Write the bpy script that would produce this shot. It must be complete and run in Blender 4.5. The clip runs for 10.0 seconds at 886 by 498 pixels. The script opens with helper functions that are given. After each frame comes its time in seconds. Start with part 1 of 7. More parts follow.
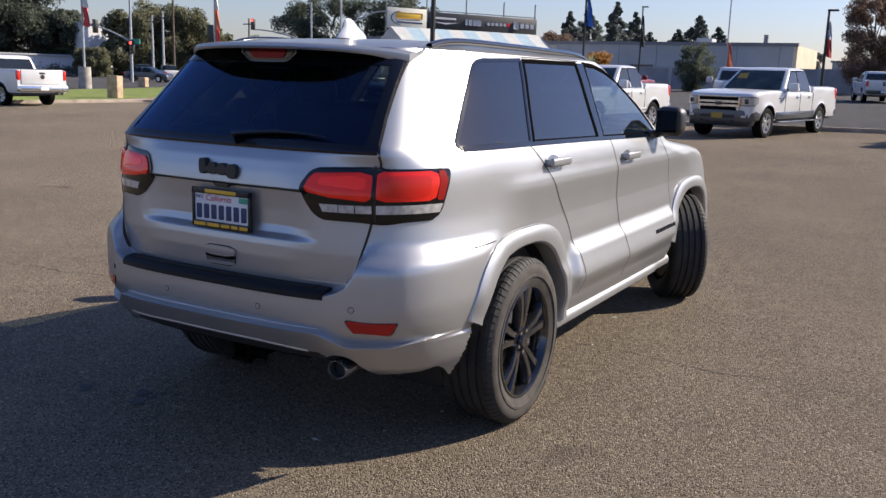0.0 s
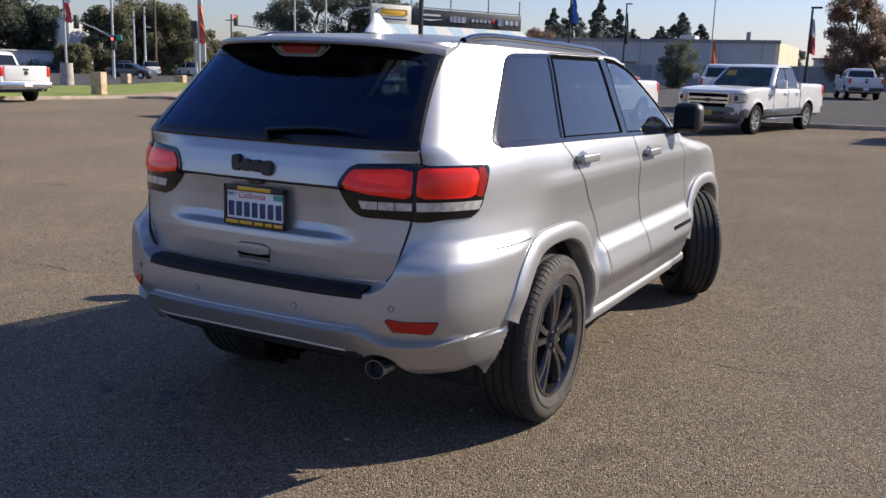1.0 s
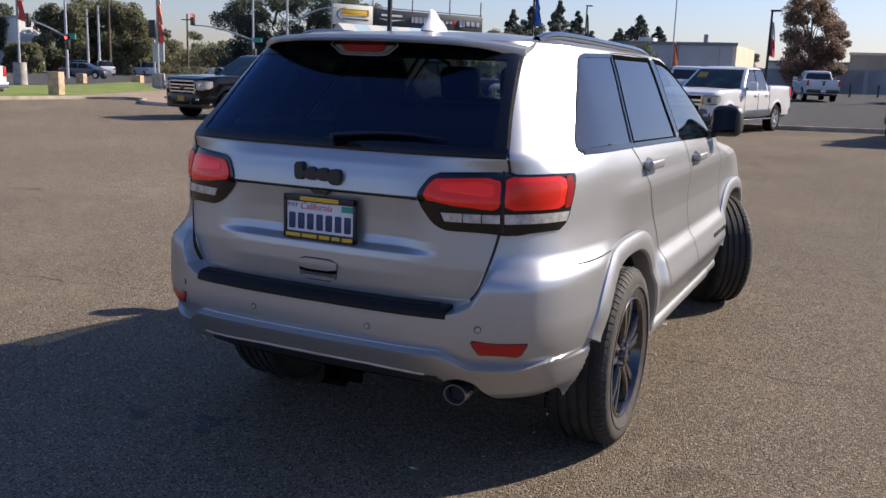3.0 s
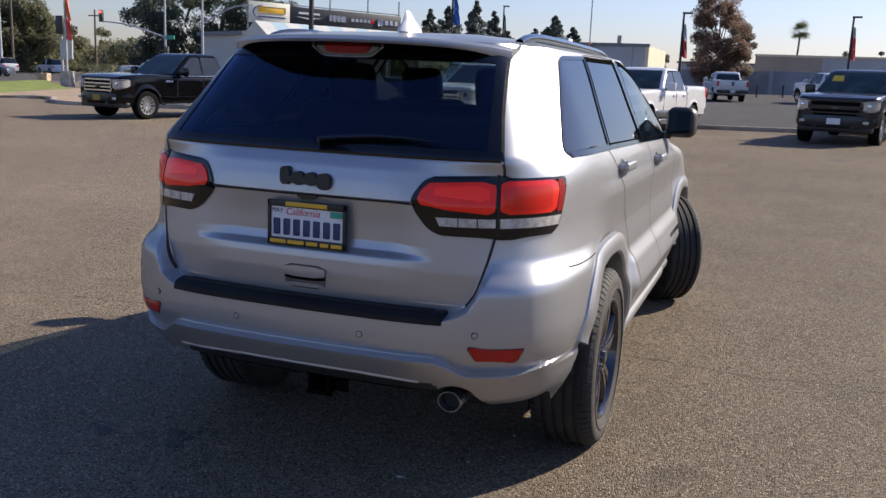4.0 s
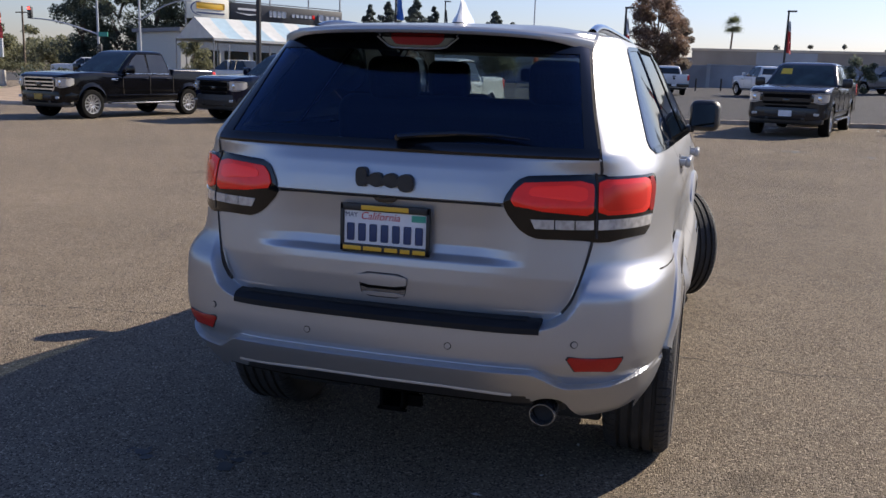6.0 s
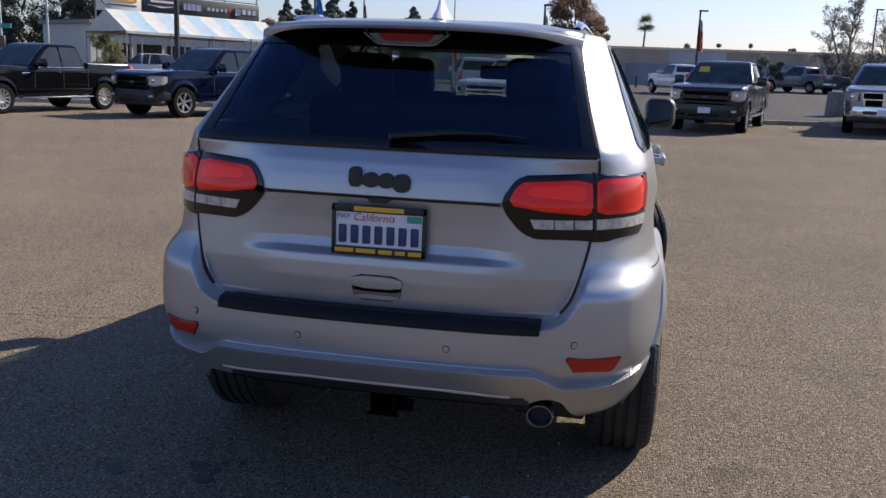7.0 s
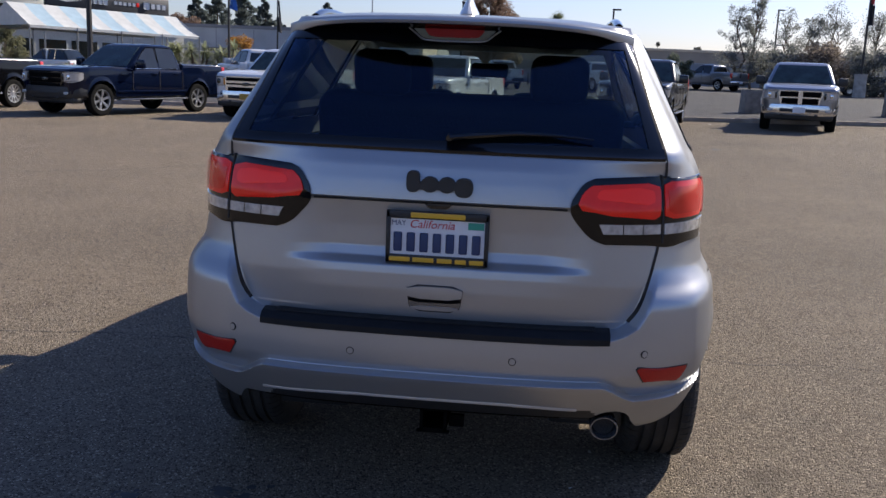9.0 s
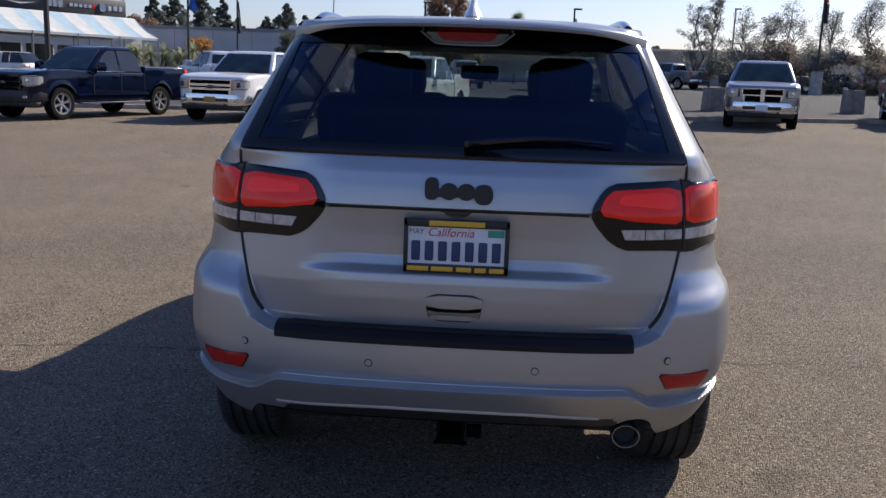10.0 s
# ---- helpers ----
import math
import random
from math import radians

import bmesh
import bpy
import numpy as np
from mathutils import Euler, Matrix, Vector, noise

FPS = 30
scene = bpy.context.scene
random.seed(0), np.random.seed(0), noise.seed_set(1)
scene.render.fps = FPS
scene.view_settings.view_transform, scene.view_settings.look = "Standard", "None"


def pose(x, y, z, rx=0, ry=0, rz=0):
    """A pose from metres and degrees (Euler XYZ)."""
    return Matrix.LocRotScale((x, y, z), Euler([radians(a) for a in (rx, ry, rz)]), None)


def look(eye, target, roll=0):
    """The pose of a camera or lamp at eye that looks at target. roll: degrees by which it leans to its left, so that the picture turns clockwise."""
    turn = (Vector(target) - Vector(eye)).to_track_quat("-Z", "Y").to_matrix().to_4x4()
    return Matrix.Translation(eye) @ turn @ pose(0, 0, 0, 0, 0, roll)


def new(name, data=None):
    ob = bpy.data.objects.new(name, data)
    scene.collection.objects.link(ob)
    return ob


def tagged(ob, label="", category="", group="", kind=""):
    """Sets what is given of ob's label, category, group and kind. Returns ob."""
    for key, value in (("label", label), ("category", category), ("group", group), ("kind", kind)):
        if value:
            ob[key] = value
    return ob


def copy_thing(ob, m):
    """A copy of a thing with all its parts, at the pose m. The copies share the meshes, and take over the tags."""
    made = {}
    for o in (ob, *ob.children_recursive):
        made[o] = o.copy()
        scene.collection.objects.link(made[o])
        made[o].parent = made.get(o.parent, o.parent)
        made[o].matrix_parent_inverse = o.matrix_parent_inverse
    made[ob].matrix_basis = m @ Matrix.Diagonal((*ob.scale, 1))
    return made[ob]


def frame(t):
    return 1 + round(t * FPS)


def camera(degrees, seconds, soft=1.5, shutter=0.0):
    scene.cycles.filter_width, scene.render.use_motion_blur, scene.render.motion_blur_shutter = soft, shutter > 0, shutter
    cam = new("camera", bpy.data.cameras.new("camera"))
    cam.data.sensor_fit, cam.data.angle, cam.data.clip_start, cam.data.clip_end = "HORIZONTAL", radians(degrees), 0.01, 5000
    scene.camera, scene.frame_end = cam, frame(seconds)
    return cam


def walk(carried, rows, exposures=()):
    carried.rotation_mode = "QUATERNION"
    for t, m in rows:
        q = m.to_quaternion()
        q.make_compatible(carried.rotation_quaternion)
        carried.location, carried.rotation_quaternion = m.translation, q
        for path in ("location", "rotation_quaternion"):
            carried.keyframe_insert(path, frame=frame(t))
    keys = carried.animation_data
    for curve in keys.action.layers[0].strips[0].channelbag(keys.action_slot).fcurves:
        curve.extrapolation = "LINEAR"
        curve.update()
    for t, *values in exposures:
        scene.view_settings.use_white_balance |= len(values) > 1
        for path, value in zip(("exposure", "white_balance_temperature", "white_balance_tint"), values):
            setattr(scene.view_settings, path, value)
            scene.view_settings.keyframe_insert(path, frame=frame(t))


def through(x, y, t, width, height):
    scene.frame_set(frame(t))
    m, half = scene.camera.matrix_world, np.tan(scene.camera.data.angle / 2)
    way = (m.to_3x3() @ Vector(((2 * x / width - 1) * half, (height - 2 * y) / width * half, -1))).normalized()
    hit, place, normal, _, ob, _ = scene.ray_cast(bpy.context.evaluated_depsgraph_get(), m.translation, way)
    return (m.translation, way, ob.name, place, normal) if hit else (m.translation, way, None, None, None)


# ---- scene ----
cam = camera(52.8, 10.0)
ROWS = [
    (0.0, 2.5725, -3.6865, 1.5899, 79.036, -1.808, 29.794),
    (0.5, 2.4664, -3.7231, 1.5861, 78.926, -1.773, 29.234),
    (1.0, 2.3565, -3.7538, 1.5769, 78.868, -1.870, 28.665),
    (1.5, 2.2314, -3.7547, 1.5660, 78.740, -1.958, 28.181),
    (2.0, 2.0733, -3.7300, 1.5615, 78.701, -2.007, 27.625),
    (2.5, 1.9213, -3.6632, 1.5600, 79.045, -2.150, 27.152),
    (2.7, 1.8835, -3.6912, 1.5620, 79.014, -2.098, 26.729),
    (3.8, 1.6109, -3.7727, 1.5586, 79.222, -2.252, 22.007),
    (4.0, 1.5570, -3.7897, 1.5630, 79.166, -2.298, 20.623),
    (4.5, 1.4338, -3.8294, 1.5588, 79.147, -2.228, 19.645),
    (5.0, 1.3033, -3.8172, 1.5476, 79.057, -2.097, 18.832),
    (5.5, 1.1568, -3.7842, 1.5437, 79.018, -1.966, 17.815),
    (5.7, 1.0971, -3.7673, 1.5399, 79.045, -1.898, 17.298),
    (6.8, 0.8125, -3.7513, 1.5332, 78.966, -2.136, 13.189),
    (7.0, 0.7556, -3.7601, 1.5333, 78.969, -2.229, 11.441),
    (7.5, 0.6319, -3.7825, 1.5339, 78.985, -2.373, 9.337),
    (8.0, 0.5213, -3.7739, 1.5277, 78.967, -2.316, 8.063),
    (8.5, 0.3934, -3.7304, 1.5170, 78.962, -2.373, 6.997),
    (9.0, 0.2739, -3.6739, 1.5187, 79.003, -2.383, 5.870),
    (9.5, 0.1934, -3.6391, 1.5199, 79.111, -1.911, 4.651),
    (10.0, 0.0983, -3.6241, 1.5260, 79.101, -1.967, 3.368),
]
walk(cam, [(t, pose(x, y, z, tilt, lean, turn)) for t, x, y, z, tilt, lean, turn in ROWS],
     exposures=[(0.0, 0.84, 6250, 12), (5.5, 0.86, 6200, 12), (7.5, 0.82, 6070, 12), (10.0, 0.77, 6020, 12)])

# ---- light ----
SUN_AZ, SUN_EL = 40.6, 31.5          # from +y towards +x, above the horizon
world = bpy.data.worlds.new("sky")
scene.world = world
world.use_nodes = True
wt = world.node_tree
sky = wt.nodes.new("ShaderNodeTexSky")
sky.sky_type, sky.sun_disc = "NISHITA", False
sky.sun_elevation, sky.sun_rotation = radians(SUN_EL), radians(SUN_AZ)
sky.air_density, sky.dust_density, sky.ozone_density = 1.3, 0.55, 2.6
haze = wt.nodes.new("ShaderNodeMix")
haze.data_type, haze.blend_type = "RGBA", "MULTIPLY"
haze.inputs["Factor"].default_value = 1.0
haze.inputs["B"].default_value = (0.90, 0.925, 1.27, 1)      # a clear winter sky, a little bluer
wt.links.new(sky.outputs["Color"], haze.inputs["A"])
wt.links.new(haze.outputs["Result"], wt.nodes["Background"].inputs["Color"])
wt.nodes["Background"].inputs["Strength"].default_value = 0.0634
sun = new("sun", bpy.data.lights.new("sun", "SUN"))
sun.data.energy, sun.data.angle, sun.data.color = 4.6, radians(0.5), (1.0, 0.88, 0.70)
_e, _a = radians(SUN_EL), radians(SUN_AZ)
SUNWAY = Vector((math.sin(_a) * math.cos(_e), math.cos(_a) * math.cos(_e), math.sin(_e)))
sun.matrix_world = look(SUNWAY * 60, (0, 0, 0))


# ---- materials ----
def mat(name, base, rough=0.5, metal=0.0, spec=0.5, coat=0.0, noise_amt=0.0, noise_scale=8.0, bump=0.0, bump_scale=60.0,
        fine=0.0, fine_scale=120.0, emit=0.0, obj_random=0.0):
    m = bpy.data.materials.new(name)
    m.use_nodes = True
    nt = m.node_tree
    b = nt.nodes["Principled BSDF"]
    b.inputs["Base Color"].default_value = (*base, 1)
    b.inputs["Roughness"].default_value = rough
    b.inputs["Metallic"].default_value = metal
    b.inputs["Specular IOR Level"].default_value = spec
    b.inputs["Coat Weight"].default_value = coat
    b.inputs["Coat Roughness"].default_value = 0.04
    if emit:
        b.inputs["Emission Color"].default_value = (*base, 1)
        b.inputs["Emission Strength"].default_value = emit
    tc = nt.nodes.new("ShaderNodeTexCoord")
    col = None
    if noise_amt or fine:
        col = nt.nodes.new("ShaderNodeRGB")
        col.outputs[0].default_value = (*base, 1)
        col = col.outputs[0]
        for amt, sc, det in ((noise_amt, noise_scale, 4.0), (fine, fine_scale, 2.0)):
            if not amt:
                continue
            n = nt.nodes.new("ShaderNodeTexNoise")
            n.inputs["Scale"].default_value, n.inputs["Detail"].default_value = sc, det
            nt.links.new(tc.outputs["Object"], n.inputs["Vector"])
            r = nt.nodes.new("ShaderNodeMapRange")
            r.inputs["From Min"].default_value, r.inputs["From Max"].default_value = 0.3, 0.7
            r.inputs["To Min"].default_value, r.inputs["To Max"].default_value = 1 - amt, 1 + amt
            nt.links.new(n.outputs["Fac"], r.inputs["Value"])
            v = nt.nodes.new("ShaderNodeVectorMath")
            v.operation = "SCALE"
            nt.links.new(col, v.inputs[0])
            nt.links.new(r.outputs["Result"], v.inputs["Scale"])
            col = v.outputs[0]
    if obj_random:
        if col is None:
            col = nt.nodes.new("ShaderNodeRGB")
            col.outputs[0].default_value = (*base, 1)
            col = col.outputs[0]
        g = nt.nodes.new("ShaderNodeNewGeometry")
        r = nt.nodes.new("ShaderNodeMapRange")
        r.inputs["To Min"].default_value, r.inputs["To Max"].default_value = 1 - obj_random, 1 + obj_random
        nt.links.new(g.outputs["Random Per Island"], r.inputs["Value"])
        v = nt.nodes.new("ShaderNodeVectorMath")
        v.operation = "SCALE"
        nt.links.new(col, v.inputs[0])
        nt.links.new(r.outputs["Result"], v.inputs["Scale"])
        col = v.outputs[0]
    if col is not None:
        nt.links.new(col, b.inputs["Base Color"])
    if bump:
        n = nt.nodes.new("ShaderNodeTexNoise")
        n.inputs["Scale"].default_value, n.inputs["Detail"].default_value = bump_scale, 3.0
        nt.links.new(tc.outputs["Object"], n.inputs["Vector"])
        bp = nt.nodes.new("ShaderNodeBump")
        bp.inputs["Strength"].default_value, bp.inputs["Distance"].default_value = bump, 0.01
        nt.links.new(n.outputs["Fac"], bp.inputs["Height"])
        nt.links.new(bp.outputs["Normal"], b.inputs["Normal"])
    return m


def glass_mat(name, through, gloss_rough=0.02, cast=(1, 1, 1), mirror=(0.045, 0.95, 3.2)):
    """Thin tinted pane: what passes is tinted, the rest mirrors by Fresnel."""
    m = bpy.data.materials.new(name)
    m.use_nodes = True
    nt = m.node_tree
    nt.nodes.remove(nt.nodes["Principled BSDF"])
    tr = nt.nodes.new("ShaderNodeBsdfTransparent")
    tr.inputs["Color"].default_value = (*through, 1)
    gl = nt.nodes.new("ShaderNodeBsdfGlossy")
    gl.inputs["Roughness"].default_value = gloss_rough
    gl.inputs["Color"].default_value = (*cast, 1)
    lw = nt.nodes.new("ShaderNodeLayerWeight")
    lw.inputs["Blend"].default_value = 0.5
    pw = nt.nodes.new("ShaderNodeMath")
    pw.operation = "POWER"
    pw.inputs[1].default_value = mirror[2]
    nt.links.new(lw.outputs["Facing"], pw.inputs[0])
    fr = nt.nodes.new("ShaderNodeMapRange")
    fr.inputs["To Min"].default_value, fr.inputs["To Max"].default_value = mirror[:2]
    nt.links.new(pw.outputs[0], fr.inputs["Value"])
    mx = nt.nodes.new("ShaderNodeMixShader")
    nt.links.new(fr.outputs[0], mx.inputs[0])
    nt.links.new(tr.outputs[0], mx.inputs[1])
    nt.links.new(gl.outputs[0], mx.inputs[2])
    nt.links.new(mx.outputs[0], nt.nodes["Material Output"].inputs["Surface"])
    return m


def asphalt_mat(name, light, dark, speck, warm_patch):
    m = bpy.data.materials.new(name)
    m.use_nodes = True
    nt = m.node_tree
    L = nt.links.new
    b = nt.nodes["Principled BSDF"]
    b.inputs["Roughness"].default_value = 0.85
    b.inputs["Specular IOR Level"].default_value = 0.08
    tc = nt.nodes.new("ShaderNodeTexCoord")

    def tex(scale, detail, lo, hi, a, c, rough=0.55):
        n = nt.nodes.new("ShaderNodeTexNoise")
        n.inputs["Scale"].default_value, n.inputs["Detail"].default_value, n.inputs["Roughness"].default_value = scale, detail, rough
        L(tc.outputs["Object"], n.inputs["Vector"])
        r = nt.nodes.new("ShaderNodeMapRange")
        for k, val in (("From Min", lo), ("From Max", hi), ("To Min", a), ("To Max", c)):
            r.inputs[k].default_value = val
        L(n.outputs["Fac"], r.inputs["Value"])
        return r.outputs["Result"], n.outputs["Fac"]

    def blend(fac, ca, cb):
        x = nt.nodes.new("ShaderNodeMix")
        x.data_type = "RGBA"
        L(fac, x.inputs["Factor"])
        for sock, c in ((x.inputs[6], ca), (x.inputs[7], cb)):
            if isinstance(c, tuple):
                sock.default_value = (*c, 1)
            else:
                L(c, sock)
        return x.outputs[2]

    big, _ = tex(0.35, 5.0, 0.35, 0.68, 0.0, 1.0, 0.6)
    mid, _ = tex(3.0, 7.0, 0.38, 0.68, 0.0, 0.85, 0.72)
    col = blend(big, dark, light)
    col = blend(mid, col, warm_patch)
    vo = nt.nodes.new("ShaderNodeTexVoronoi")
    vo.inputs["Scale"].default_value = 135.0
    L(tc.outputs["Object"], vo.inputs["Vector"])
    rnd = nt.nodes.new("ShaderNodeSeparateColor")
    L(vo.outputs["Color"], rnd.inputs[0])
    st = nt.nodes.new("ShaderNodeMapRange")
    for k, val in (("From Min", 0.80), ("From Max", 0.95), ("To Min", 0.0), ("To Max", 0.7)):
        st.inputs[k].default_value = val
    L(rnd.outputs[0], st.inputs["Value"])
    col = blend(st.outputs["Result"], col, speck)
    pit = nt.nodes.new("ShaderNodeMapRange")
    for k, val in (("From Min", 0.72), ("From Max", 0.80), ("To Min", 0.0), ("To Max", 0.9)):
        pit.inputs[k].default_value = val
    L(rnd.outputs[1], pit.inputs["Value"])
    col = blend(pit.outputs["Result"], col, tuple(v * 0.45 for v in dark))
    spot, _ = tex(1.1, 2.0, 0.70, 0.76, 0.0, 0.55)
    col = blend(spot, col, tuple(v * 0.5 for v in dark))
    # paler towards -x: the brighter scatter of sunlight there, put into the colour
    sep = nt.nodes.new("ShaderNodeSeparateXYZ")
    L(tc.outputs["Object"], sep.inputs[0])
    wob = nt.nodes.new("ShaderNodeMath")
    wob.operation = "MULTIPLY_ADD"
    L(tex(0.25, 3.0, 0.3, 0.7, -2.0, 2.0)[0], wob.inputs[0])
    wob.inputs[1].default_value = 1.0
    L(sep.outputs["X"], wob.inputs[2])
    left_gain = nt.nodes.new("ShaderNodeMapRange")
    for k, val in (("From Min", 2.0), ("From Max", -6.0), ("To Min", 1.0), ("To Max", 1.24)):
        left_gain.inputs[k].default_value = val
    L(wob.outputs[0], left_gain.inputs["Value"])
    lifted = nt.nodes.new("ShaderNodeVectorMath")
    lifted.operation = "SCALE"
    L(col, lifted.inputs[0])
    L(left_gain.outputs["Result"], lifted.inputs["Scale"])
    col = lifted.outputs[0]
    L(col, b.inputs["Base Color"])
    fine, raw = tex(160.0, 2.0, 0.3, 0.7, 0.0, 1.0)
    add = nt.nodes.new("ShaderNodeMath")
    add.operation = "SUBTRACT"
    L(raw, add.inputs[0])
    L(vo.outputs["Distance"], add.inputs[1])
    bp = nt.nodes.new("ShaderNodeBump")
    bp.inputs["Strength"].default_value, bp.inputs["Distance"].default_value = 0.9, 0.007
    L(add.outputs[0], bp.inputs["Height"])
    L(bp.outputs["Normal"], b.inputs["Normal"])
    return m


M = {}
M["asphalt"] = asphalt_mat("asphalt", (0.218, 0.176, 0.127), (0.138, 0.114, 0.086), (0.42, 0.350, 0.255), (0.153, 0.120, 0.084))
M["asphalt_far"] = asphalt_mat("asphalt_far", (0.088, 0.084, 0.083), (0.071, 0.069, 0.069), (0.14, 0.13, 0.12), (0.084, 0.080, 0.076))
M["crack"] = mat("crack", (0.035, 0.03, 0.026), 0.95, noise_amt=0.4, noise_scale=30)
M["concrete"] = mat("concrete", (0.36, 0.33, 0.29), 0.85, noise_amt=0.25, noise_scale=3, bump=0.3, bump_scale=40, fine=0.1)
M["kerb"] = mat("kerb_concrete", (0.37, 0.305, 0.235), 0.85, noise_amt=0.35, noise_scale=2, bump=0.3, bump_scale=30, fine=0.1)
M["stone"] = mat("tan_stone", (0.42, 0.31, 0.20), 0.85, noise_amt=0.3, noise_scale=4, bump=0.4, bump_scale=20, fine=0.15)
M["grass"] = mat("grass", (0.17, 0.21, 0.035), 0.9, noise_amt=0.35, noise_scale=1.5, bump=0.8, bump_scale=60, fine=0.3, fine_scale=30)
M["dirt"] = mat("dirt", (0.30, 0.22, 0.145), 0.95, noise_amt=0.3, noise_scale=2, bump=0.5, bump_scale=30)
M["silver"] = mat("silver_paint", (0.440, 0.443, 0.452), 0.37, metal=0.68, coat=0.4, noise_amt=0.025, noise_scale=3, fine=0.05, fine_scale=900)
M["silver"].node_tree.nodes["Principled BSDF"].inputs["Specular Tint"].default_value = (0.10, 0.105, 0.11, 1)
M["black_plastic"] = mat("black_plastic", (0.018, 0.018, 0.019), 0.45, noise_amt=0.15, noise_scale=12, bump=0.15, bump_scale=300)
M["gloss_black"] = mat("gloss_black", (0.008, 0.008, 0.009), 0.12, coat=0.5)
M["frit"] = mat("black_glass_border", (0.004, 0.004, 0.005), 0.06)
M["rubber"] = mat("rubber", (0.022, 0.021, 0.020), 0.75, noise_amt=0.3, noise_scale=14, bump=0.3, bump_scale=120, fine=0.15)
M["rubber_side"] = mat("dusty_tyre_wall", (0.050, 0.043, 0.037), 0.85, noise_amt=0.3, noise_scale=14, bump=0.25, bump_scale=120)
M["rim_dark"] = mat("granite_grey_rim", (0.075, 0.075, 0.08), 0.17, metal=0.85, coat=0.6, noise_amt=0.08)
M["rim_dark_side"] = mat("dark_rim_barrel", (0.012, 0.012, 0.013), 0.55, metal=0.3)
M["brake"] = mat("brake_steel", (0.22, 0.21, 0.2), 0.4, metal=0.9, noise_amt=0.2)
M["chrome"] = mat("chrome", (0.75, 0.75, 0.76), 0.10, metal=1.0)
M["steel_dull"] = mat("dull_steel", (0.28, 0.27, 0.26), 0.38, metal=0.9, noise_amt=0.2, noise_scale=10)
# Red lens materials emit a little of their own colour to look brighter.
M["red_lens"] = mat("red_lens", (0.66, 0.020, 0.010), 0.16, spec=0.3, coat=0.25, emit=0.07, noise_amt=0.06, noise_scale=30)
M["step_pad"] = mat("ribbed_step_pad", (0.010, 0.010, 0.011), 0.55, spec=0.25, noise_amt=0.2, noise_scale=12, bump=0.2, bump_scale=250)
M["red_lens_dark"] = mat("dark_red_lens", (0.56, 0.016, 0.008), 0.16, spec=0.3, coat=0.25, emit=0.05)
M["truck_lens"] = mat("pickup_tail_lens", (0.62, 0.03, 0.02), 0.2, coat=0.3)
M["trim_black"] = mat("black_window_trim", (0.006, 0.006, 0.006), 0.9, spec=0.0)
M["bright_trim"] = mat("bright_trim", (0.66, 0.67, 0.69), 0.16, metal=0.95, noise_amt=0.04)
M["bumper_steel"] = mat("dark_chrome", (0.22, 0.23, 0.25), 0.25, metal=0.8, noise_amt=0.08)
M["red_reflector"] = mat("red_reflector", (0.40, 0.018, 0.012), 0.25, spec=0.3, coat=0.1, fine=0.15, fine_scale=250)
M["clear_lens"] = mat("clear_lens", (0.50, 0.49, 0.47), 0.12, metal=0.25, coat=1.0, noise_amt=0.3, noise_scale=45)
M["mirror_dark"] = mat("dimmed_mirror", (0.10, 0.11, 0.12), 0.05, metal=1.0)
M["brake_red"] = mat("dark_brake_lens", (0.26, 0.010, 0.008), 0.35, spec=0.15)
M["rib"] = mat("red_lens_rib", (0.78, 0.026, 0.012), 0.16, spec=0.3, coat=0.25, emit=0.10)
M["amber"] = mat("amber_lens", (0.55, 0.22, 0.03), 0.15, coat=0.8)
M["seat"] = mat("dark_seat_leather", (0.03, 0.028, 0.027), 0.55, bump=0.2, bump_scale=80, noise_amt=0.1)
M["plate_white"] = mat("plate_white", (0.72, 0.73, 0.75), 0.4, noise_amt=0.06, noise_scale=20)
M["plate_blue"] = mat("plate_ink_blue", (0.03, 0.05, 0.13), 0.5)
M["plate_red"] = mat("plate_script_red", (0.50, 0.03, 0.04), 0.5)
M["plate_green"] = mat("sticker_green", (0.05, 0.32, 0.22), 0.5)
M["gold"] = mat("yellow_lettering", (0.72, 0.42, 0.03), 0.5)
M["glass_dark"] = glass_mat("privacy_glass", (0.018, 0.024, 0.028), mirror=(0.07, 0.68, 3.9))
# The blue cast colours the reflection, standing in for deep blue sky overhead.
M["glass_rear"] = glass_mat("tinted_rear_glass", (0.44, 0.51, 0.50), cast=(0.40, 0.60, 1.0))
M["glass_front"] = glass_mat("door_glass", (0.30, 0.36, 0.36), mirror=(0.07, 0.68, 3.9))
M["pillar_gloss"] = glass_mat("gloss_black_pillar", (0.002, 0.002, 0.002), 0.05, mirror=(0.06, 0.62, 3.9))
M["glass_clear"] = glass_mat("windscreen_glass", (0.72, 0.78, 0.76))


# ---- building helpers ----
def thing(name, m=None, label="", category="", group="", kind=""):
    ob = new(name)
    ob.empty_display_size = 0.2
    if m is not None:
        ob.matrix_world = m
    return tagged(ob, label, category, group, kind)


def part(name, bm, material, parent=None, label="", smooth=True):
    me = bpy.data.meshes.new(name)
    if isinstance(bm, tuple):
        me.from_pydata(bm[0], [], bm[1])
    else:
        bmesh.ops.recalc_face_normals(bm, faces=bm.faces)
        bm.to_mesh(me)
        bm.free()
    for mm in (material if isinstance(material, (list, tuple)) else [material]):
        me.materials.append(mm)
    if smooth:
        me.polygons.foreach_set("use_smooth", [True] * len(me.polygons))
        me.set_sharp_from_angle(angle=radians(38))
    ob = new(name, me)
    if parent is not None:
        ob.parent = parent
    if label:
        ob["label"] = label
    return ob


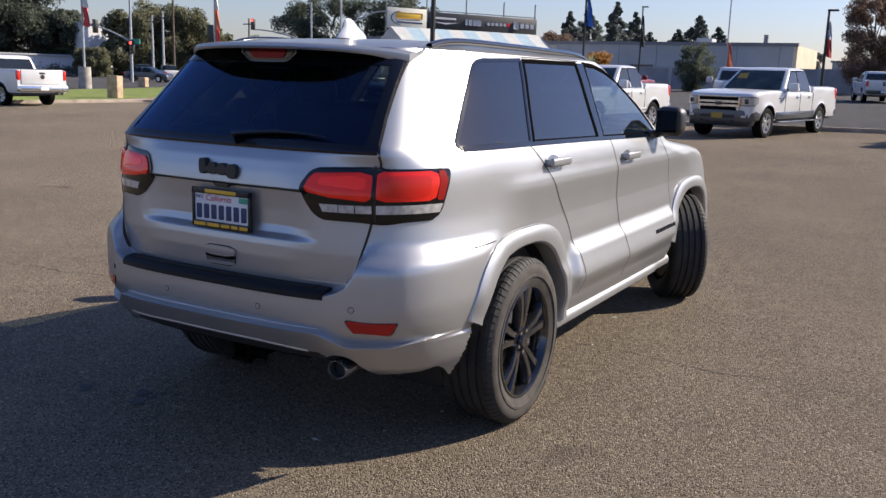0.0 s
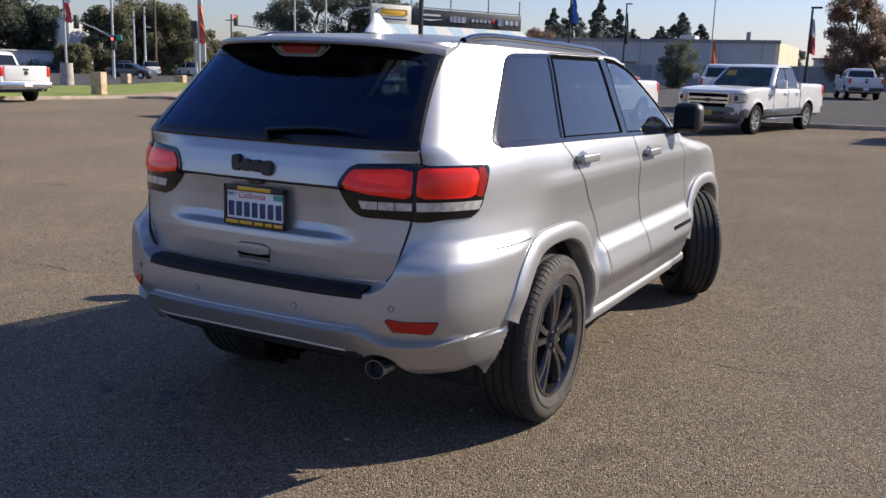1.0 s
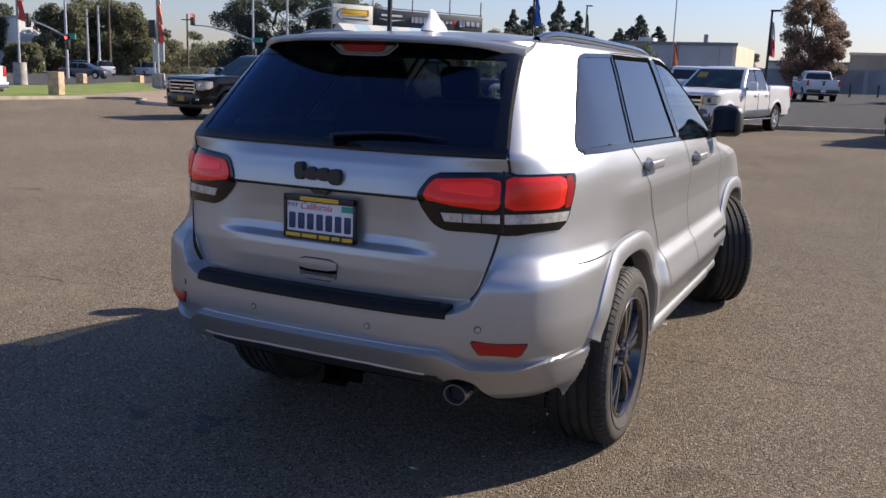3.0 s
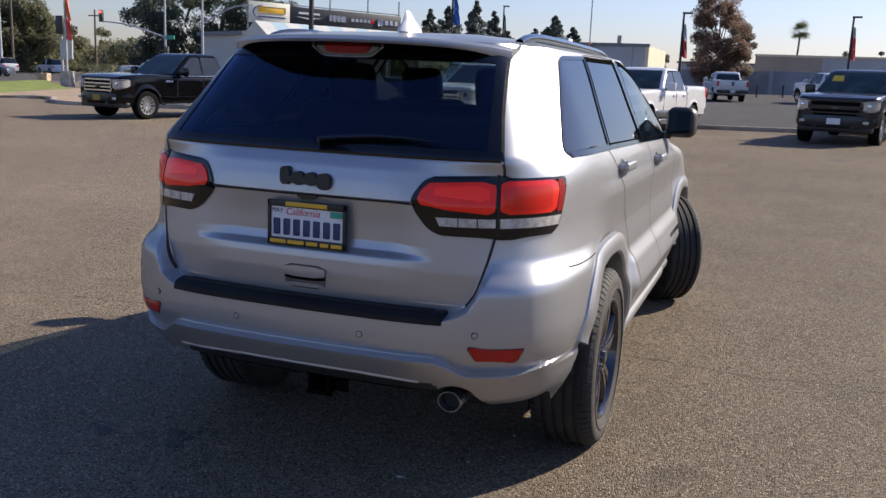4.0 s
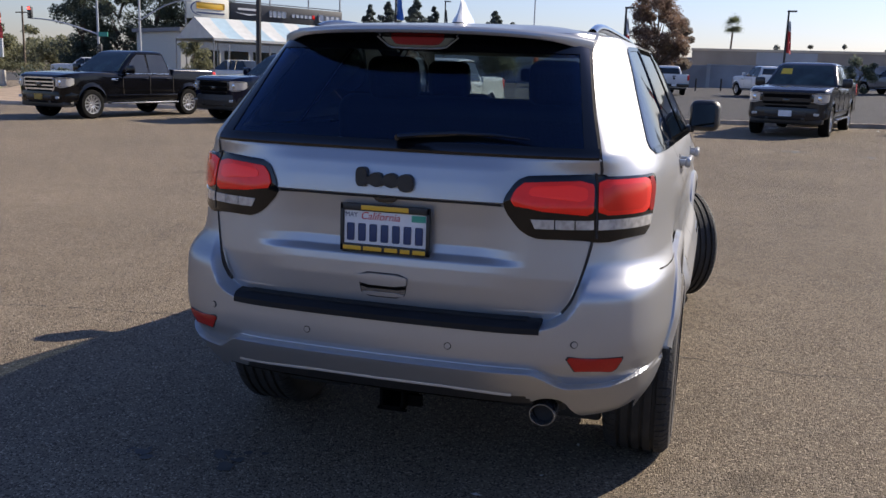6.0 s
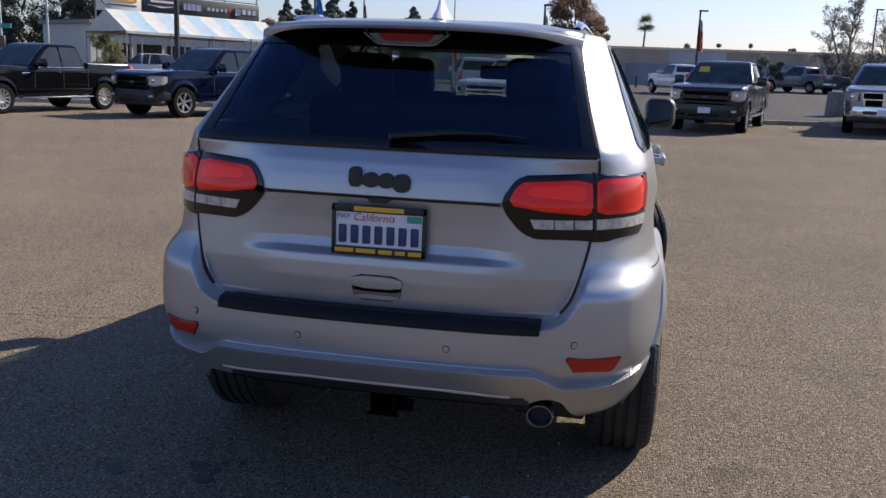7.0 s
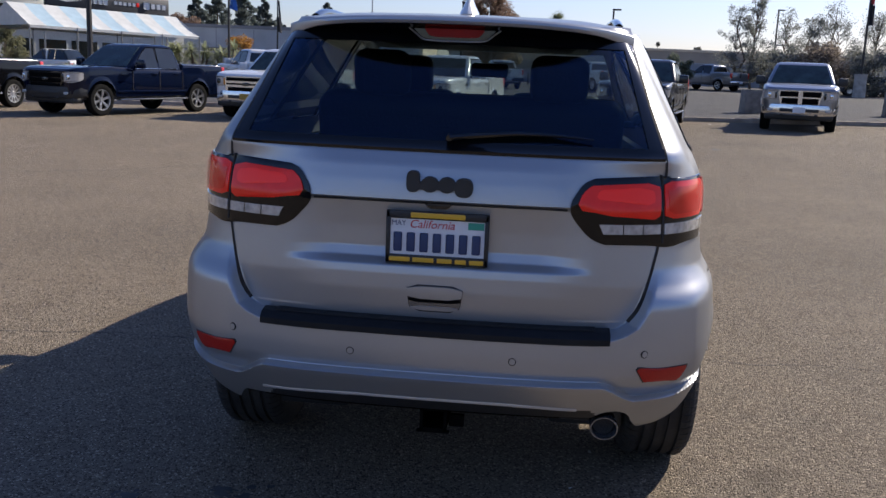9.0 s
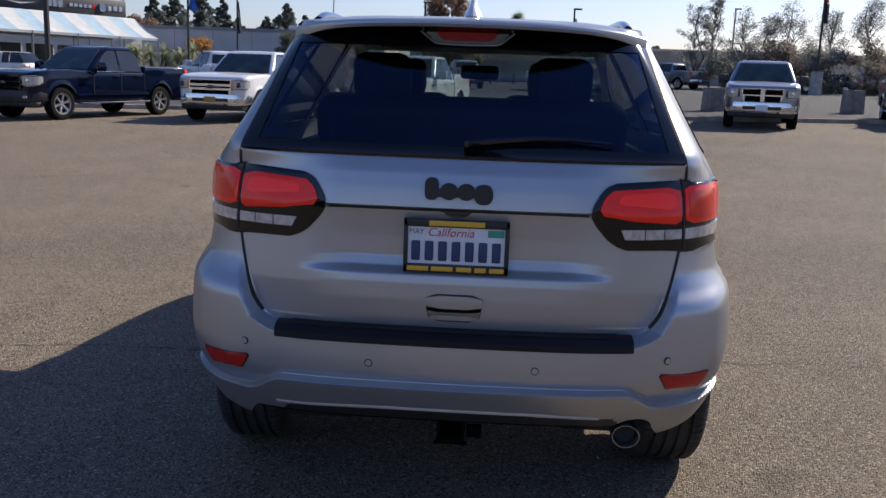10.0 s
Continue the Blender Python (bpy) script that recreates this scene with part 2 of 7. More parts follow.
def box(bm, x0, x1, y0, y1, z0, z1, bevel=0.0, m=None, seg=2):
    r = bmesh.ops.create_cube(bm, size=1.0)
    mm = Matrix.Translation(((x0 + x1) / 2, (y0 + y1) / 2, (z0 + z1) / 2)) @ Matrix.Diagonal((abs(x1 - x0), abs(y1 - y0), abs(z1 - z0), 1))
    bmesh.ops.transform(bm, matrix=mm, verts=r["verts"])
    vs = r["verts"]
    if bevel:
        es = list({e for v in vs for e in v.link_edges})
        bb = bmesh.ops.bevel(bm, geom=es, offset=bevel, segments=seg, profile=0.5, affect="EDGES")
        vs = list({v for f in bb["faces"] for v in f.verts} | {v for v in vs if v.is_valid})
    if m is not None:
        bmesh.ops.transform(bm, matrix=m, verts=[v for v in vs if v.is_valid])
    return bm


def boxed(*a, **k):
    return box(bmesh.new(), *a, **k)


def cyl(bm, p0, p1, r0, r1=None, seg=16, caps=True):
    p0, p1 = Vector(p0), Vector(p1)
    r1 = r0 if r1 is None else r1
    d = p1 - p0
    res = bmesh.ops.create_cone(bm, cap_ends=caps, segments=seg, radius1=r0, radius2=max(r1, 1e-4), depth=d.length)
    q = d.to_track_quat("Z", "Y").to_matrix().to_4x4()
    bmesh.ops.transform(bm, matrix=Matrix.Translation((p0 + p1) / 2) @ q, verts=res["verts"])
    return bm


def cyled(*a, **k):
    return cyl(bmesh.new(), *a, **k)


def lathe(bm, prof, seg=48, axis="x", m=None):
    """Turn a closed or open profile of (radius, along) round an axis."""
    rings = []
    for i in range(seg):
        a = 2 * math.pi * i / seg
        c, s = math.cos(a), math.sin(a)
        ring = []
        for r, h in prof:
            co = {"x": (h, r * c, r * s), "z": (r * c, r * s, h), "y": (r * c, h, r * s)}[axis]
            ring.append(bm.verts.new(co if m is None else m @ Vector(co)))
        rings.append(ring)
    for i in range(seg):
        a, b = rings[i], rings[(i + 1) % seg]
        for j in range(len(prof) - 1):
            bm.faces.new((a[j], a[j + 1], b[j + 1], b[j]))
    return bm


def grid_mesh(P, closed_u=False):
    """P: array (nu, nv, 3) -> verts, faces"""
    nu, nv = P.shape[:2]
    V = P.reshape(-1, 3).tolist()
    F = []
    for i in range(nu if closed_u else nu - 1):
        k = (i + 1) % nu
        for j in range(nv - 1):
            F.append((i * nv + j, k * nv + j, k * nv + j + 1, i * nv + j + 1))
    return V, F


def extrude_poly(pts, y0, y1, plane="xz", bevel=0.0, m=None):
    """A flat outline pushed to a solid."""
    bm = bmesh.new()

    def co(a, b, d):
        return {"xz": (a, d, b), "yz": (d, a, b), "xy": (a, b, d)}[plane]
    lo = [bm.verts.new(co(a, b, y0)) for a, b in pts]
    hi = [bm.verts.new(co(a, b, y1)) for a, b in pts]
    bm.faces.new(lo)
    bm.faces.new(hi)
    n = len(pts)
    for i in range(n):
        bm.faces.new((lo[i], lo[(i + 1) % n], hi[(i + 1) % n], hi[i]))
    if bevel:
        bmesh.ops.recalc_face_normals(bm, faces=bm.faces)
        bmesh.ops.bevel(bm, geom=[e for e in bm.edges if e.calc_face_angle(0) > 0.5], offset=bevel, segments=2, affect="EDGES")
    if m is not None:
        bmesh.ops.transform(bm, matrix=m, verts=bm.verts)
    return bm


def smoothstep(a, b, x):
    t = np.clip((np.asarray(x, float) - a) / (b - a), 0, 1)
    return t * t * (3 - 2 * t)


def gz(x, y):
    """Height of the ground: level under the parked car, then a gentle drainage fall across the lot."""
    r = math.hypot(x, y)
    k = min(max((r - 4) / 16, 0), 1)
    k = k * k * (3 - 2 * k)
    xc, yc = max(-90, min(60, x)), max(-60, min(80, y))
    return k * (0.0098 * yc + 0.0075 * xc + 0.012 * max(0, min(12, xc) + 3)) + 0.00012 * max(0, yc - 25) ** 2 * min(1, max(0, (x + 60) / 40))


def sheet(name, xs, ys, lift, material, inside=None, kind="structure", label="", category=""):
    V, F, idx = [], [], {}
    for i, x in enumerate(xs):
        for j, y in enumerate(ys):
            idx[i, j] = len(V)
            V.append((x, y, gz(x, y) + lift))
    for i in range(len(xs) - 1):
        for j in range(len(ys) - 1):
            if inside is None or inside((xs[i] + xs[i + 1]) / 2, (ys[j] + ys[j + 1]) / 2):
                F.append((idx[i, j], idx[i + 1, j], idx[i + 1, j + 1], idx[i, j + 1]))
    return tagged(part(name, (V, F), material), label, category, "", kind)


# ---- ground ----
def steps(*spans):
    out = []
    for a, b, n in spans:
        out += list(np.linspace(a, b, n, endpoint=False))
    return out + [spans[-1][1]]


ground = sheet("ground", steps((-900, -100, 6), (-100, -30, 14), (-30, 30, 60), (30, 100, 14), (100, 900, 6)),
               steps((-900, -60, 6), (-60, -20, 8), (-20, 30, 50), (30, 90, 30), (90, 900, 6)), 0.0, M["asphalt"],
               label="worn tan-grey asphalt of a dealer's parking lot", category="ground")


# ---- the silver SUV: x right, y ahead, rear axle at y = 0 ----
def spline(ctrl, n):
    """Centripetal-ish Catmull-Rom through ctrl, resampled to n points at even arc length."""
    c = np.array(ctrl, float)
    c = np.vstack([2 * c[0] - c[1], c, 2 * c[-1] - c[-2]])
    out = []
    for i in range(1, len(c) - 2):
        p0, p1, p2, p3 = c[i - 1:i + 3]
        for t in np.linspace(0, 1, 24, endpoint=False):
            out.append(0.5 * (2 * p1 + (p2 - p0) * t + (2 * p0 - 5 * p1 + 4 * p2 - p3) * t * t + (3 * p1 - p0 - 3 * p2 + p3) * t ** 3))
    out = np.array(out + [c[-2]])
    d = np.r_[0, np.cumsum(np.linalg.norm(np.diff(out, axis=0), axis=1))]
    s = np.linspace(0, d[-1], n)
    return np.stack([np.interp(s, d, out[:, k]) for k in range(out.shape[1])], 1), d[-1]


PLAN, SLEN = spline([(0, -.995), (.2, -.992), (.4, -.980), (.55, -.950), (.66, -.905), (.745, -.835), (.805, -.745), (.845, -.63), (.872, -.47),
                     (.89, -.25), (.90, .1), (.91, .7), (.915, 1.3), (.917, 1.9), (.912, 2.5), (.905, 3.0), (.880, 3.35), (.800, 3.62), (.55, 3.81), (0, 3.87)], 900)
SGRID = np.linspace(0, SLEN, 900)
# above the belt the rear corner is squarer
PLAN_UP = spline([(0, -.995), (.2, -.992), (.4, -.982), (.6, -.958), (.70, -.930), (.752, -.892), (.788, -.828), (.812, -.74), (.838, -.61), (.868, -.47),
                  (.89, -.25), (.90, .1), (.91, .7), (.915, 1.3), (.917, 1.9), (.912, 2.5), (.905, 3.0), (.880, 3.35), (.800, 3.62), (.55, 3.81), (0, 3.87)], 900)[0]
WX_Z = [.25, .35, .45, .55, .66, .80, .88, .95, 1.02, 1.10, 1.20, 1.24, 1.285, 1.33, 1.45, 1.57, 1.64, 1.68, 1.70]
WX_V = [.93, .97, 1.025, 1.045, 1.045, 1.04, 1.035, 1.02, 1.005, 1.0, .995, .985, .965, .940, .872, .808, .768, .742, .722]
OUT_Z = [.25, .32, .40, .46, .53, .595, .63, .68, .78, .845, .868, .905, .95, 1.02, 1.14, 1.20, 1.245, 1.285, 1.45, 1.65, 1.70]
OUT_V = [-.82, -.860, -.895, -.938, -.996, -1.044, -1.058, -1.062, -1.062, -1.060, -1.050, -1.018, -.999, -.994, -.995, -.993, -.982, -.955, -.815, -.650, -.60]
GATE_Z = [.70, .749, .764, .80, .86, .91, .935, .955, .985, 1.05, 1.10, 1.128, 1.136, 1.144, 1.20, 1.245, 1.285]
GATE_V = [-1.06, -1.05, -.985, -.99, -.998, -.998, -.994, -.962, -.953, -.955, -.961, -.965, -.972, -.996, -.990, -.980, -.955]
FRONT_Z = [.25, .4, .6, .8, .95, 1.02, 1.06, 1.10, 1.14, 1.18, 1.205, 1.285, 1.45, 1.68, 1.70]
FRONT_V = [3.70, 3.80, 3.86, 3.87, 3.85, 3.82, 3.76, 3.62, 3.32, 2.90, 2.66, 2.44, 2.19, 1.66, 1.56]


ZT = np.linspace(.2, 1.75, 621)


def softened(zs, vs, sigma):
    """A table of heights with its corners rounded off."""
    v = np.interp(ZT, zs, vs)
    k = np.exp(-.5 * (np.arange(-60, 61) * .0025 / sigma) ** 2)
    p = np.r_[2 * v[0] - v[60:0:-1], v, 2 * v[-1] - v[-2:-62:-1]]
    return np.convolve(p, k / k.sum(), "valid")


WX_T, OUT_T = softened(WX_Z, WX_V, .035), softened(OUT_Z, OUT_V, .009)


def gate_half(z):
    return np.interp(z, [.745, .76, .785, .83, .90, .98, 1.06, 1.2, 1.3], [.52, .565, .605, .632, .655, .675, .686, .692, .692])


def band_edge(x):
    a = np.abs(x)
    return .612 - .058 * smoothstep(.52, .64, a) + .022 * smoothstep(.76, .88, a)


def shell(s, z):
    """Point of the bodywork at signed arc length s round the plan, and height z."""
    s, z = np.broadcast_arrays(np.asarray(s, float), np.asarray(z, float))
    a = np.abs(s)
    up = smoothstep(1.225, 1.32, z)
    X = (np.interp(a, SGRID, PLAN[:, 0]) * (1 - up) + np.interp(a, SGRID, PLAN_UP[:, 0]) * up) * np.sign(s)
    Y = np.interp(a, SGRID, PLAN[:, 1]) * (1 - up) + np.interp(a, SGRID, PLAN_UP[:, 1]) * up
    x = X * np.interp(z, ZT, WX_T)
    rear = smoothstep(0.05, -.75, Y)
    ahead = np.clip((Y - 1.2) / 2.67, 0, 1)
    y = Y + (np.interp(z, ZT, OUT_T) + .995) * rear + (np.interp(z, FRONT_Z, FRONT_V) - 3.87) * ahead
    back = smoothstep(-.45, -.75, Y)
    # tailgate set back between the shoulders of the bumper
    m = smoothstep(gate_half(z) + .026, gate_half(z) - .010, np.abs(x)) * (z > .739) * (z < 1.3)
    g = np.interp(z, GATE_Z, GATE_V)
    plain = np.interp(z, [.739, .764, .9, 1.0, 1.14, 1.285], [-1.06, -.985, -.998, -.996, -.994, -.955])
    scoop = smoothstep(.50, .30, np.abs(x))
    g = plain + (g - plain) * np.where(z > .79, scoop, 1)
    lip = smoothstep(.43, .36, np.abs(x)) * smoothstep(1.128, 1.134, z) * smoothstep(1.25, 1.145, z) * .006
    y = y + back * m * (g - np.interp(z, ZT, OUT_T)) - back * lip
    # lower bumper band stands proud
    e = band_edge(x)
    y = y - back * .040 * smoothstep(e + .002, e - .007, z) * smoothstep(.36, .44, z)
    x = x + np.sign(x) * (1 - back) * smoothstep(-.2, -.4, Y) * .010 * smoothstep(.565, .55, z)
    # hips of the bumper
    x = x + np.sign(x) * .026 * smoothstep(.955, .865, z) * smoothstep(.52, .72, z) * smoothstep(-.15, -.45, Y) * smoothstep(-.93, -.80, Y)
    # side: shoulder line and the lower door crease
    side = smoothstep(-.30, .1, Y) * smoothstep(3.2, 2.7, Y)
    door = smoothstep(.52, .62, Y) * smoothstep(2.45, 2.35, Y)
    x = x + np.sign(x) * side * np.interp(z, [.93, 1.098, 1.28], [0, .013, 0])
    x = x + np.sign(x) * (side * (.004 * smoothstep(1.17, 1.12, z) - .030 * smoothstep(1.12, .86, z) * smoothstep(.58, .74, z))
                          + door * (.034 * smoothstep(.79, .70, z) * smoothstep(.48, .60, z)))
    return np.stack([x, y, z], -1)


ROWS_AT = {}


def row_at(z):
    z = round(float(z), 6)
    if z not in ROWS_AT:
        ROWS_AT[z] = shell(SGRID, z)
    return ROWS_AT[z]


def s_of_y(y, z):
    return np.interp(y, row_at(z)[150:, 1], SGRID[150:])


def s_of_x(x, z):
    return np.interp(x, row_at(z)[:330, 0], SGRID[:330])


def side_pt(a, z):
    return shell(s_of_y(a, z), z)


def rear_pt(a, z):
    s = s_of_x(abs(a), z)
    return shell(math.copysign(s, a) if a else 0.0, z)


def arc_pt(a, z):
    return shell(a, z)


def rounded(poly, r=0.25, n=2):
    p = np.array(poly, float)
    for _ in range(n):
        q = np.roll(p, -1, 0)
        p = np.stack([p + (q - p) * r, p + (q - p) * (1 - r)], 1).reshape(-1, 2)
    return p


def patch(poly, fmap, off=0.004, depth=0.02, nz=14, na=16, mirror=False):
    """A shaped piece that follows the bodywork: outline in (along, height), proud by off, with walls depth deep."""
    p = np.array(poly, float)
    zs = np.linspace(p[:, 1].min() + 1e-4, p[:, 1].max() - 1e-4, nz)
    G = np.zeros((nz, na, 2))
    for i, z in enumerate(zs):
        q = np.roll(p, -1, 0)
        lo, hi = np.minimum(p[:, 1], q[:, 1]), np.maximum(p[:, 1], q[:, 1])
        k = (lo <= z) & (z < hi)
        xs = p[k, 0] + (z - p[k, 1]) / (q[k, 1] - p[k, 1]) * (q[k, 0] - p[k, 0])
        G[i, :, 0], G[i, :, 1] = np.linspace(xs.min(), xs.max(), na), z
    h = 2e-3
    f = lambda a, z: np.array([[fmap(a[i, j], z[i, j]) for j in range(na)] for i in range(nz)])
    A, Z = G[..., 0], G[..., 1]
    P = f(A, Z)
    da, dz = f(A + h, Z) - f(A - h, Z), f(A, Z + h) - f(A, Z - h)
    N = np.cross(da, dz)
    N /= np.linalg.norm(N, axis=-1, keepdims=True) + 1e-12
    if (N * (P - np.array([0, 1.0, .9]))).sum() < 0:
        N = -N
    T, B = P + N * off, P + N * (off - depth)
    V = np.concatenate([T.reshape(-1, 3), B.reshape(-1, 3)])
    F = []
    n = nz * na
    for i in range(nz - 1):
        for j in range(na - 1):
            F.append((i * na + j, i * na + j + 1, (i + 1) * na + j + 1, (i + 1) * na + j))
    rim = [j for j in range(na)] + [i * na + na - 1 for i in range(1, nz)] + [(nz - 1) * na + j for j in range(na - 2, -1, -1)] + [i * na for i in range(nz - 2, 0, -1)]
    for a, b in zip(rim, rim[1:] + rim[:1]):
        F.append((a, b, b + n, a + n))
    if mirror:
        V = V * np.array([-1, 1, 1])
    bm = bmesh.new()
    vs = [bm.verts.new(v) for v in V]
    for q in F:
        bm.faces.new([vs[i] for i in q])
    return bm


def strip(pts, fmap, width, off=0.002, mirror=False):
    """A narrow ribbon laid along a line on the bodywork (panel gap)."""
    p, _ = spline(pts, 40) if len(pts) > 2 else (np.linspace(pts[0], pts[1], 40), 0)
    d = np.gradient(p, axis=0)
    d /= np.linalg.norm(d, axis=1, keepdims=True)
    nrm = np.stack([-d[:, 1], d[:, 0]], 1) * width / 2
    rows = []
    for k in (-1, 1):
        q = p + k * nrm
        rows.append([fmap(a, z) for a, z in q])
    P = np.array(rows)
    out = P[0] - np.array([0, P[0][:, 1].mean() if abs(P[0][:, 0].mean()) > .8 else 1.2, P[0][:, 2].mean()])
    if fmap is side_pt:
        out = np.tile([1.0, 0, .25], (len(p), 1))
    else:
        out = np.tile([0.35, -1.0, .1], (len(p), 1)) * np.array([np.sign(p[0][0]) or 1, 1, 1])
    out = out / np.linalg.norm(out, axis=1, keepdims=True)
    P = P + out[None] * off
    if mirror:
        P = P * np.array([-1, 1, 1])
    return grid_mesh(P)


def inside_poly(P, poly):
    x, z = P[..., 0], P[..., 1]
    r = np.zeros(x.shape, bool)
    q = np.array(poly)
    for (x0, z0), (x1, z1) in zip(q, np.roll(q, -1, 0)):
        c = (z0 > z) != (z1 > z)
        xi = x0 + (z - z0) / (z1 - z0 + 1e-12) * (x1 - x0)
        r ^= c & (x < xi)
    return r


def inset(poly, d):
    """The outline drawn in by d."""
    p = np.array(poly, float)
    area = (p[:, 0] * np.roll(p[:, 1], -1) - np.roll(p[:, 0], -1) * p[:, 1]).sum()
    e = np.roll(p, -1, 0) - p
    e /= np.linalg.norm(e, axis=1, keepdims=True)
    n = np.stack([-e[:, 1], e[:, 0]], 1) * (1 if area > 0 else -1)
    b = n + np.roll(n, 1, 0)
    b /= np.maximum((b * n).sum(1, keepdims=True), .45)
    return p + b * d


def frame_ribbon(poly, outer, inner, mirror=False):
    """A thin raised border along a window's outline."""
    def dense(q):
        return np.concatenate([np.linspace(a, b, 24, endpoint=False) for a, b in zip(q, np.roll(q, -1, 0))])
    rows = []
    for d, off in ((outer, -.002), (outer, .004), (inner, .004), (inner, -.001)):
        q = dense(inset(poly, d))
        rows.append([side_pt(a, z) + np.array([off, 0, off * .3]) for a, z in q])
    P = np.array(rows).transpose(1, 0, 2)
    if mirror:
        P = P * np.array([-1, 1, 1])
    return grid_mesh(P, True)


def lower_edge(s):
    """Height of the bottom edge of the bodywork, with the cut-out for the exhaust."""
    a = np.abs(s)
    e = .474 - .070 * smoothstep(.60, .70, a) + .02 * smoothstep(.85, 1.0, a) - .08 * smoothstep(.95, 1.03, a) + .16 * np.clip((a - 1.03) / .155, 0, 1) * (a < 1.6)
    notch = np.sqrt(np.clip(.078 ** 2 - (s - .562) ** 2, 0, None)) * 1.0 + .425
    return np.where(np.abs(s - .562) < .078, np.maximum(e, notch), e)


HUB_Z, TYRE_R = .386, .388
AXLES = (0.0, 2.915)
QUARTER = [(-.450, 1.346), (-.470, 1.325), (-.474, 1.314), (-.462, 1.306), (-.35, 1.304), (.135, 1.302), (.372, 1.676), (-.02, 1.664), (-.075, 1.656), (-.120, 1.640), (-.158, 1.612)]
REAR_DOOR_GLASS = [(.172, 1.300), (.412, 1.676), (1.095, 1.680), (.985, 1.288)]
FRONT_DOOR_GLASS = [(1.075, 1.286), (1.215, 1.680), (1.38, 1.672), (1.52, 1.648), (1.66, 1.600), (1.79, 1.530), (1.92, 1.440), (2.03, 1.340), (2.07, 1.268)]
REAR_GLASS = [(-.672, 1.296), (-.583, 1.655), (.583, 1.655), (.672, 1.296)]


def build_suv():
    car = thing("suv", None, "silver metallic SUV with black rims, privacy glass and front wheels turned", "car")
    # bodywork, cut into panels
    zs = np.unique(np.r_[np.linspace(.30, .53, 22), np.linspace(.535, .63, 34), np.linspace(.635, .725, 10), np.linspace(.73, .81, 26), np.linspace(.815, .90, 12), np.linspace(.905, .99, 26),
                         np.linspace(1.0, 1.12, 12), np.linspace(1.124, 1.15, 14), np.linspace(1.16, 1.285, 14), np.linspace(1.30, 1.70, 62)])
    sh = np.r_[np.linspace(0, .5, 56), np.linspace(.505, .95, 90), np.linspace(.965, 3.2, 190), np.linspace(3.23, SLEN, 70)]
    ss = np.r_[-sh[:0:-1], sh]
    zlow = lower_edge(ss)
    P = shell(ss[:, None], np.maximum(zs[None, :], zlow[:, None]))
    # roof: the top contour drawn in to a low dome
    ring = P[:, -1]
    t = np.linspace(0, 1, 14)[1:]
    roof = np.stack([ring * (1 - k) * np.array([1, 1, 0]) + np.array([0, .42 * k, 0]) + np.array([0, 0, 1.70 + .058 * (1 - (1 - k) ** 3.4)]) for k in t], 1)
    P = np.concatenate([P, roof], 1)
    nu, nv = P.shape[:2]
    C = (P[:-1, :-1] + P[1:, :-1] + P[:-1, 1:] + P[1:, 1:]) / 4
    sc = ((ss[:-1] + ss[1:]) / 2)[:, None] * np.ones((1, nv - 1))
    x, y, z = C[..., 0], C[..., 1], C[..., 2]
    onside = np.abs(x) > .45
    drop = np.zeros(x.shape, bool)
    for ax in AXLES:
        dy, dz = np.abs(y - ax), np.maximum(z - HUB_Z, 0)
        drop |= onside & ((dy / .50) ** 2.8 + (dz / .50) ** 2.8 < 1) & (y > -.7)
    for poly in (QUARTER, REAR_DOOR_GLASS, FRONT_DOOR_GLASS):
        drop |= onside & (y > -.62) & inside_poly(np.stack([y, z], -1), inset(poly, -.002))
    isrear = (np.abs(sc) < 1.02) & (y < -.2)
    drop |= isrear & inside_poly(np.stack([x, z], -1), REAR_GLASS)
    screen = (np.abs(sc) > SLEN - 1.08) & (z > 1.27) & (z < 1.665)
    drop |= screen
    # lower edge of the rear bumper, with the exhaust cut-out
    flatface = np.abs(P[:-1, :-1, 2] - P[:-1, 1:, 2]) + np.abs(P[1:, :-1, 2] - P[1:, 1:, 2]) < 1e-6
    drop |= flatface & (z < .7)
    isroof = np.zeros(x.shape, bool)
    isroof[:, len(zs) - 1:] = True
    tailgate = isrear & (np.abs(x) < gate_half(np.minimum(z, 1.29))) & (z > .753) & (z < 1.66) & ~isroof
    bumper = (y < -.36) & (z < .895 + .03 * smoothstep(-.7, -.4, y)) & ~tailgate & ~isroof
    doorband = onside & (z > .46) & (z < 1.69) & ~isroof
    rear_door = doorband & (y > np.interp(z, [.46, .72, .95, 1.29, 1.7], [.70, .62, .46, .13, .36])) & (y < np.interp(z, [.4, 1.28, 1.7], [1.36, 1.16, 1.15]))
    front_door = doorband & ~rear_door & (y >= 1.15) & (y < np.interp(z, [.4, 1.1, 1.28, 1.7], [2.42, 2.30, 2.1, 1.42])) & (z < 1.69)
    hood = (y > 2.1) & (z > .98) & (np.abs(x) < .78) & ~isroof & (z < 1.29)
    lower_face = isrear & (np.abs(x) < .60) & (z < .5145 - .012 * smoothstep(.2, .55, np.abs(x)) - .08 * smoothstep(.50, .58, np.abs(x)))
    panels = {"lower_valance": lower_face, "roof": isroof, "tailgate": tailgate, "rear_bumper": bumper}
    for sd, tag in ((1, "right"), (-1, "left")):
        panels["rear_door", tag] = rear_door & (x * sd > 0)
        panels["front_door", tag] = front_door & (x * sd > 0)
    panels["hood"] = hood
    taken = np.zeros(x.shape, bool)
    flat = P.reshape(-1, 3)
    made = {}
    order = list(panels.items()) + [("body", np.ones(x.shape, bool))]
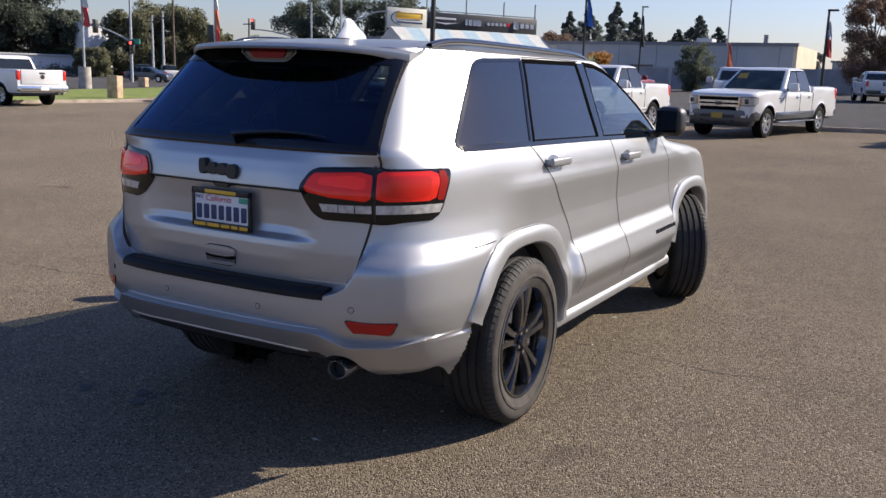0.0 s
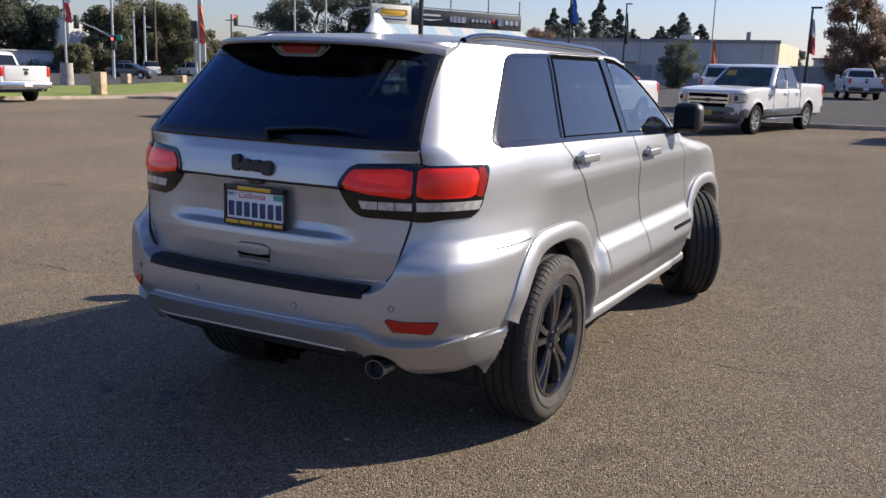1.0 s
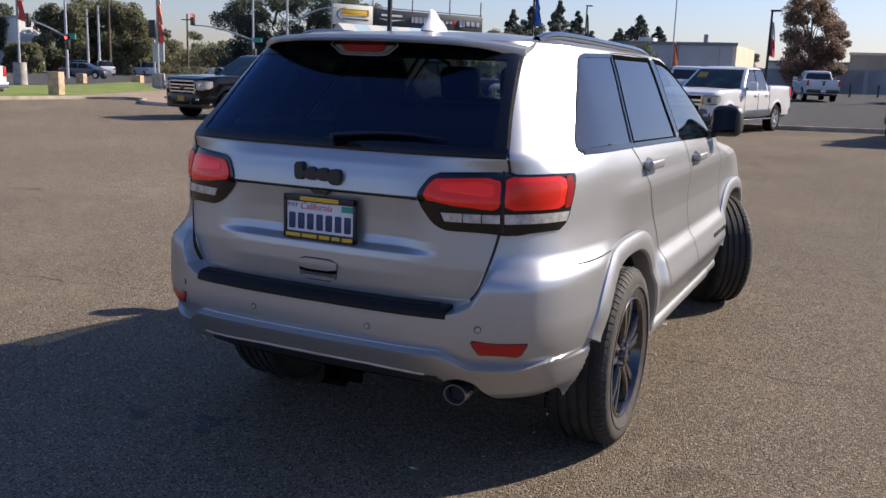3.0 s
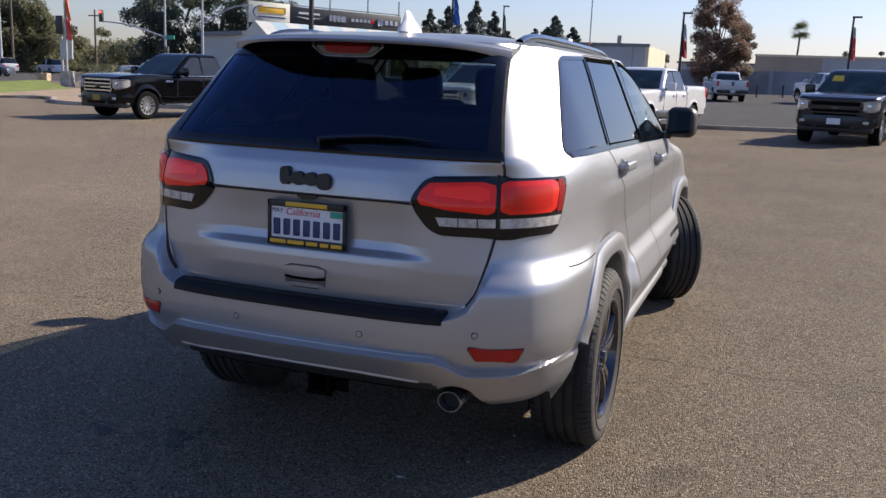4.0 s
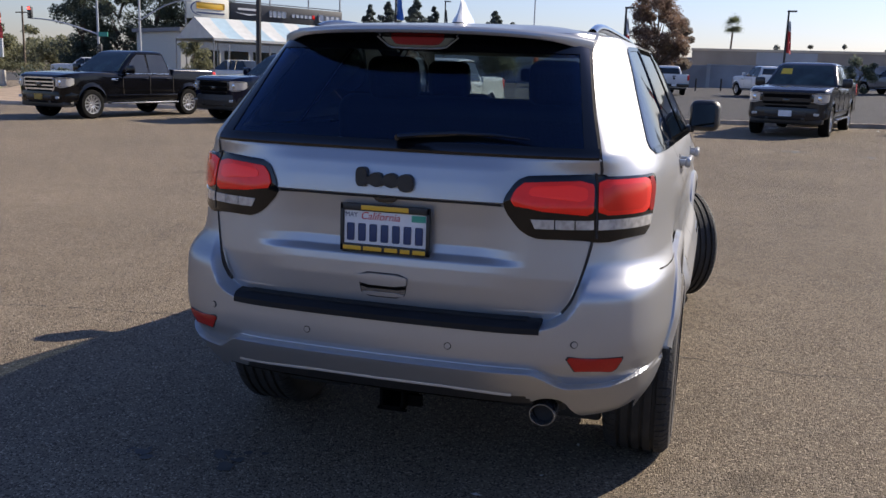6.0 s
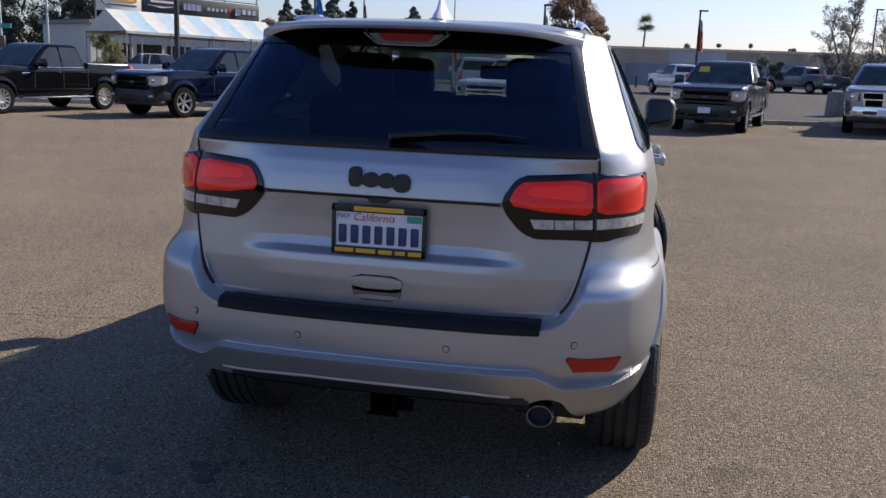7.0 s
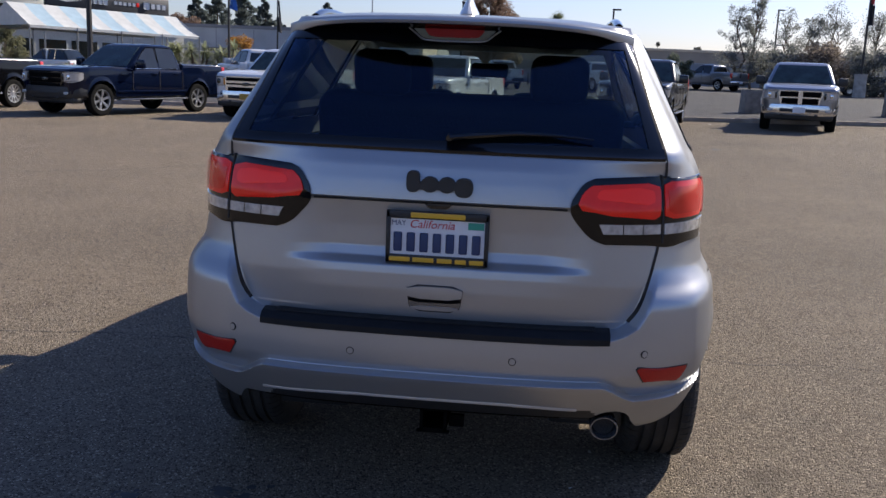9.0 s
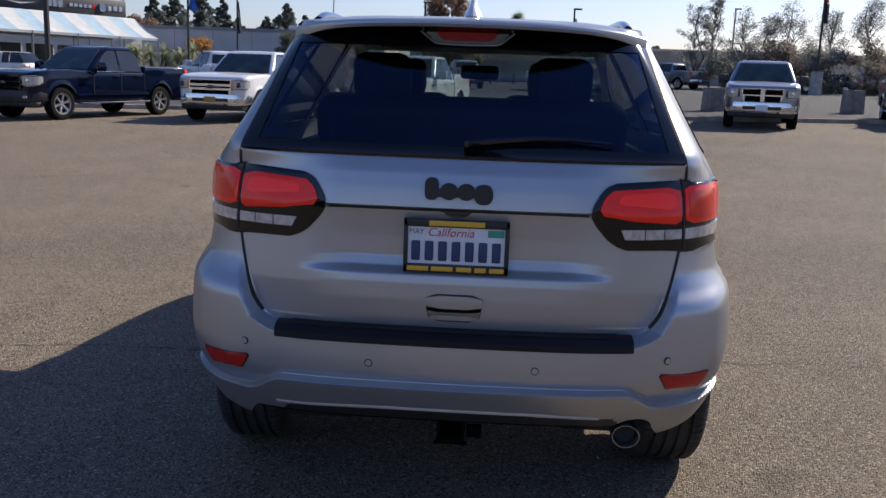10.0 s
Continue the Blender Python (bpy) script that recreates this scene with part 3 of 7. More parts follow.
    for name, mask in order:
        mask = mask & ~taken & ~drop
        taken |= mask
        ii, jj = np.nonzero(mask)
        quad = np.stack([ii * nv + jj, (ii + 1) * nv + jj, (ii + 1) * nv + jj + 1, ii * nv + jj + 1], 1)
        used, inv = np.unique(quad, return_inverse=True)
        bm_data = (flat[used].tolist(), inv.reshape(-1, 4).tolist())
        nm = name if isinstance(name, str) else name[0]
        made[name] = part(nm, bm_data, M["black_plastic"] if nm == "lower_valance" else M["silver"], car)
    gate = made["tailgate"]

    # panel gaps
    gap = lambda pts, f, w=.007, mir=False, par=None, nm="panel_gap": part(nm, strip(pts, f, w, .0015, mir), M["crack"], par or car)
    for mir in (False, True):
        gap([(.60, .79), (.628, .83), (.652, .90), (.672, .98), (.684, 1.06), (.690, 1.2), (.688, 1.29), (.640, 1.45), (.586, 1.66)], lambda a, z: rear_pt(a, z), .009, mir)
        part("panel_gap", strip([(-.735, .922), (-.70, .912), (-.6, .904), (-.5, .902), (-.30, .905)], side_pt, .0045, .003, mir), M["crack"], car)
        part("panel_gap", strip([(-.722, 1.03), (-.728, .98), (-.735, .922)], side_pt, .006, .005, mir), M["crack"], car)
        gap([(.66, .48), (.64, .66), (.60, .76), (.52, .90), (.40, 1.02), (.27, 1.15), (.13, 1.285)], side_pt, .006, mir)
        gap([(1.375, .46), (1.33, .70), (1.25, 1.0), (1.165, 1.285)], side_pt, .007, mir)
        gap([(2.43, .46), (2.40, .7), (2.30, 1.0), (2.12, 1.26)], side_pt, .006, mir)
        gap([(.40, 1.692), (.75, 1.696), (1.15, 1.694)], side_pt, .005, mir)

    # tail lamps, wrapped round the corners
    for mir in (False, True):
        lamp = thing("tail_lamp")
        lamp.parent = car
        lamp["label"] = "red and clear tail lamp in black housing"
        k = lambda x, z: s_of_x(x, z)
        end = s_of_y(-.60, 1.15)
        s0, s1 = k(.384, 1.14), k(.684, 1.14)
        out = rounded([(s0, 1.138), (k(.452, 1.2), 1.240), (s1, 1.242), (end, 1.240), (end + .01, 1.20), (end - .065, 1.026), (s1, 1.022), (k(.482, 1.05), 1.028)], .2, 2)
        part("housing", patch(out, arc_pt, .006, .03, 22, 40, mir), M["frit"], lamp)
        a = rounded([(k(.420, 1.14), 1.152), (k(.434, 1.18), 1.186), (k(.462, 1.2), 1.212), (s1 - .012, 1.220), (s1 - .012, 1.112), (k(.58, 1.12), 1.113), (k(.50, 1.12), 1.126), (k(.436, 1.13), 1.140)], .12, 2)
        part("lens", patch(a, arc_pt, .011, .012, 12, 22, mir), M["red_lens"], lamp, "red inner lens with a faint added glow")
        b = rounded([(s1 + .006, 1.112), (s1 + .006, 1.224), (end - .075, 1.224), (end - .060, 1.19), (end - .085, 1.112)], .08, 2)
        b4 = rounded([(end - .078, 1.112), (end - .056, 1.19), (end - .068, 1.224), (end - .03, 1.224), (end - .012, 1.19), (end - .04, 1.112)], .08, 2)
        part("lens", patch(b4, arc_pt, .0105, .012, 12, 8, mir), M["brake_red"], lamp, "dark red side lens")
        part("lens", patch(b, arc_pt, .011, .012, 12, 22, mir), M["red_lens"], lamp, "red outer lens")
        b2 = rounded([(s1 + .022, 1.126), (s1 + .022, 1.208), (end - .10, 1.208), (end - .115, 1.126)], .07, 2)
        part("light_guide", patch(b2, arc_pt, .0125, .006, 8, 10, mir), M["red_lens_dark"], lamp)
        b3 = rounded([(k(.47, 1.18), 1.165), (k(.485, 1.19), 1.202), (s1 - .035, 1.206), (s1 - .035, 1.15), (k(.58, 1.15), 1.16)], .2, 2)
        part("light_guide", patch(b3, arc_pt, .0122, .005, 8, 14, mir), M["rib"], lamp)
        edges = np.linspace(k(.50, 1.08), s1 - .008, 4)
        for e0, e1 in zip(edges[:-1], edges[1:]):
            c = [(e0 + .002, 1.066), (e0 + (.002 if e0 > edges[0] else -.012), 1.096), (e1 - .002, 1.096), (e1 - .002, 1.066)]
            part("reverse_lens", patch(c, arc_pt, .010, .008, 5, 6, mir), M["clear_lens"], lamp)
        c = [(s1 + .006, 1.064), (s1 + .006, 1.098), (end - .045, 1.098), (end - .065, 1.064)]
        part("turn_lens", patch(c, arc_pt, .010, .008, 5, 12, mir), M["clear_lens"], lamp)
        seam = [(s1 - .003, 1.036), (s1 - .003, 1.246), (s1 + .004, 1.246), (s1 + .004, 1.036)]
        part("seam", patch(seam, arc_pt, .0075, .01, 8, 3, mir), M["crack"], lamp)

    # rear glass and spoiler
    part("rear_window", patch([(-.655, 1.315), (-.572, 1.652), (.572, 1.652), (.655, 1.315)], rear_pt, -.002, .004, 24, 44), M["glass_rear"], gate)
    for q in ([(-.684, 1.287), (-.680, 1.322), (.680, 1.322), (.684, 1.287)], [(-.592, 1.625), (-.583, 1.668), (.583, 1.668), (.592, 1.625)]):
        part("window_border", patch(q, rear_pt, .0012, .006, 5, 44), M["frit"], gate)
    for sd in (-1, 1):
        q = [(sd * .684, 1.287), (sd * .640, 1.287), (sd * .550, 1.668), (sd * .584, 1.668)]
        part("window_border", patch(q, rear_pt, .0010, .006, 26, 5), M["frit"], gate)
    sp, un = [], []
    for xx in np.linspace(-.596, .596, 49):
        a = abs(xx) / .596
        ye = -.765 + .25 * a ** 3.2
        yb = -.40 + .03 * a
        zt = 1.7065 - .016 * a ** 2 - .010 * a ** 8
        thick = .026 + .034 * a ** 9
        sp.append([(xx, yb, 1.736 - .026 * a ** 2.4), (xx, (yb + ye) / 2, zt + .014 * (1 - a)), (xx, ye + .05, zt + .003), (xx, ye + .012, zt - .002), (xx, ye + .002, zt - .008),
                   (xx, ye, zt - thick * .6), (xx, ye + .006, zt - thick * .95), (xx, ye + .018, zt - thick)])
        yg = -.652 + .24 * a ** 3.2
        un.append([(xx, ye + .010, zt - thick - .001), (xx, ye + .035, zt - thick - .002), (xx * .992, (ye + yg) / 2 + .01, zt - thick - .010), (xx * .985, yg, zt - thick - .026), (xx * .985, yg + .10, zt - thick + .002)])
    S = np.array(sp)
    V, F = grid_mesh(S)
    nvp = S.shape[1]
    for e in (0, 48):
        b0 = len(V)
        V += [tuple(S[e, j]) for j in range(nvp)]
        F.append(tuple(range(b0, b0 + nvp)))
    spoiler = part("spoiler", (V, F), M["silver"], gate)
    part("spoiler_underside", grid_mesh(np.array(un)), M["frit"], spoiler, "black panel under the spoiler lip")
    bl = rounded([(-.104, 1.671), (.104, 1.671), (.078, 1.642), (-.078, 1.642)], .12, 2)
    part("brake_lamp_surround", extrude_poly(list(map(tuple, rounded([(-.150, 1.680), (.150, 1.680), (.100, 1.634), (-.100, 1.634)], .12, 2))), -.690, -.60, "xz", .003), M["frit"], spoiler)
    part("brake_lamp", extrude_poly(list(map(tuple, bl)), -.696, -.66, "xz", .002), M["brake_red"], spoiler, "dark red high brake lamp")
    edge = spline([(-.160, 1.676), (-.128, 1.652), (-.104, 1.635), (-.07, 1.631), (0, 1.630), (.07, 1.631), (.104, 1.635), (.128, 1.652), (.160, 1.676)], 50)[0]
    tube = np.array([[(px, -.690 + .003 * math.cos(u), pz + .003 * math.sin(u)) for px, pz in edge] for u in np.linspace(0, 2 * math.pi, 8, endpoint=False)])
    part("lamp_edge", grid_mesh(tube, True), M["silver"], spoiler)
    # wiper
    wp = [Vector(rear_pt(a, zz)) + Vector((0, -.014, .006)) for a, zz in ((.02, 1.326), (.10, 1.338), (.22, 1.350), (.34, 1.350), (.46, 1.340))]
    bm = bmesh.new()
    for a, b, r0, r1 in zip(wp, wp[1:], (.013, .014, .012, .008), (.014, .012, .008, .003)):
        cyl(bm, a, b, r0, r1, 8)
    for v in bm.verts:
        v.co.z = 1.338 + (v.co.z - 1.338) * .8
    cyl(bm, wp[0] + Vector((0, .03, 0)), wp[0] + Vector((0, -.006, 0)), .013, .010, 16)
    part("wiper", bm, M["gloss_black"], gate)
    # badge: plain black shapes
    bm = bmesh.new()
    yb = -1.012
    for cx, cz, w, h, rr in ((-.070, 1.201, .036, .064, .2), (-.024, 1.194, .048, .048, .29), (.022, 1.194, .048, .048, .29), (.068, 1.188, .050, .058, .25), (0, 1.190, .15, .024, .12)):
        r = rounded([(cx - w * .5, cz - h * .5), (cx + w * .5, cz - h * .5), (cx + w * .5, cz + h * .5), (cx - w * .5, cz + h * .5)], rr, 2)
        t2 = extrude_poly(list(map(tuple, r * np.array([1.12, 1]))), yb - .001 * abs(cx), yb + .03, "xz", .002)
        me = bpy.data.meshes.new("tmp")
        t2.to_mesh(me)
        t2.free()
        bm.from_mesh(me)
    part("badge", bm, M["black_plastic"], gate, "black raised badge")
    part("camera_pod", extrude_poly([(-.045, 1.134), (.045, 1.134), (.028, 1.118), (-.028, 1.118)], -.992, -.955, "xz", .004), M["gloss_black"], gate)
    # crease trim under the upper gate
    part("crease_trim", patch([(-.392, 1.1305), (-.392, 1.1375), (.392, 1.1375), (.392, 1.1305)], rear_pt, .002, .006, 3, 40), M["black_plastic"], gate)
    # handle in its pocket; dark pieces put in the hollow's shade and the bar's shadow
    part("handle_pocket", patch(rounded([(-.091, .881), (.091, .881), (.078, .793), (-.078, .793)], .12, 2), rear_pt, .0012, .004, 8, 12), M["black_plastic"], gate)
    part("handle_recess", patch(rounded([(-.085, .842), (.085, .842), (.075, .797), (-.075, .797)], .12, 2), rear_pt, .0022, .003, 6, 12), M["bumper_steel"], gate)
    part("handle", patch(rounded([(-.0875, .877), (.0875, .877), (.0855, .838), (-.0855, .838)], .15, 2), rear_pt, .011, .016, 6, 12), M["silver"], gate)
    part("handle_shadow", patch(rounded([(-.084, .840), (.084, .840), (.081, .824), (-.081, .824)], .12, 2), rear_pt, .0032, .003, 4, 12), M["trim_black"], gate)
    part("handle_lip", patch(rounded([(-.078, .812), (.078, .812), (.068, .798), (-.068, .798)], .15, 2), rear_pt, .004, .006, 5, 12), M["silver"], gate)
    # number plate: bars in place of what identifies
    plate = part("number_plate", boxed(-.1524, .1524, -.985, -.981, .950, 1.103, .0), M["plate_white"], gate, "white plate with dark blue bars in a black frame")
    fr = bmesh.new()
    for q in ((-.159, .159, 1.084, 1.108), (-.159, .159, .945, .971), (-.159, -.146, .945, 1.108), (.146, .159, .945, 1.108)):
        box(fr, q[0], q[1], -.993, -.978, q[2], q[3], .003)
    part("plate_frame", fr, M["black_plastic"], plate, "black plastic frame with yellow bars")
    for i in range(7):
        cx = -.122 + i * .0405
        bm = bmesh.new()
        box(bm, cx - .013, cx + .013, -.9864, -.9846, .981, 1.041, .004)
        part("bar", bm, M["plate_blue"], plate)
    for x0, x1, z0, z1 in ((-.083, .085, 1.0885, 1.1045), (-.147, -.082, .9505, .9645), (-.074, -.008, .9505, .9645), (.002, .048, .9505, .9645), (.058, .092, .9505, .9645), (.102, .146, .9505, .9645)):
        part("bar", boxed(x0, x1, -.9948, -.9925, z0, z1, .002), M["gold"], plate)
    part("sticker", boxed(.094, .143, -.9862, -.9846, 1.058, 1.080), M["plate_green"], plate)

    def word(text, size, x0, z0, material, shear=0.0):
        cu = bpy.data.curves.new("word", "FONT")
        cu.body, cu.size, cu.shear, cu.extrude = text, size, shear, .0006
        tmp = bpy.data.objects.new("word", cu)
        scene.collection.objects.link(tmp)
        me = bpy.data.meshes.new_from_object(tmp.evaluated_get(bpy.context.evaluated_depsgraph_get()))
        bpy.data.objects.remove(tmp)
        me.transform(pose(x0, -.9856, z0, 90, 0, 0))
        me.materials.clear()
        me.materials.append(material)
        ob = new("lettering", me)
        ob.parent = plate
    word("MAY", .022, -.143, 1.062, M["plate_blue"])
    word("California", .036, -.088, 1.056, M["plate_red"], .25)

    # bumper pad, sensors, reflectors, valance
    rb = made["rear_bumper"]
    V, rows = [], []
    for xx in np.linspace(-.545, .545, 40):
        a = abs(xx) / .545
        y0 = shell(s_of_x(abs(xx), .70), .70)[1]
        y1 = -.982 + .03 * a ** 3
        rows.append([(xx, y1, .756), (xx, y1 - .012, .773), (xx, y0 + .030, .771), (xx, y0 + .006, .765), (xx, y0 - .006, .752), (xx, y0 - .007, .734), (xx, y0 + .01, .727)])
    V, F = grid_mesh(np.array(rows))
    F += [tuple(range(7)), tuple(39 * 7 + j for j in range(7))]
    pad = part("step_pad", (V, F), M["step_pad"], rb, "ribbed black step pad")
    for k in range(3):
        rr = []
        for xx in np.linspace(-.50, .50, 30):
            y0 = shell(s_of_x(abs(xx), .70), .70)[1]
            yy = y0 + .028 + .016 * k
            rr.append([(xx, yy, .771), (xx, yy + .001, .7755), (xx, yy + .006, .7755), (xx, yy + .007, .771)])
        part("rib", grid_mesh(np.array(rr)), M["step_pad"], pad)
    for a, zz in ((-.645, .703), (-.25, .671), (.252, .671), (.655, .703)):
        p = Vector(rear_pt(a, zz))
        n = Vector((.55 * np.sign(a) if abs(a) > .5 else .05 * np.sign(a), -1, 0)).normalized()
        s_ob = part("parking_sensor", cyled(p - n * .012, p + n * .003, .0105, .0095, 20), M["silver"], rb)
        part("sensor_gap", cyled(p - n * .012, p + n * .0012, .0125, .0125, 20), M["black_plastic"], s_ob)
    for mir in (False, True):
        kk = lambda x: s_of_x(x, .66)
        q = [(kk(.630), .660), (kk(.664), .606), (kk(.786), .603), (kk(.806), .652)]
        part("reflector", patch(rounded(q, .07, 2), arc_pt, .004, .02, 8, 16, mir), M["red_reflector"], rb, "red bumper reflector")
        q = [(kk(.625), .664), (kk(.661), .602), (kk(.790), .599), (kk(.811), .656)]
        part("reflector_recess", patch(rounded(q, .07, 2), arc_pt, .0015, .012, 8, 16, mir), M["black_plastic"], rb)
    va = []
    for xx in np.linspace(-.70, .70, 40):
        y0 = shell(s_of_x(abs(xx), .50), .50)[1]
        lowz = .435
        y0 += .16 * float(smoothstep(.14, .10, abs(xx - .565)))
        va.append([(xx, y0 + .03, .50), (xx, y0 + .04, .475), (xx, y0 + .06, .455), (xx, y0 + .17, lowz), (xx, y0 + .32, lowz)])
    part("valance", grid_mesh(np.array(va)), M["trim_black"], rb)
    bead = []
    for xx in np.linspace(-.55, .46, 60):
        zc = .517 - .012 * float(smoothstep(.2, .55, abs(xx)))
        y0 = rear_pt(xx, zc)[1]
        bead.append([(xx, y0 + .004, zc + .020), (xx, y0 - .004, zc + .014), (xx, y0 - .007, zc + .006), (xx, y0 - .006, zc - .001), (xx, y0 + .006, zc - .004)])
    part("bumper_bead", grid_mesh(np.array(bead)), M["silver"], rb)
    # exhaust and hitch
    ex = bmesh.new()
    lathe(ex, [(.038, -.932), (.040, -.940), (.044, -.940), (.046, -.932), (.044, -.86), (.038, -.86), (.038, -.932)], 32, "y", Matrix.Translation((.556, 0, .432)) @ Matrix.Diagonal((1.0, 1, .86, 1)))
    part("exhaust_tip", ex, M["bumper_steel"], car, "oval chrome exhaust tip")
    part("exhaust_inside", cyled((.556, -.90, .432), (.556, -.72, .432), .034, .034, 24), M["rubber"], car)
    part("silencer", boxed(.22, .60, -.66, -.42, .34, .46, .06), M["rim_dark_side"], car)
    bm = bmesh.new()
    for q in ((-.045, -.035, .325, .405), (.035, .045, .325, .405), (-.045, .045, .395, .405), (-.045, .045, .325, .335)):
        box(bm, q[0], q[1], -.88, -.60, q[2] + .03, q[3] + .03)
    box(bm, -.055, .055, -.88, -.865, .348, .355)
    box(bm, .05, .10, -.84, -.82, .36, .40)
    part("tow_hitch", bm, M["trim_black"], car)
    # added black box, hides the sunlit ground behind the exhaust notch
    part("notch_blocker", boxed(-.62, .62, -.64, -.58, .44, .66, .01), M["trim_black"], car)
    bm = boxed(-.58, .58, -.50, 3.3, .27, .46, .04)
    part("underbody", bm, M["black_plastic"], car)
    bm = cyled((-.7, 0, HUB_Z - .03), (.7, 0, HUB_Z - .03), .05, .05, 12)
    cyl(bm, (-.05, -.1, HUB_Z - .03), (.05, .1, HUB_Z - .03), .12, .12, 12)
    for sd in (-1, 1):
        cyl(bm, (sd * .45, -.25, .28), (sd * .62, .05, .3), .035, .035, 8)
        cyl(bm, (sd * .5, .55, .38), (sd * .66, .05, .3), .03, .03, 8)
    part("rear_axle", bm, M["steel_dull"], car)
    # added plates that block the view of lit ground between exhaust and tyre
    for sd in (-1, 1):
        part("ground_blocker", boxed(sd * .40, sd * .69, -.31, -.26, .19, .46, .015), M["black_plastic"], car)

    # wheel arch flares and liners
    for ax in AXLES:
        for sd in (1, -1):
            rows = []
            th = np.linspace(radians(22 if ax == 0 else 14), radians(180), 64)
            for a in th:
                c, s = math.cos(a), math.sin(a)
                def rad(r, n):
                    return r / (abs(c) ** n + abs(s) ** n) ** (1 / n)
                row = []
                for r, n, o in ((.455, 2.5, -.10), (.458, 2.5, .012), (.468, 2.5, .022), (.495, 2.7, .024), (.520, 2.9, .019), (.537, 3.0, .008), (.542, 3.0, -.012)):
                    rr = rad(r, n)
                    yy, zz = ax - rr * c, HUB_Z + rr * s   # from the rear round over the top
                    yq = min(max(yy, -.58), 3.6)
                    xo = side_pt(yq, max(zz, .33))[0] if zz > .30 else side_pt(yq, .33)[0]
                    base = .925
                    xo = max(xo, base) if abs(o) < .05 else xo
                    row.append((sd * (min(xo, .945) + o), yy, zz))
                rows.append(row)
            part("wheel_arch_flare", grid_mesh(np.array(rows)), M["silver"], car)
            lin = []
            for a in np.linspace(radians(14), radians(196 if ax else 176), 30):
                lin.append([(sd * w, ax - .475 * math.cos(a), HUB_Z + .475 * math.sin(a)) for w in (.42, .87)])
            part("wheel_well", grid_mesh(np.array(lin)), M["black_plastic"], car)
            disc = bmesh.new()
            vs = [disc.verts.new((sd * .42, ax - .475 * math.cos(a), HUB_Z + .475 * math.sin(a))) for a in np.linspace(radians(14), radians(196 if ax else 176), 24)]
            disc.faces.new(vs)
            part("wheel_well", disc, M["black_plastic"], car)
    # sills
    for sd in (1, -1):
        prof = [(.80, .325), (.90, .325), (.925, .345), (.930, .368), (.924, .39), (.905, .405), (.895, .44)]
        rr = [[(sd * (px - .012 * (yy > 2.2)), yy, pz) for px, pz in prof] for yy in np.linspace(.40, 2.50, 30)]
        part("sill", grid_mesh(np.array(rr)), M["silver"], car)

    # side glass
    for mir in (False, True):
        for nm, q, mt in (("quarter_window", QUARTER, "glass_dark"), ("door_window", REAR_DOOR_GLASS, "glass_dark"), ("door_window", FRONT_DOOR_GLASS, "glass_front")):
            part(nm, patch(q, side_pt, .001, .004, 48, 18, mir), M[mt], car)
        part("window_trim", strip([(-.455, 1.298), (.2, 1.293), (1.0, 1.282), (2.07, 1.260)], side_pt, .018, .006, mir), M["pillar_gloss"], car, "thin black strip under the windows")
        part("window_border", frame_ribbon(QUARTER, -.011, .005, mir), M["pillar_gloss"], car)
        part("window_border", frame_ribbon(REAR_DOOR_GLASS, -.010, .010, mir), M["trim_black"], car)
        part("window_border", frame_ribbon(FRONT_DOOR_GLASS, -.012, .012, mir), M["trim_black"], car)
        part("pillar_trim", patch([(.136, 1.300), (.377, 1.677), (.400, 1.677), (.160, 1.300)], side_pt, .0055, .01, 40, 5, mir), M["pillar_gloss"], car)
        part("pillar_gap", strip([(.163, 1.300), (.403, 1.680)], side_pt, .009, .0075, mir), M["trim_black"], car)
        part("pillar_trim", patch([(1.000, 1.286), (1.112, 1.682), (1.206, 1.682), (1.072, 1.286)], side_pt, .0055, .01, 40, 5, mir), M["pillar_gloss"], car)
        # door handles
        sgn = -1 if mir else 1
        for y0, y1, zz in ((.235, .455, 1.203), (1.30, 1.52, 1.172)):
            cup = rounded([(y0 + .03, zz - .035), (y1 - .05, zz - .035), (y1 - .05, zz + .030), (y0 + .03, zz + .030)], .3, 2)
            part("handle_cup", patch(cup, side_pt, .0012, .004, 8, 10, mir), M["bumper_steel"], car)
            q = side_pt((y0 + y1) / 2, zz)
            slope = math.degrees(math.atan2(side_pt(y1, zz)[0] - side_pt(y0, zz)[0], y1 - y0))
            handle = part("door_handle", boxed(-.013, .013, -(y1 - y0) / 2, (y1 - y0) / 2, -.021, .021, .012, pose(sgn * (q[0] + .034), (y0 + y1) / 2, zz, 0, 0, -slope * sgn), 4), M["silver"], car)
            for yy in (y0 + .02, y1 - .03):
                q = side_pt(yy, zz)
                part("handle_mount", boxed(sgn * (q[0] - .01), sgn * (q[0] + .030), yy - .016, yy + .016, zz - .014, zz + .014, .004), M["silver"], handle)
        # dark script on the front door, as bars
        sgn = -1 if mir else 1
        for i in range(6):
            y0 = 1.90 + i * .078
            part("door_script", patch([(y0, .640), (y0 + .003, .664), (y0 + .064, .664), (y0 + .061, .640)], side_pt, .004, .005, 3, 4, mir), M["gloss_black"], car)
        # mirrors
        mr = part("mirror", boxed(-.092, .092, -.06, .075, -.095, .095, .052, pose(sgn * .975, 2.055, 1.350, 0, 0, -8 * sgn), 5), M["black_plastic"], car, "black door mirror")
        part("mirror_glass", boxed(-.068, .068, -.0625, -.058, -.066, .068, .0, pose(sgn * .975, 2.055, 1.350, 0, 0, -8 * sgn)), M["mirror_dark"], mr)
        bm = bmesh.new()
        box(bm, .80, .92, 2.02, 2.10, 1.245, 1.285, .012)
        box(bm, .82, .90, 1.90, 2.10, 1.25, 1.29, .012)
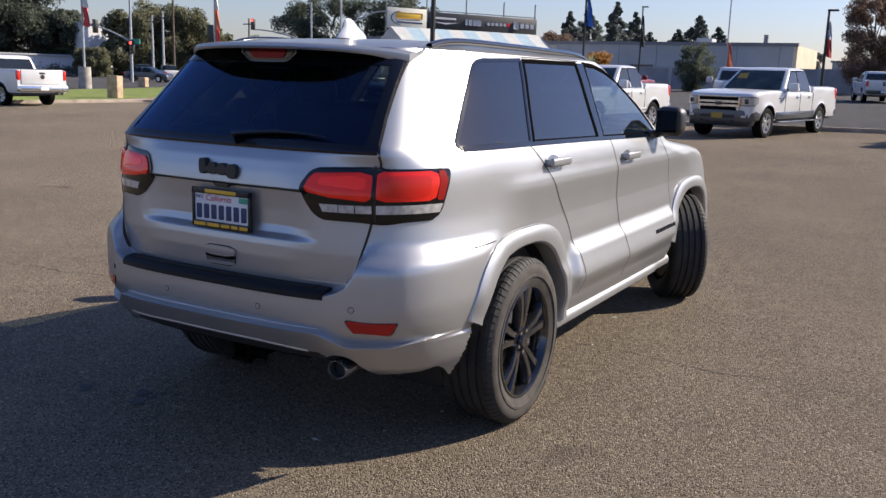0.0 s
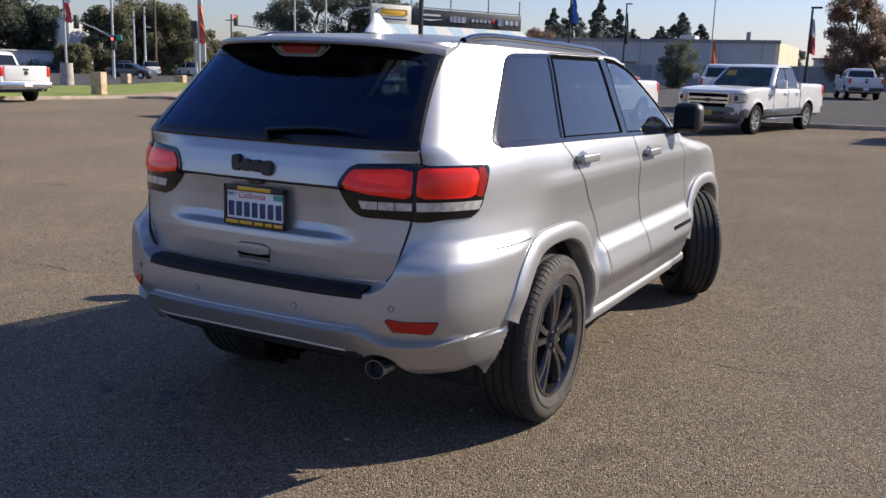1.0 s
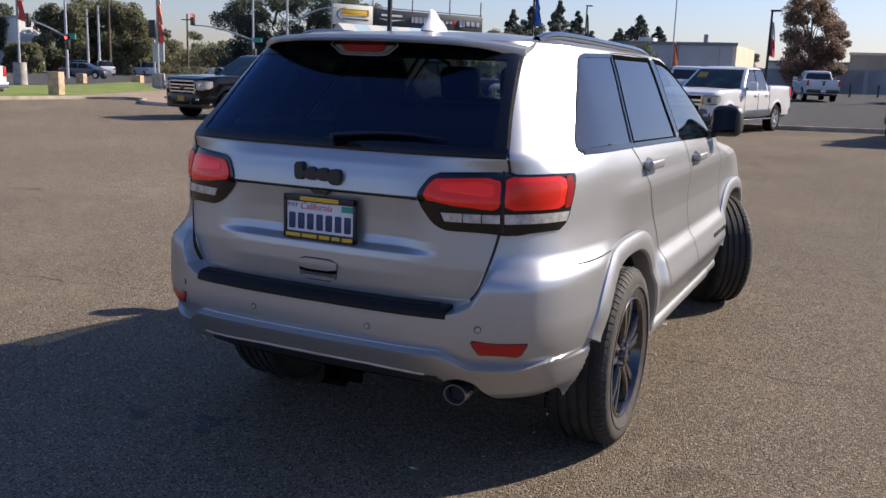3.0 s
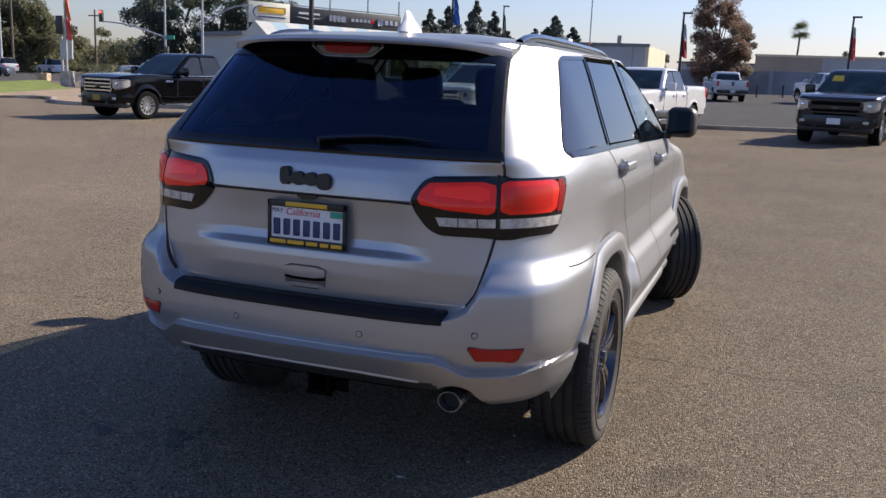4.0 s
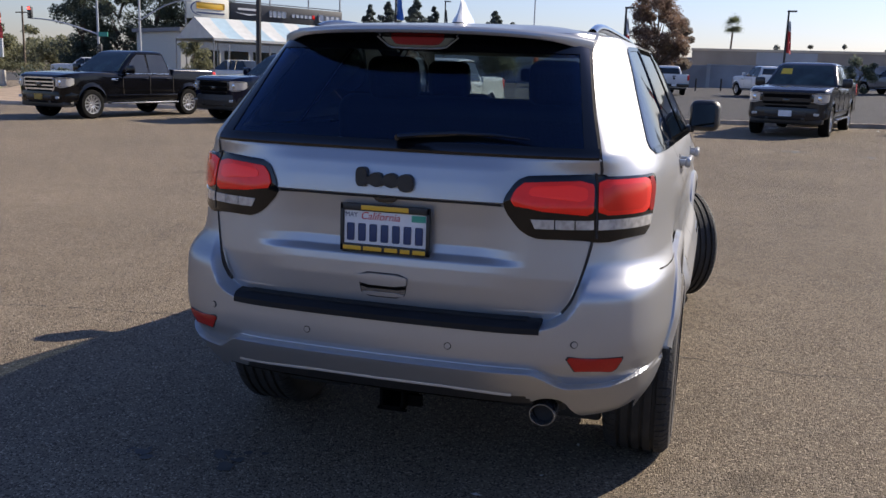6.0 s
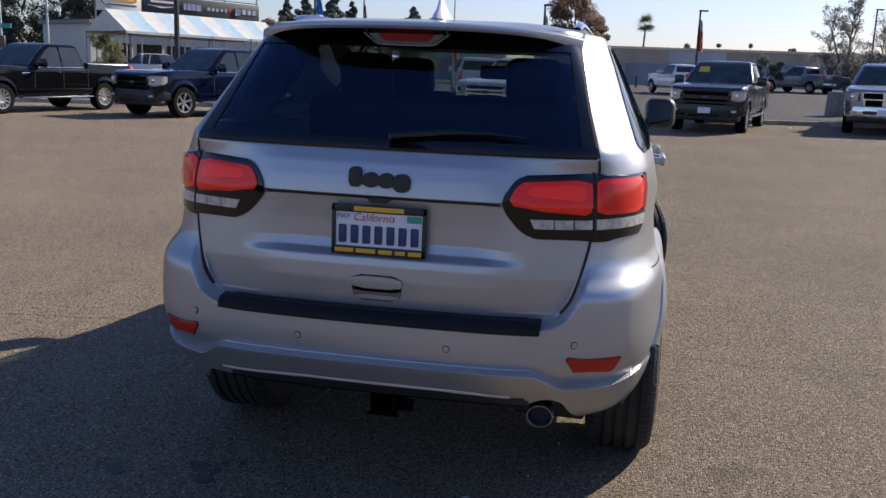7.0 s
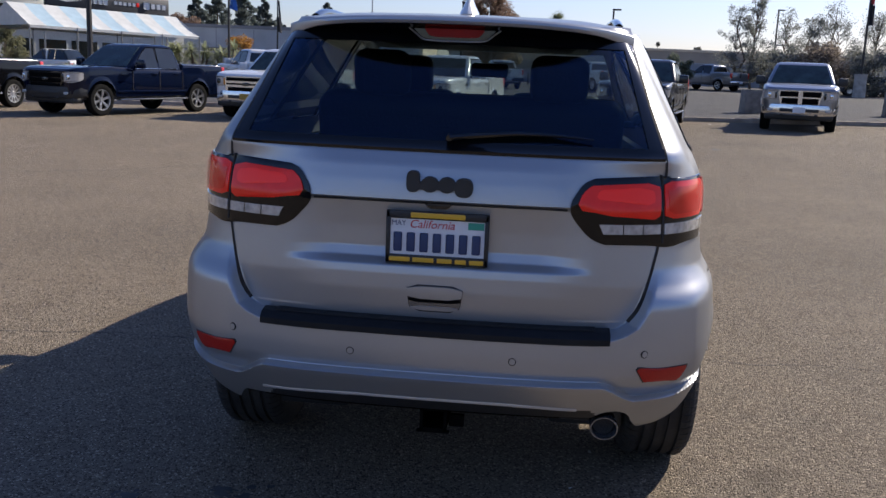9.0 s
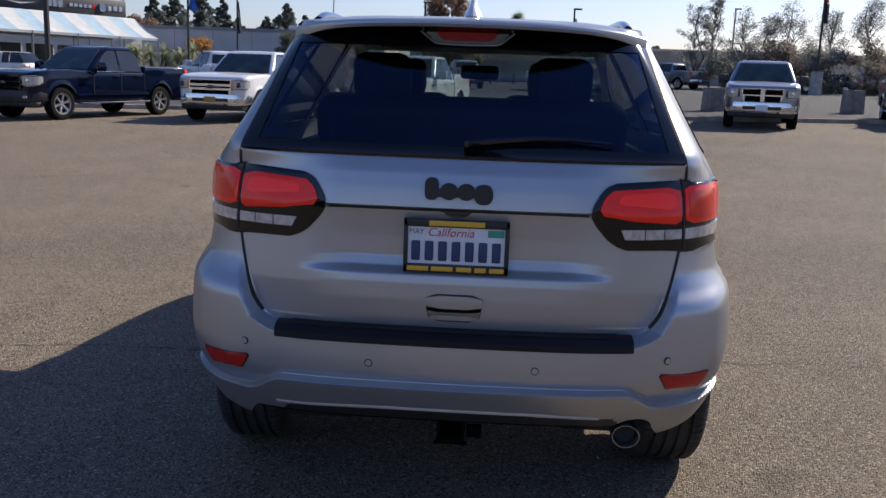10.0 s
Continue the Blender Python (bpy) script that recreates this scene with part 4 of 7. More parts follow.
        if mir:
            bmesh.ops.transform(bm, matrix=Matrix.Scale(-1, 4, (1, 0, 0)), verts=bm.verts)
        part("mirror_arm", bm, M["black_plastic"], mr)
        # roof rail
        bm = bmesh.new()
        pts = [Vector((sgn * (.560 + .006 * math.sin(t * 3.1)), -.30 + 1.90 * t, 1.712 + .036 * (1 - (2 * t - 1) ** 8) - .012 * t * t)) for t in np.linspace(0, 1, 26)]
        bm.free()
        tube = np.array([[(p.x + .017 * math.cos(u), p.y, p.z + .017 * math.sin(u)) for p in pts] for u in np.linspace(0, 2 * math.pi, 10, endpoint=False)])
        part("roof_rail", grid_mesh(tube, True), M["gloss_black"], car)
    # windscreen
    part("windscreen", patch([(SLEN - 1.10, 1.262), (SLEN - 1.10, 1.672), (SLEN - .001, 1.672), (SLEN - .001, 1.262)], arc_pt, 0, .004, 14, 20), M["glass_clear"], car)
    part("windscreen", patch([(SLEN - 1.10, 1.262), (SLEN - 1.10, 1.672), (SLEN - .001, 1.672), (SLEN - .001, 1.262)], arc_pt, 0, .004, 14, 20, True), M["glass_clear"], car)
    # fin aerial
    fin = []
    for z, y0, y1, w in ((1.752, -.20, .03, .040), (1.772, -.185, .02, .032), (1.79, -.165, .00, .022), (1.812, -.15, -.045, .014), (1.835, -.142, -.075, .008), (1.843, -.135, -.09, .003)):
        ringp = []
        for a in np.linspace(0, 2 * math.pi, 16, endpoint=False):
            ringp.append((w * math.sin(a), (y0 + y1) / 2 + (y1 - y0) / 2 * math.cos(a), z))
        fin.append(ringp)
    V, F = grid_mesh(np.array(fin).transpose(1, 0, 2), True)
    F.append(tuple(i * 6 + 5 for i in range(16)))
    part("aerial", (V, F), mat("pale_grey_paint", (0.62, 0.63, 0.65), 0.25, coat=0.6, noise_amt=0.03), car, "pale grey shark fin aerial")

    # cabin
    bm = boxed(-.78, .78, -.75, 2.6, .50, .60)
    box(bm, -.80, -.76, -.7, 2.4, .55, 1.22)
    box(bm, .76, .80, -.7, 2.4, .55, 1.22)
    box(bm, -.72, .72, 1.95, 2.35, .9, 1.20, .06)
    box(bm, -.46, .46, -.36, 1.35, 1.66, 1.69, .02)
    part("cabin_lining", bm, M["seat"], car)

    def seat_bm(cx, y, w, hr):
        bm = bmesh.new()
        box(bm, cx - w / 2, cx + w / 2, y, y + .50, .66, .84, .06, None, 3)
        box(bm, cx - w / 2, cx + w / 2, -.08, .10, -.08, .62, .07, pose(0, y, .84, 14, 0, 0), 3)
        for h in hr:
            box(bm, h - .12, h + .12, -.055, .055, .60, .80, .05, pose(0, y, .84, 14, 0, 0), 3)
            cyl(bm, (h - .06, y - .14, 1.40), (h - .06, y - .17, 1.52), .008, .008, 6)
            cyl(bm, (h + .06, y - .14, 1.40), (h + .06, y - .17, 1.52), .008, .008, 6)
        return bm
    part("front_seat", seat_bm(.38, 1.20, .50, (.38,)), M["seat"], car)
    part("front_seat", seat_bm(-.38, 1.20, .50, (-.38,)), M["seat"], car)
    part("rear_bench", seat_bm(0, .28, 1.30, (-.37, .37)), M["seat"], car)
    bm = lathe(bmesh.new(), [(.175, -.012), (.187, 0), (.175, .012), (.163, 0), (.175, -.012)], 28, "y", pose(-.38, 1.82, 1.12, 25, 0, 0))
    part("steering_wheel", bm, M["seat"], car)
    part("inner_mirror", boxed(-.11, .11, 1.62, 1.65, 1.52, 1.60, .02), M["black_plastic"], car)

    # wheels
    def wheel(parent):
        w = thing("wheel")
        prof = [(.262, -.118), (.285, -.128), (.33, -.136), (.362, -.128), (.380, -.108)]
        grooves = []
        for g in (-.066, -.022, .022, .066):
            grooves += [(.3885, g - .008), (.379, g - .006), (.379, g + .006), (.3885, g + .008)]
        prof += [(.3865, -.100)] + grooves + [(.3865, .100), (.380, .108)]
        bm = lathe(bmesh.new(), prof, 96)
        tyre = part("tyre", bm, M["rubber"], w)
        side = [(.380, .108), (.375, .116), (.362, .1285), (.345, .1345), (.33, .136), (.318, .1355), (.316, .139), (.306, .139), (.304, .1345), (.285, .128), (.262, .118), (.255, .105)]
        part("tyre_wall", lathe(bmesh.new(), side, 96), M["rubber_side"], tyre, "dusty brown tyre wall")
        # shoulder blocks
        for sgn in (-1, 1):
          V, F = [], []
          for i in range(72):
            a0 = 2 * math.pi * i / 72
            a1 = a0 + 2 * math.pi / 72 * .80
            q = [(.3905, sgn * .076), (.3905, sgn * .098), (.384, sgn * .112), (.364, sgn * .1295)]
            b0 = len(V)
            for a in (a0, a1):
                for r, h in q:
                    V.append((h, r * math.cos(a), r * math.sin(a)))
            for j in range(3):
                F.append((b0 + j, b0 + j + 1, b0 + 5 + j, b0 + 4 + j))
            F.append((b0, b0 + 1, b0 + 2, b0 + 3))
            F.append((b0 + 4, b0 + 5, b0 + 6, b0 + 7))
          tagged(part("tread", (V, F), M["rubber"], tyre, smooth=False), kind="stuff")
        # rim
        rim_prof = [(.262, .118), (.268, .122), (.264, .127), (.254, .126), (.248, .115), (.240, .06), (.225, -.06), (.24, -.11)]
        rim = part("rim", lathe(bmesh.new(), rim_prof, 64), M["rim_dark"], w, "dark grey five double-spoke rim")
        for i in range(5):
            for off in (-1, 1):
                a = 2 * math.pi * i / 5 + math.pi / 2
                bm = bmesh.new()
                rows = []
                for r, half, ang, zt in ((.052, .017, .26, .098), (.09, .0145, .185, .106), (.15, .0145, .165, .112), (.21, .0175, .180, .113), (.252, .027, .205, .110)):
                    aa = a + off * ang
                    c, s = math.cos(aa), math.sin(aa)
                    t = (-s, c)
                    row = []
                    for k, d in ((-1.25, -.045), (-1, -.005), (-.8, 0), (.8, 0), (1, -.005), (1.25, -.045)):
                        row.append((zt + d, r * c + t[0] * half * k, r * s + t[1] * half * k))
                    rows.append(row)
                part("spoke", grid_mesh(np.array(rows)), M["rim_dark"], rim)
        part("hub_cap", lathe(bmesh.new(), [(.001, .118), (.028, .118), (.032, .112), (.034, .095), (.066, .090), (.07, .06)], 32), M["rim_dark"], rim)
        for i in range(5):
            a = 2 * math.pi * (i + .5) / 5 + math.pi / 2
            part("lug_nut", cyled((.088, .052 * math.cos(a), .052 * math.sin(a)), (.112, .052 * math.cos(a), .052 * math.sin(a)), .0105, .009, 6), M["chrome"], rim)
        part("brake_disc", lathe(bmesh.new(), [(.07, .03), (.165, .03), (.165, .005), (.07, .005)], 40), M["brake"], w)
        part("caliper", boxed(.0, .065, .10, .19, -.08, .08, .015), M["steel_dull"], w)
        part("barrel_inside", lathe(bmesh.new(), [(.235, -.10), (.02, -.09)], 32), M["rim_dark_side"], w)
        return w
    w = wheel(car)
    spots = [(.828, 0, 0, 0), (-.812, 0, 180, 0), (.825, 2.975, 33, 40), (-.812, 2.915, 180 + 33, 20)]
    for i, (wx, wy, rz, rx) in enumerate(spots):
        m = pose(wx, wy, HUB_Z + .003, 0, 0, rz) @ pose(0, 0, 0, rx, 0, 0)
        o = w if i == 0 else copy_thing(w, m)
        o.matrix_basis = m
        o.parent = car
    return car


suv = build_suv()


# ---- parked pickups ----
M["truck_glass"] = mat("truck_window", (0.010, 0.014, 0.015), 0.05, spec=0.6, noise_amt=0.3, noise_scale=2)
M["screen_glass"] = mat("truck_windscreen", (0.030, 0.046, 0.042), 0.05, spec=0.45, noise_amt=0.6, noise_scale=2.5)
M["truck_tyre"] = mat("truck_tyre", (0.006, 0.006, 0.006), 0.85, spec=0.1, noise_amt=0.3, noise_scale=14, bump=0.3, bump_scale=90)
PAINT = {}


def paint(key, base, rough=0.22, metal=0.0, spec=0.5, coat=0.3):
    if key not in PAINT:
        PAINT[key] = mat(key + "_paint", base, rough, metal=metal, spec=spec, coat=coat, noise_amt=0.05, noise_scale=2, fine=0.03, fine_scale=500)
    return PAINT[key]


def truck_wheel(rad, rim_mat, spokes, parent):
    w = thing("wheel")
    w.parent = parent
    prof = [(.60 * rad, -.12), (.80 * rad, -.136), (.93 * rad, -.128), (.99 * rad, -.10), (rad, -.05), (rad, .05), (.99 * rad, .10), (.93 * rad, .128), (.80 * rad, .136), (.66 * rad, .125), (.63 * rad, .105)]
    part("tyre", lathe(bmesh.new(), prof, 36), M["truck_tyre"], w)
    rim = part("rim", lathe(bmesh.new(), [(.64 * rad, .115), (.66 * rad, .122), (.60 * rad, .118), (.57 * rad, .06), (.54 * rad, -.05), (.05, -.06)], 36), rim_mat, w)
    rim.data.materials.append(M["rim_dark_side"])
    for p in rim.data.polygons:
        if p.center.x < .05:
            p.material_index = 1
    bm = bmesh.new()
    for i in range(spokes):
        a = 2 * math.pi * (i + .25) / spokes
        half = .62 * rad * math.pi / spokes * (.42 if spokes > 8 else .27)
        rows = []
        for r, k, h in ((.05, .8, .085), (.30 * rad, .85, .10), (.60 * rad, 1.15, .108)):
            c, s = math.cos(a), math.sin(a)
            rows.append([(h + d, r * c - s * half * k * q, r * s + c * half * k * q) for q, d in ((-1, -.03), (-.8, 0), (.8, 0), (1, -.03))])
        for r0, r1 in zip(rows, rows[1:]):
            v0, v1 = [bm.verts.new(v) for v in r0], [bm.verts.new(v) for v in r1]
            for j in range(3):
                bm.faces.new((v0[j], v0[j + 1], v1[j + 1], v1[j]))
    lathe(bm, [(.001, .11), (.05, .11), (.06, .09), (.07, .06)], 20)
    part("spokes", bm, rim_mat, w)
    return w


def pickup(label, where, heading, body, grille="bars", rim=None, spokes=6, rad=.405, trim=None, lower=None, handles=None, sticker=None, plate=None, rear_view=False, step=True, group="row of parked pickups", lift=0.0, bumper=None):
    """A crew-cab pickup. where: the middle of the front axle on the ground (the rear axle for a truck seen from behind)."""
    t = thing("pickup_truck", None, label, "pickup truck", group)
    rim, trim, lower, handles = rim or M["chrome"], trim or M["bright_trim"], lower or body, handles or body
    WB, hw = 3.69, 1.0
    top_y = [-1.20, -1.17, -.8, .60, .68, 2.62, 2.75, 3.3, 4.0, 4.36, 4.52, 4.60]
    top_z = [1.30, 1.365, 1.375, 1.385, 1.235, 1.245, 1.275, 1.290, 1.262, 1.235, 1.195, 1.14]

    def bot(y):
        b = .50
        for c in (0.0, WB):
            d = abs(y - c)
            if d < rad + .085:
                b = max(b, rad + math.sqrt(max(0, (rad + .085) ** 2 - d * d)))
        return b
    ys = sorted(set(np.round(np.r_[np.linspace(-1.2, 4.60, 70), np.linspace(-.5, .5, 31), np.linspace(WB - .5, WB + .5, 31), .60, .64, .68, 4.42, 4.46, 4.50, 4.53, 4.56, 4.58], 4)))
    rows = []
    for y in ys:
        tz, bz = np.interp(y, top_y, top_z), bot(y)
        w = hw * np.interp(y, [4.1, 4.3, 4.42, 4.50, 4.56, 4.60], [1, .975, .945, .915, .87, .80]) * (1 - .02 * max(0, (-.4 - y)) ** 2)
        col = []
        for k in np.linspace(0, 1, 9):
            z = bz + (tz - .05 - bz) * k
            px = np.interp(z, [.45, .62, .85, 1.05, 1.18, 1.3, 1.4], [.955, .985, 1.0, .995, .985, .975, .97])
            flare = .022 * max(0, 1 - (z - bz) / .07) if bz > .52 else 0
            col.append((w * px + flare, y, z))
        col += [(w * .955, y, tz - .015), (w * .90, y, tz)]
        inner = [(w * f, y, tz + (.018 if 2.8 < y < 4.4 else 0) * (1 - f)) for f in (.75, .5, .25, 0)]
        right = col + inner
        rows.append(right + [(-a, b, c) for a, b, c in right[-2::-1]])
    V, F = grid_mesh(np.array(rows))
    n = len(rows[0])
    F += [tuple(range(n)), tuple((len(rows) - 1) * n + j for j in range(n))]
    part("body", (V, F), body, t)
    bm = boxed(-.86, .86, -1.15, 4.3, .42, .72)
    part("chassis", bm, M["black_plastic"], t)
    part("bed_liner", boxed(-.80, .80, -1.10, .55, 1.36, 1.392, .0), M["black_plastic"], t)
    # cab
    rings = []
    for z, y0, y1, w in ((1.22, .64, 2.74, .955), (1.30, .66, 2.66, .945), (1.50, .71, 2.42, .875), (1.70, .76, 2.16, .805), (1.82, .80, 1.98, .758), (1.875, .85, 1.88, .71), (1.905, .98, 1.74, .60), (1.915, 1.2, 1.5, .3)):
        pts = []
        rr = .10
        for cx, cy, a0 in ((w - rr, y1 - rr, 0), (-(w - rr), y1 - rr, 90), (-(w - rr), y0 + rr, 180), (w - rr, y0 + rr, 270)):
            for a in np.linspace(a0, a0 + 90, 7):
                pts.append((cx + rr * math.cos(radians(a)), cy + rr * math.sin(radians(a)), z))
        rings.append(pts)
    V, F = grid_mesh(np.array(rings).transpose(1, 0, 2), True)
    F.append(tuple(i * 8 + 7 for i in range(28)))
    part("cab", (V, F), body, t)

    def lerp_side(y, z, o=.006):
        return np.interp(z, [1.22, 1.30, 1.50, 1.70, 1.84, 1.9], [.955, .945, .875, .805, .755, .71]) + o

    def pane(name, outline, material, o=.006):
        for sd in (1, -1):
            bm = bmesh.new()
            outer = [bm.verts.new((sd * lerp_side(y, z, o), y, z)) for y, z in outline]
            inner = [bm.verts.new((sd * lerp_side(y, z, o - .02), y, z)) for y, z in outline]
            bm.faces.new(outer)
            for i in range(len(outer)):
                k = (i + 1) % len(outer)
                bm.faces.new((outer[i], outer[k], inner[k], inner[i]))
            part(name, bm, material, t, smooth=False)
    win = [(1.62, 1.27), (1.60, 1.5), (1.60, 1.80), (1.88, 1.80), (2.10, 1.66), (2.32, 1.46), (2.44, 1.33), (2.30, 1.27)]
    win2 = [(.84, 1.27), (.82, 1.5), (.90, 1.80), (1.2, 1.81), (1.52, 1.81), (1.54, 1.5), (1.54, 1.27)]
    cen = lambda q: (sum(a for a, b in q) / len(q), sum(b for a, b in q) / len(q))
    for q in (win, win2):
        cy, cz = cen(q)
        pane("window_trim", [((y - cy) * 1.07 + cy, (z - cz) * 1.11 + cz) for y, z in q], M["trim_black"], .004)
        pane("side_window", q, M["truck_glass"], .009)

    if grille != "cross":
        pane("belt_strip", [(.80, 1.243), (.80, 1.258), (2.46, 1.258), (2.50, 1.243)], M["bright_trim"], .010)

    def facing(name, pts, material, o=.01, depth=.03, back=False):
        bm = bmesh.new()
        d = -1 if back else 1
        f = [bm.verts.new((x, y + d * o, z + (.0 if back else o * .6))) for x, y, z in pts]
        b = [bm.verts.new((x, y + d * (o - depth), z - .01)) for x, y, z in pts]
        bm.faces.new(f)
        for i in range(len(f)):
            k = (i + 1) % len(f)
            bm.faces.new((f[i], f[k], b[k], b[i]))
        part(name, bm, material, t, smooth=False)
    facing("windscreen", [(-.84, 2.655, 1.30), (.84, 2.655, 1.30), (.77, 2.42, 1.50), (.70, 2.165, 1.70), (.655, 2.00, 1.82), (-.655, 2.00, 1.82), (-.70, 2.165, 1.70), (-.77, 2.42, 1.50)], M["screen_glass"])
    part("wipers", boxed(-.72, .72, 2.64, 2.70, 1.285, 1.305, .01), M["black_plastic"], t)
    facing("rear_window", [(-.78, .665, 1.34), (.78, .665, 1.34), (.68, .775, 1.76), (-.68, .775, 1.76)], M["truck_glass"], .01, .03, True)
    if sticker:
        facing("windscreen_sticker", [(.32, 2.31, 1.585), (.62, 2.31, 1.585), (.60, 2.13, 1.73), (.34, 2.13, 1.73)], sticker, .018, .01)
    # door gaps and handles
    for sd in (1, -1):
        for y0 in (.66, 1.58, 2.60):
            part("door_gap", boxed(sd * .994, sd * 1.003, y0 - .006, y0 + .006, .62, 1.20), M["crack"], t)
        for y0 in (.92, 1.78):
            part("door_handle", boxed(sd * .985, sd * 1.03, y0 - .10, y0 + .08, 1.085, 1.125, .012), handles, t)
        part("mirror", boxed(-.13, .13, -.06, .07, -.12, .12, .04, pose(sd * 1.13, 2.42, 1.37)), handles if handles is not M["chrome"] else M["black_plastic"], t)
        part("mirror_arm", boxed(sd * .90, sd * 1.05, 2.38, 2.46, 1.27, 1.32, .01), M["black_plastic"], t)
        if step:
            part("running_board", boxed(sd * .90, sd * 1.07, .52, 3.12, .40, .445, .02), M["bumper_steel"], t)
        part("door_moulding", boxed(sd * .955, sd * 1.006, .50, 3.16, .50 if lower is not body else .60, .70 if lower is not body else .66, .012), lower, t)
        part("tail_lamp", boxed(sd * .86, sd * .985, -1.225, -1.08, .98, 1.33, .02), M["truck_lens"], t)
        part("fender_vent", boxed(sd * .985, sd * 1.004, 2.78, 3.02, 1.05, 1.11, .006), trim, t)
    # tail
    part("tailgate", boxed(-.84, .84, -1.235, -1.15, .82, 1.36, .02), body, t)
    part("tailgate_handle", boxed(-.12, .12, -1.25, -1.20, 1.20, 1.27, .01), M["black_plastic"], t)
    part("tailgate_badge", cyled((0, -1.245, 1.10), (0, -1.228, 1.10), .085, .085, 20), M["black_plastic"], t)
    part("rear_bumper", boxed(-.98, .98, -1.36, -1.10, .55, .76, .04), trim, t)
    part("rear_plate", boxed(-.16, .16, -1.372, -1.35, .60, .74), M["plate_white"], t)
    part("exhaust_pipe", cyled((.62, -1.30, .48), (.62, -.5, .48), .04, .04, 12), M["steel_dull"], t)
    # nose
    dark = M["gloss_black"]
    if grille == "cross":
        part("grille", extrude_poly([(-.49, .75), (.49, .75), (.58, 1.08), (.53, 1.125), (-.53, 1.125), (-.58, 1.08)], 4.40, 4.640, "xz", .02), trim, t)
        for sx in (-1, 1):
            for z0, z1 in ((.755, .93), (.945, 1.112)):
                part("grille_opening", boxed(sx * .055, sx * (.47 if z0 < .9 else .525), 4.62, 4.646, z0 + .01, z1 - .01, .01), M["trim_black"], t)
    else:
        part("grille", extrude_poly([(-.54, .72), (.54, .72), (.61, .80), (.62, 1.08), (.57, 1.13), (-.57, 1.13), (-.62, 1.08), (-.61, .80)], 4.42, 4.632, "xz", .02), trim if grille != "black" else dark, t)
        bars = {"bars": ((.735, .850), (.905, .952), (1.010, 1.105)), "three": ((.725, .79), (.83, .885), (.925, .98), (1.02, 1.09)), "black": ((.73, .82), (.85, .95), (.98, 1.09)), "dark": ((.74, .80), (.83, .90), (.99, 1.09))}[grille]
        for z0, z1 in bars:
            part("grille_opening", boxed(-.565 if z0 > .8 else -.52, .565 if z0 > .8 else .52, 4.61, 4.639, z0, z1, .012), M["trim_black"], t)
        part("grille_badge", lathe(bmesh.new(), [(.001, .02), (.085, .015), (.10, 0)], 24, "y", pose(0, 4.640, .930) @ Matrix.Diagonal((1.2, 1, .5, 1))), M["gloss_black"], t)
    for sd in (1, -1):
        plan = [(.60, 4.622), (.72, 4.622), (.82, 4.606), (.895, 4.56), (.935, 4.49), (.962, 4.38), (.975, 4.27)]
        zb = [.90, .865, .855, .86, .87, .90, .95]
        zt = [1.10, 1.125, 1.13, 1.13, 1.13, 1.12, 1.10]
        P = np.array([[(sd * px, py, z0 + (z1 - z0) * k) for k in np.linspace(0, 1, 5)] for (px, py), z0, z1 in zip(plan, zb, zt)])
        inner = P[:, ::-1] - np.array([sd * .03, .05, 0])
        hl = part("headlight", grid_mesh(np.concatenate([P, inner, P[:, :1]], 1)), M["clear_lens"], t)
        for z0, z1 in ((1.098, 1.112), (.88, .892)):
            Q = np.array([[(sd * (px + .004), py + .004, z) for z in (z0, z1)] for px, py in plan[:6]])
            part("lamp_surround", grid_mesh(Q), M["gloss_black"], hl)
        part("lamp_insert", boxed(sd * .74, sd * .84, 4.60, 4.628, .93, 1.06, .03), M["gloss_black"] if grille == "bars" else M["bright_trim"], hl)
        part("turn_lamp", boxed(sd * .60, sd * .655, 4.60, 4.632, .90, 1.08, .01), M["amber"] if grille == "bars" else M["gloss_black"], hl)
        part("fog_lamp", boxed(sd * .68, sd * .82, 4.655, 4.672, .56, .63, .02), M["clear_lens"], t)
        part("tow_hook", boxed(sd * .40, sd * .48, 4.62, 4.68, .44, .50, .01), M["black_plastic"], t)
    sweep = [(0, 4.668), (.40, 4.664), (.66, 4.640), (.82, 4.585), (.91, 4.50), (.965, 4.36), (.985, 4.16)]
    rows = []
    for px, py in [(-a, b) for a, b in sweep[:0:-1]] + sweep:
        k = (4.668 - py) * .10
        rows.append([(px * .97, py - .05, .44 + k), (px * .99, py - .012, .455 + k), (px, py, .50 + k * .6), (px, py, .66), (px * .99, py - .012, .745), (px * .97, py - .05, .765)])
    part("front_bumper", grid_mesh(np.array(rows)), (bumper or trim) if grille in ("bars", "cross") else (M["black_plastic"] if grille == "black" else body), t)
    part("air_dam", boxed(-.88, .88, 4.20, 4.56, .33, .50, .05), M["black_plastic"], t)
    part("lower_intake", boxed(-.50, .50, 4.65, 4.670, .55, .64, .01), M["black_plastic"], t)
    if plate:
        part("front_plate", boxed(-.16, .16, 4.668, 4.684, .53, .68), plate, t)
    for i, (wx, wy, rz) in enumerate(((.86, 0, 0), (-.86, 0, 180), (.86, WB, 0), (-.86, WB, 180))):
        if i == 0:
            w = truck_wheel(rad, rim, spokes, t)
        else:
            w = copy_thing(w, Matrix())
        w.matrix_basis = pose(wx, wy, rad, 0, 0, rz)
    for c in (0, WB):
        part("axle", cyled((-.86, c, rad), (.86, c, rad), .07, .07, 10), M["black_plastic"], t)
    ax = 0.0 if rear_view else WB
    a = radians(heading)
    x, y = where
    ox, oy = x - ax * math.sin(a), y - ax * math.cos(a)
    fx, fy = ox + WB * math.sin(a), oy + WB * math.cos(a)
    # set on the fall of the ground along the truck
    z0, z1 = gz(ox, oy) + lift, gz(fx, fy) + lift
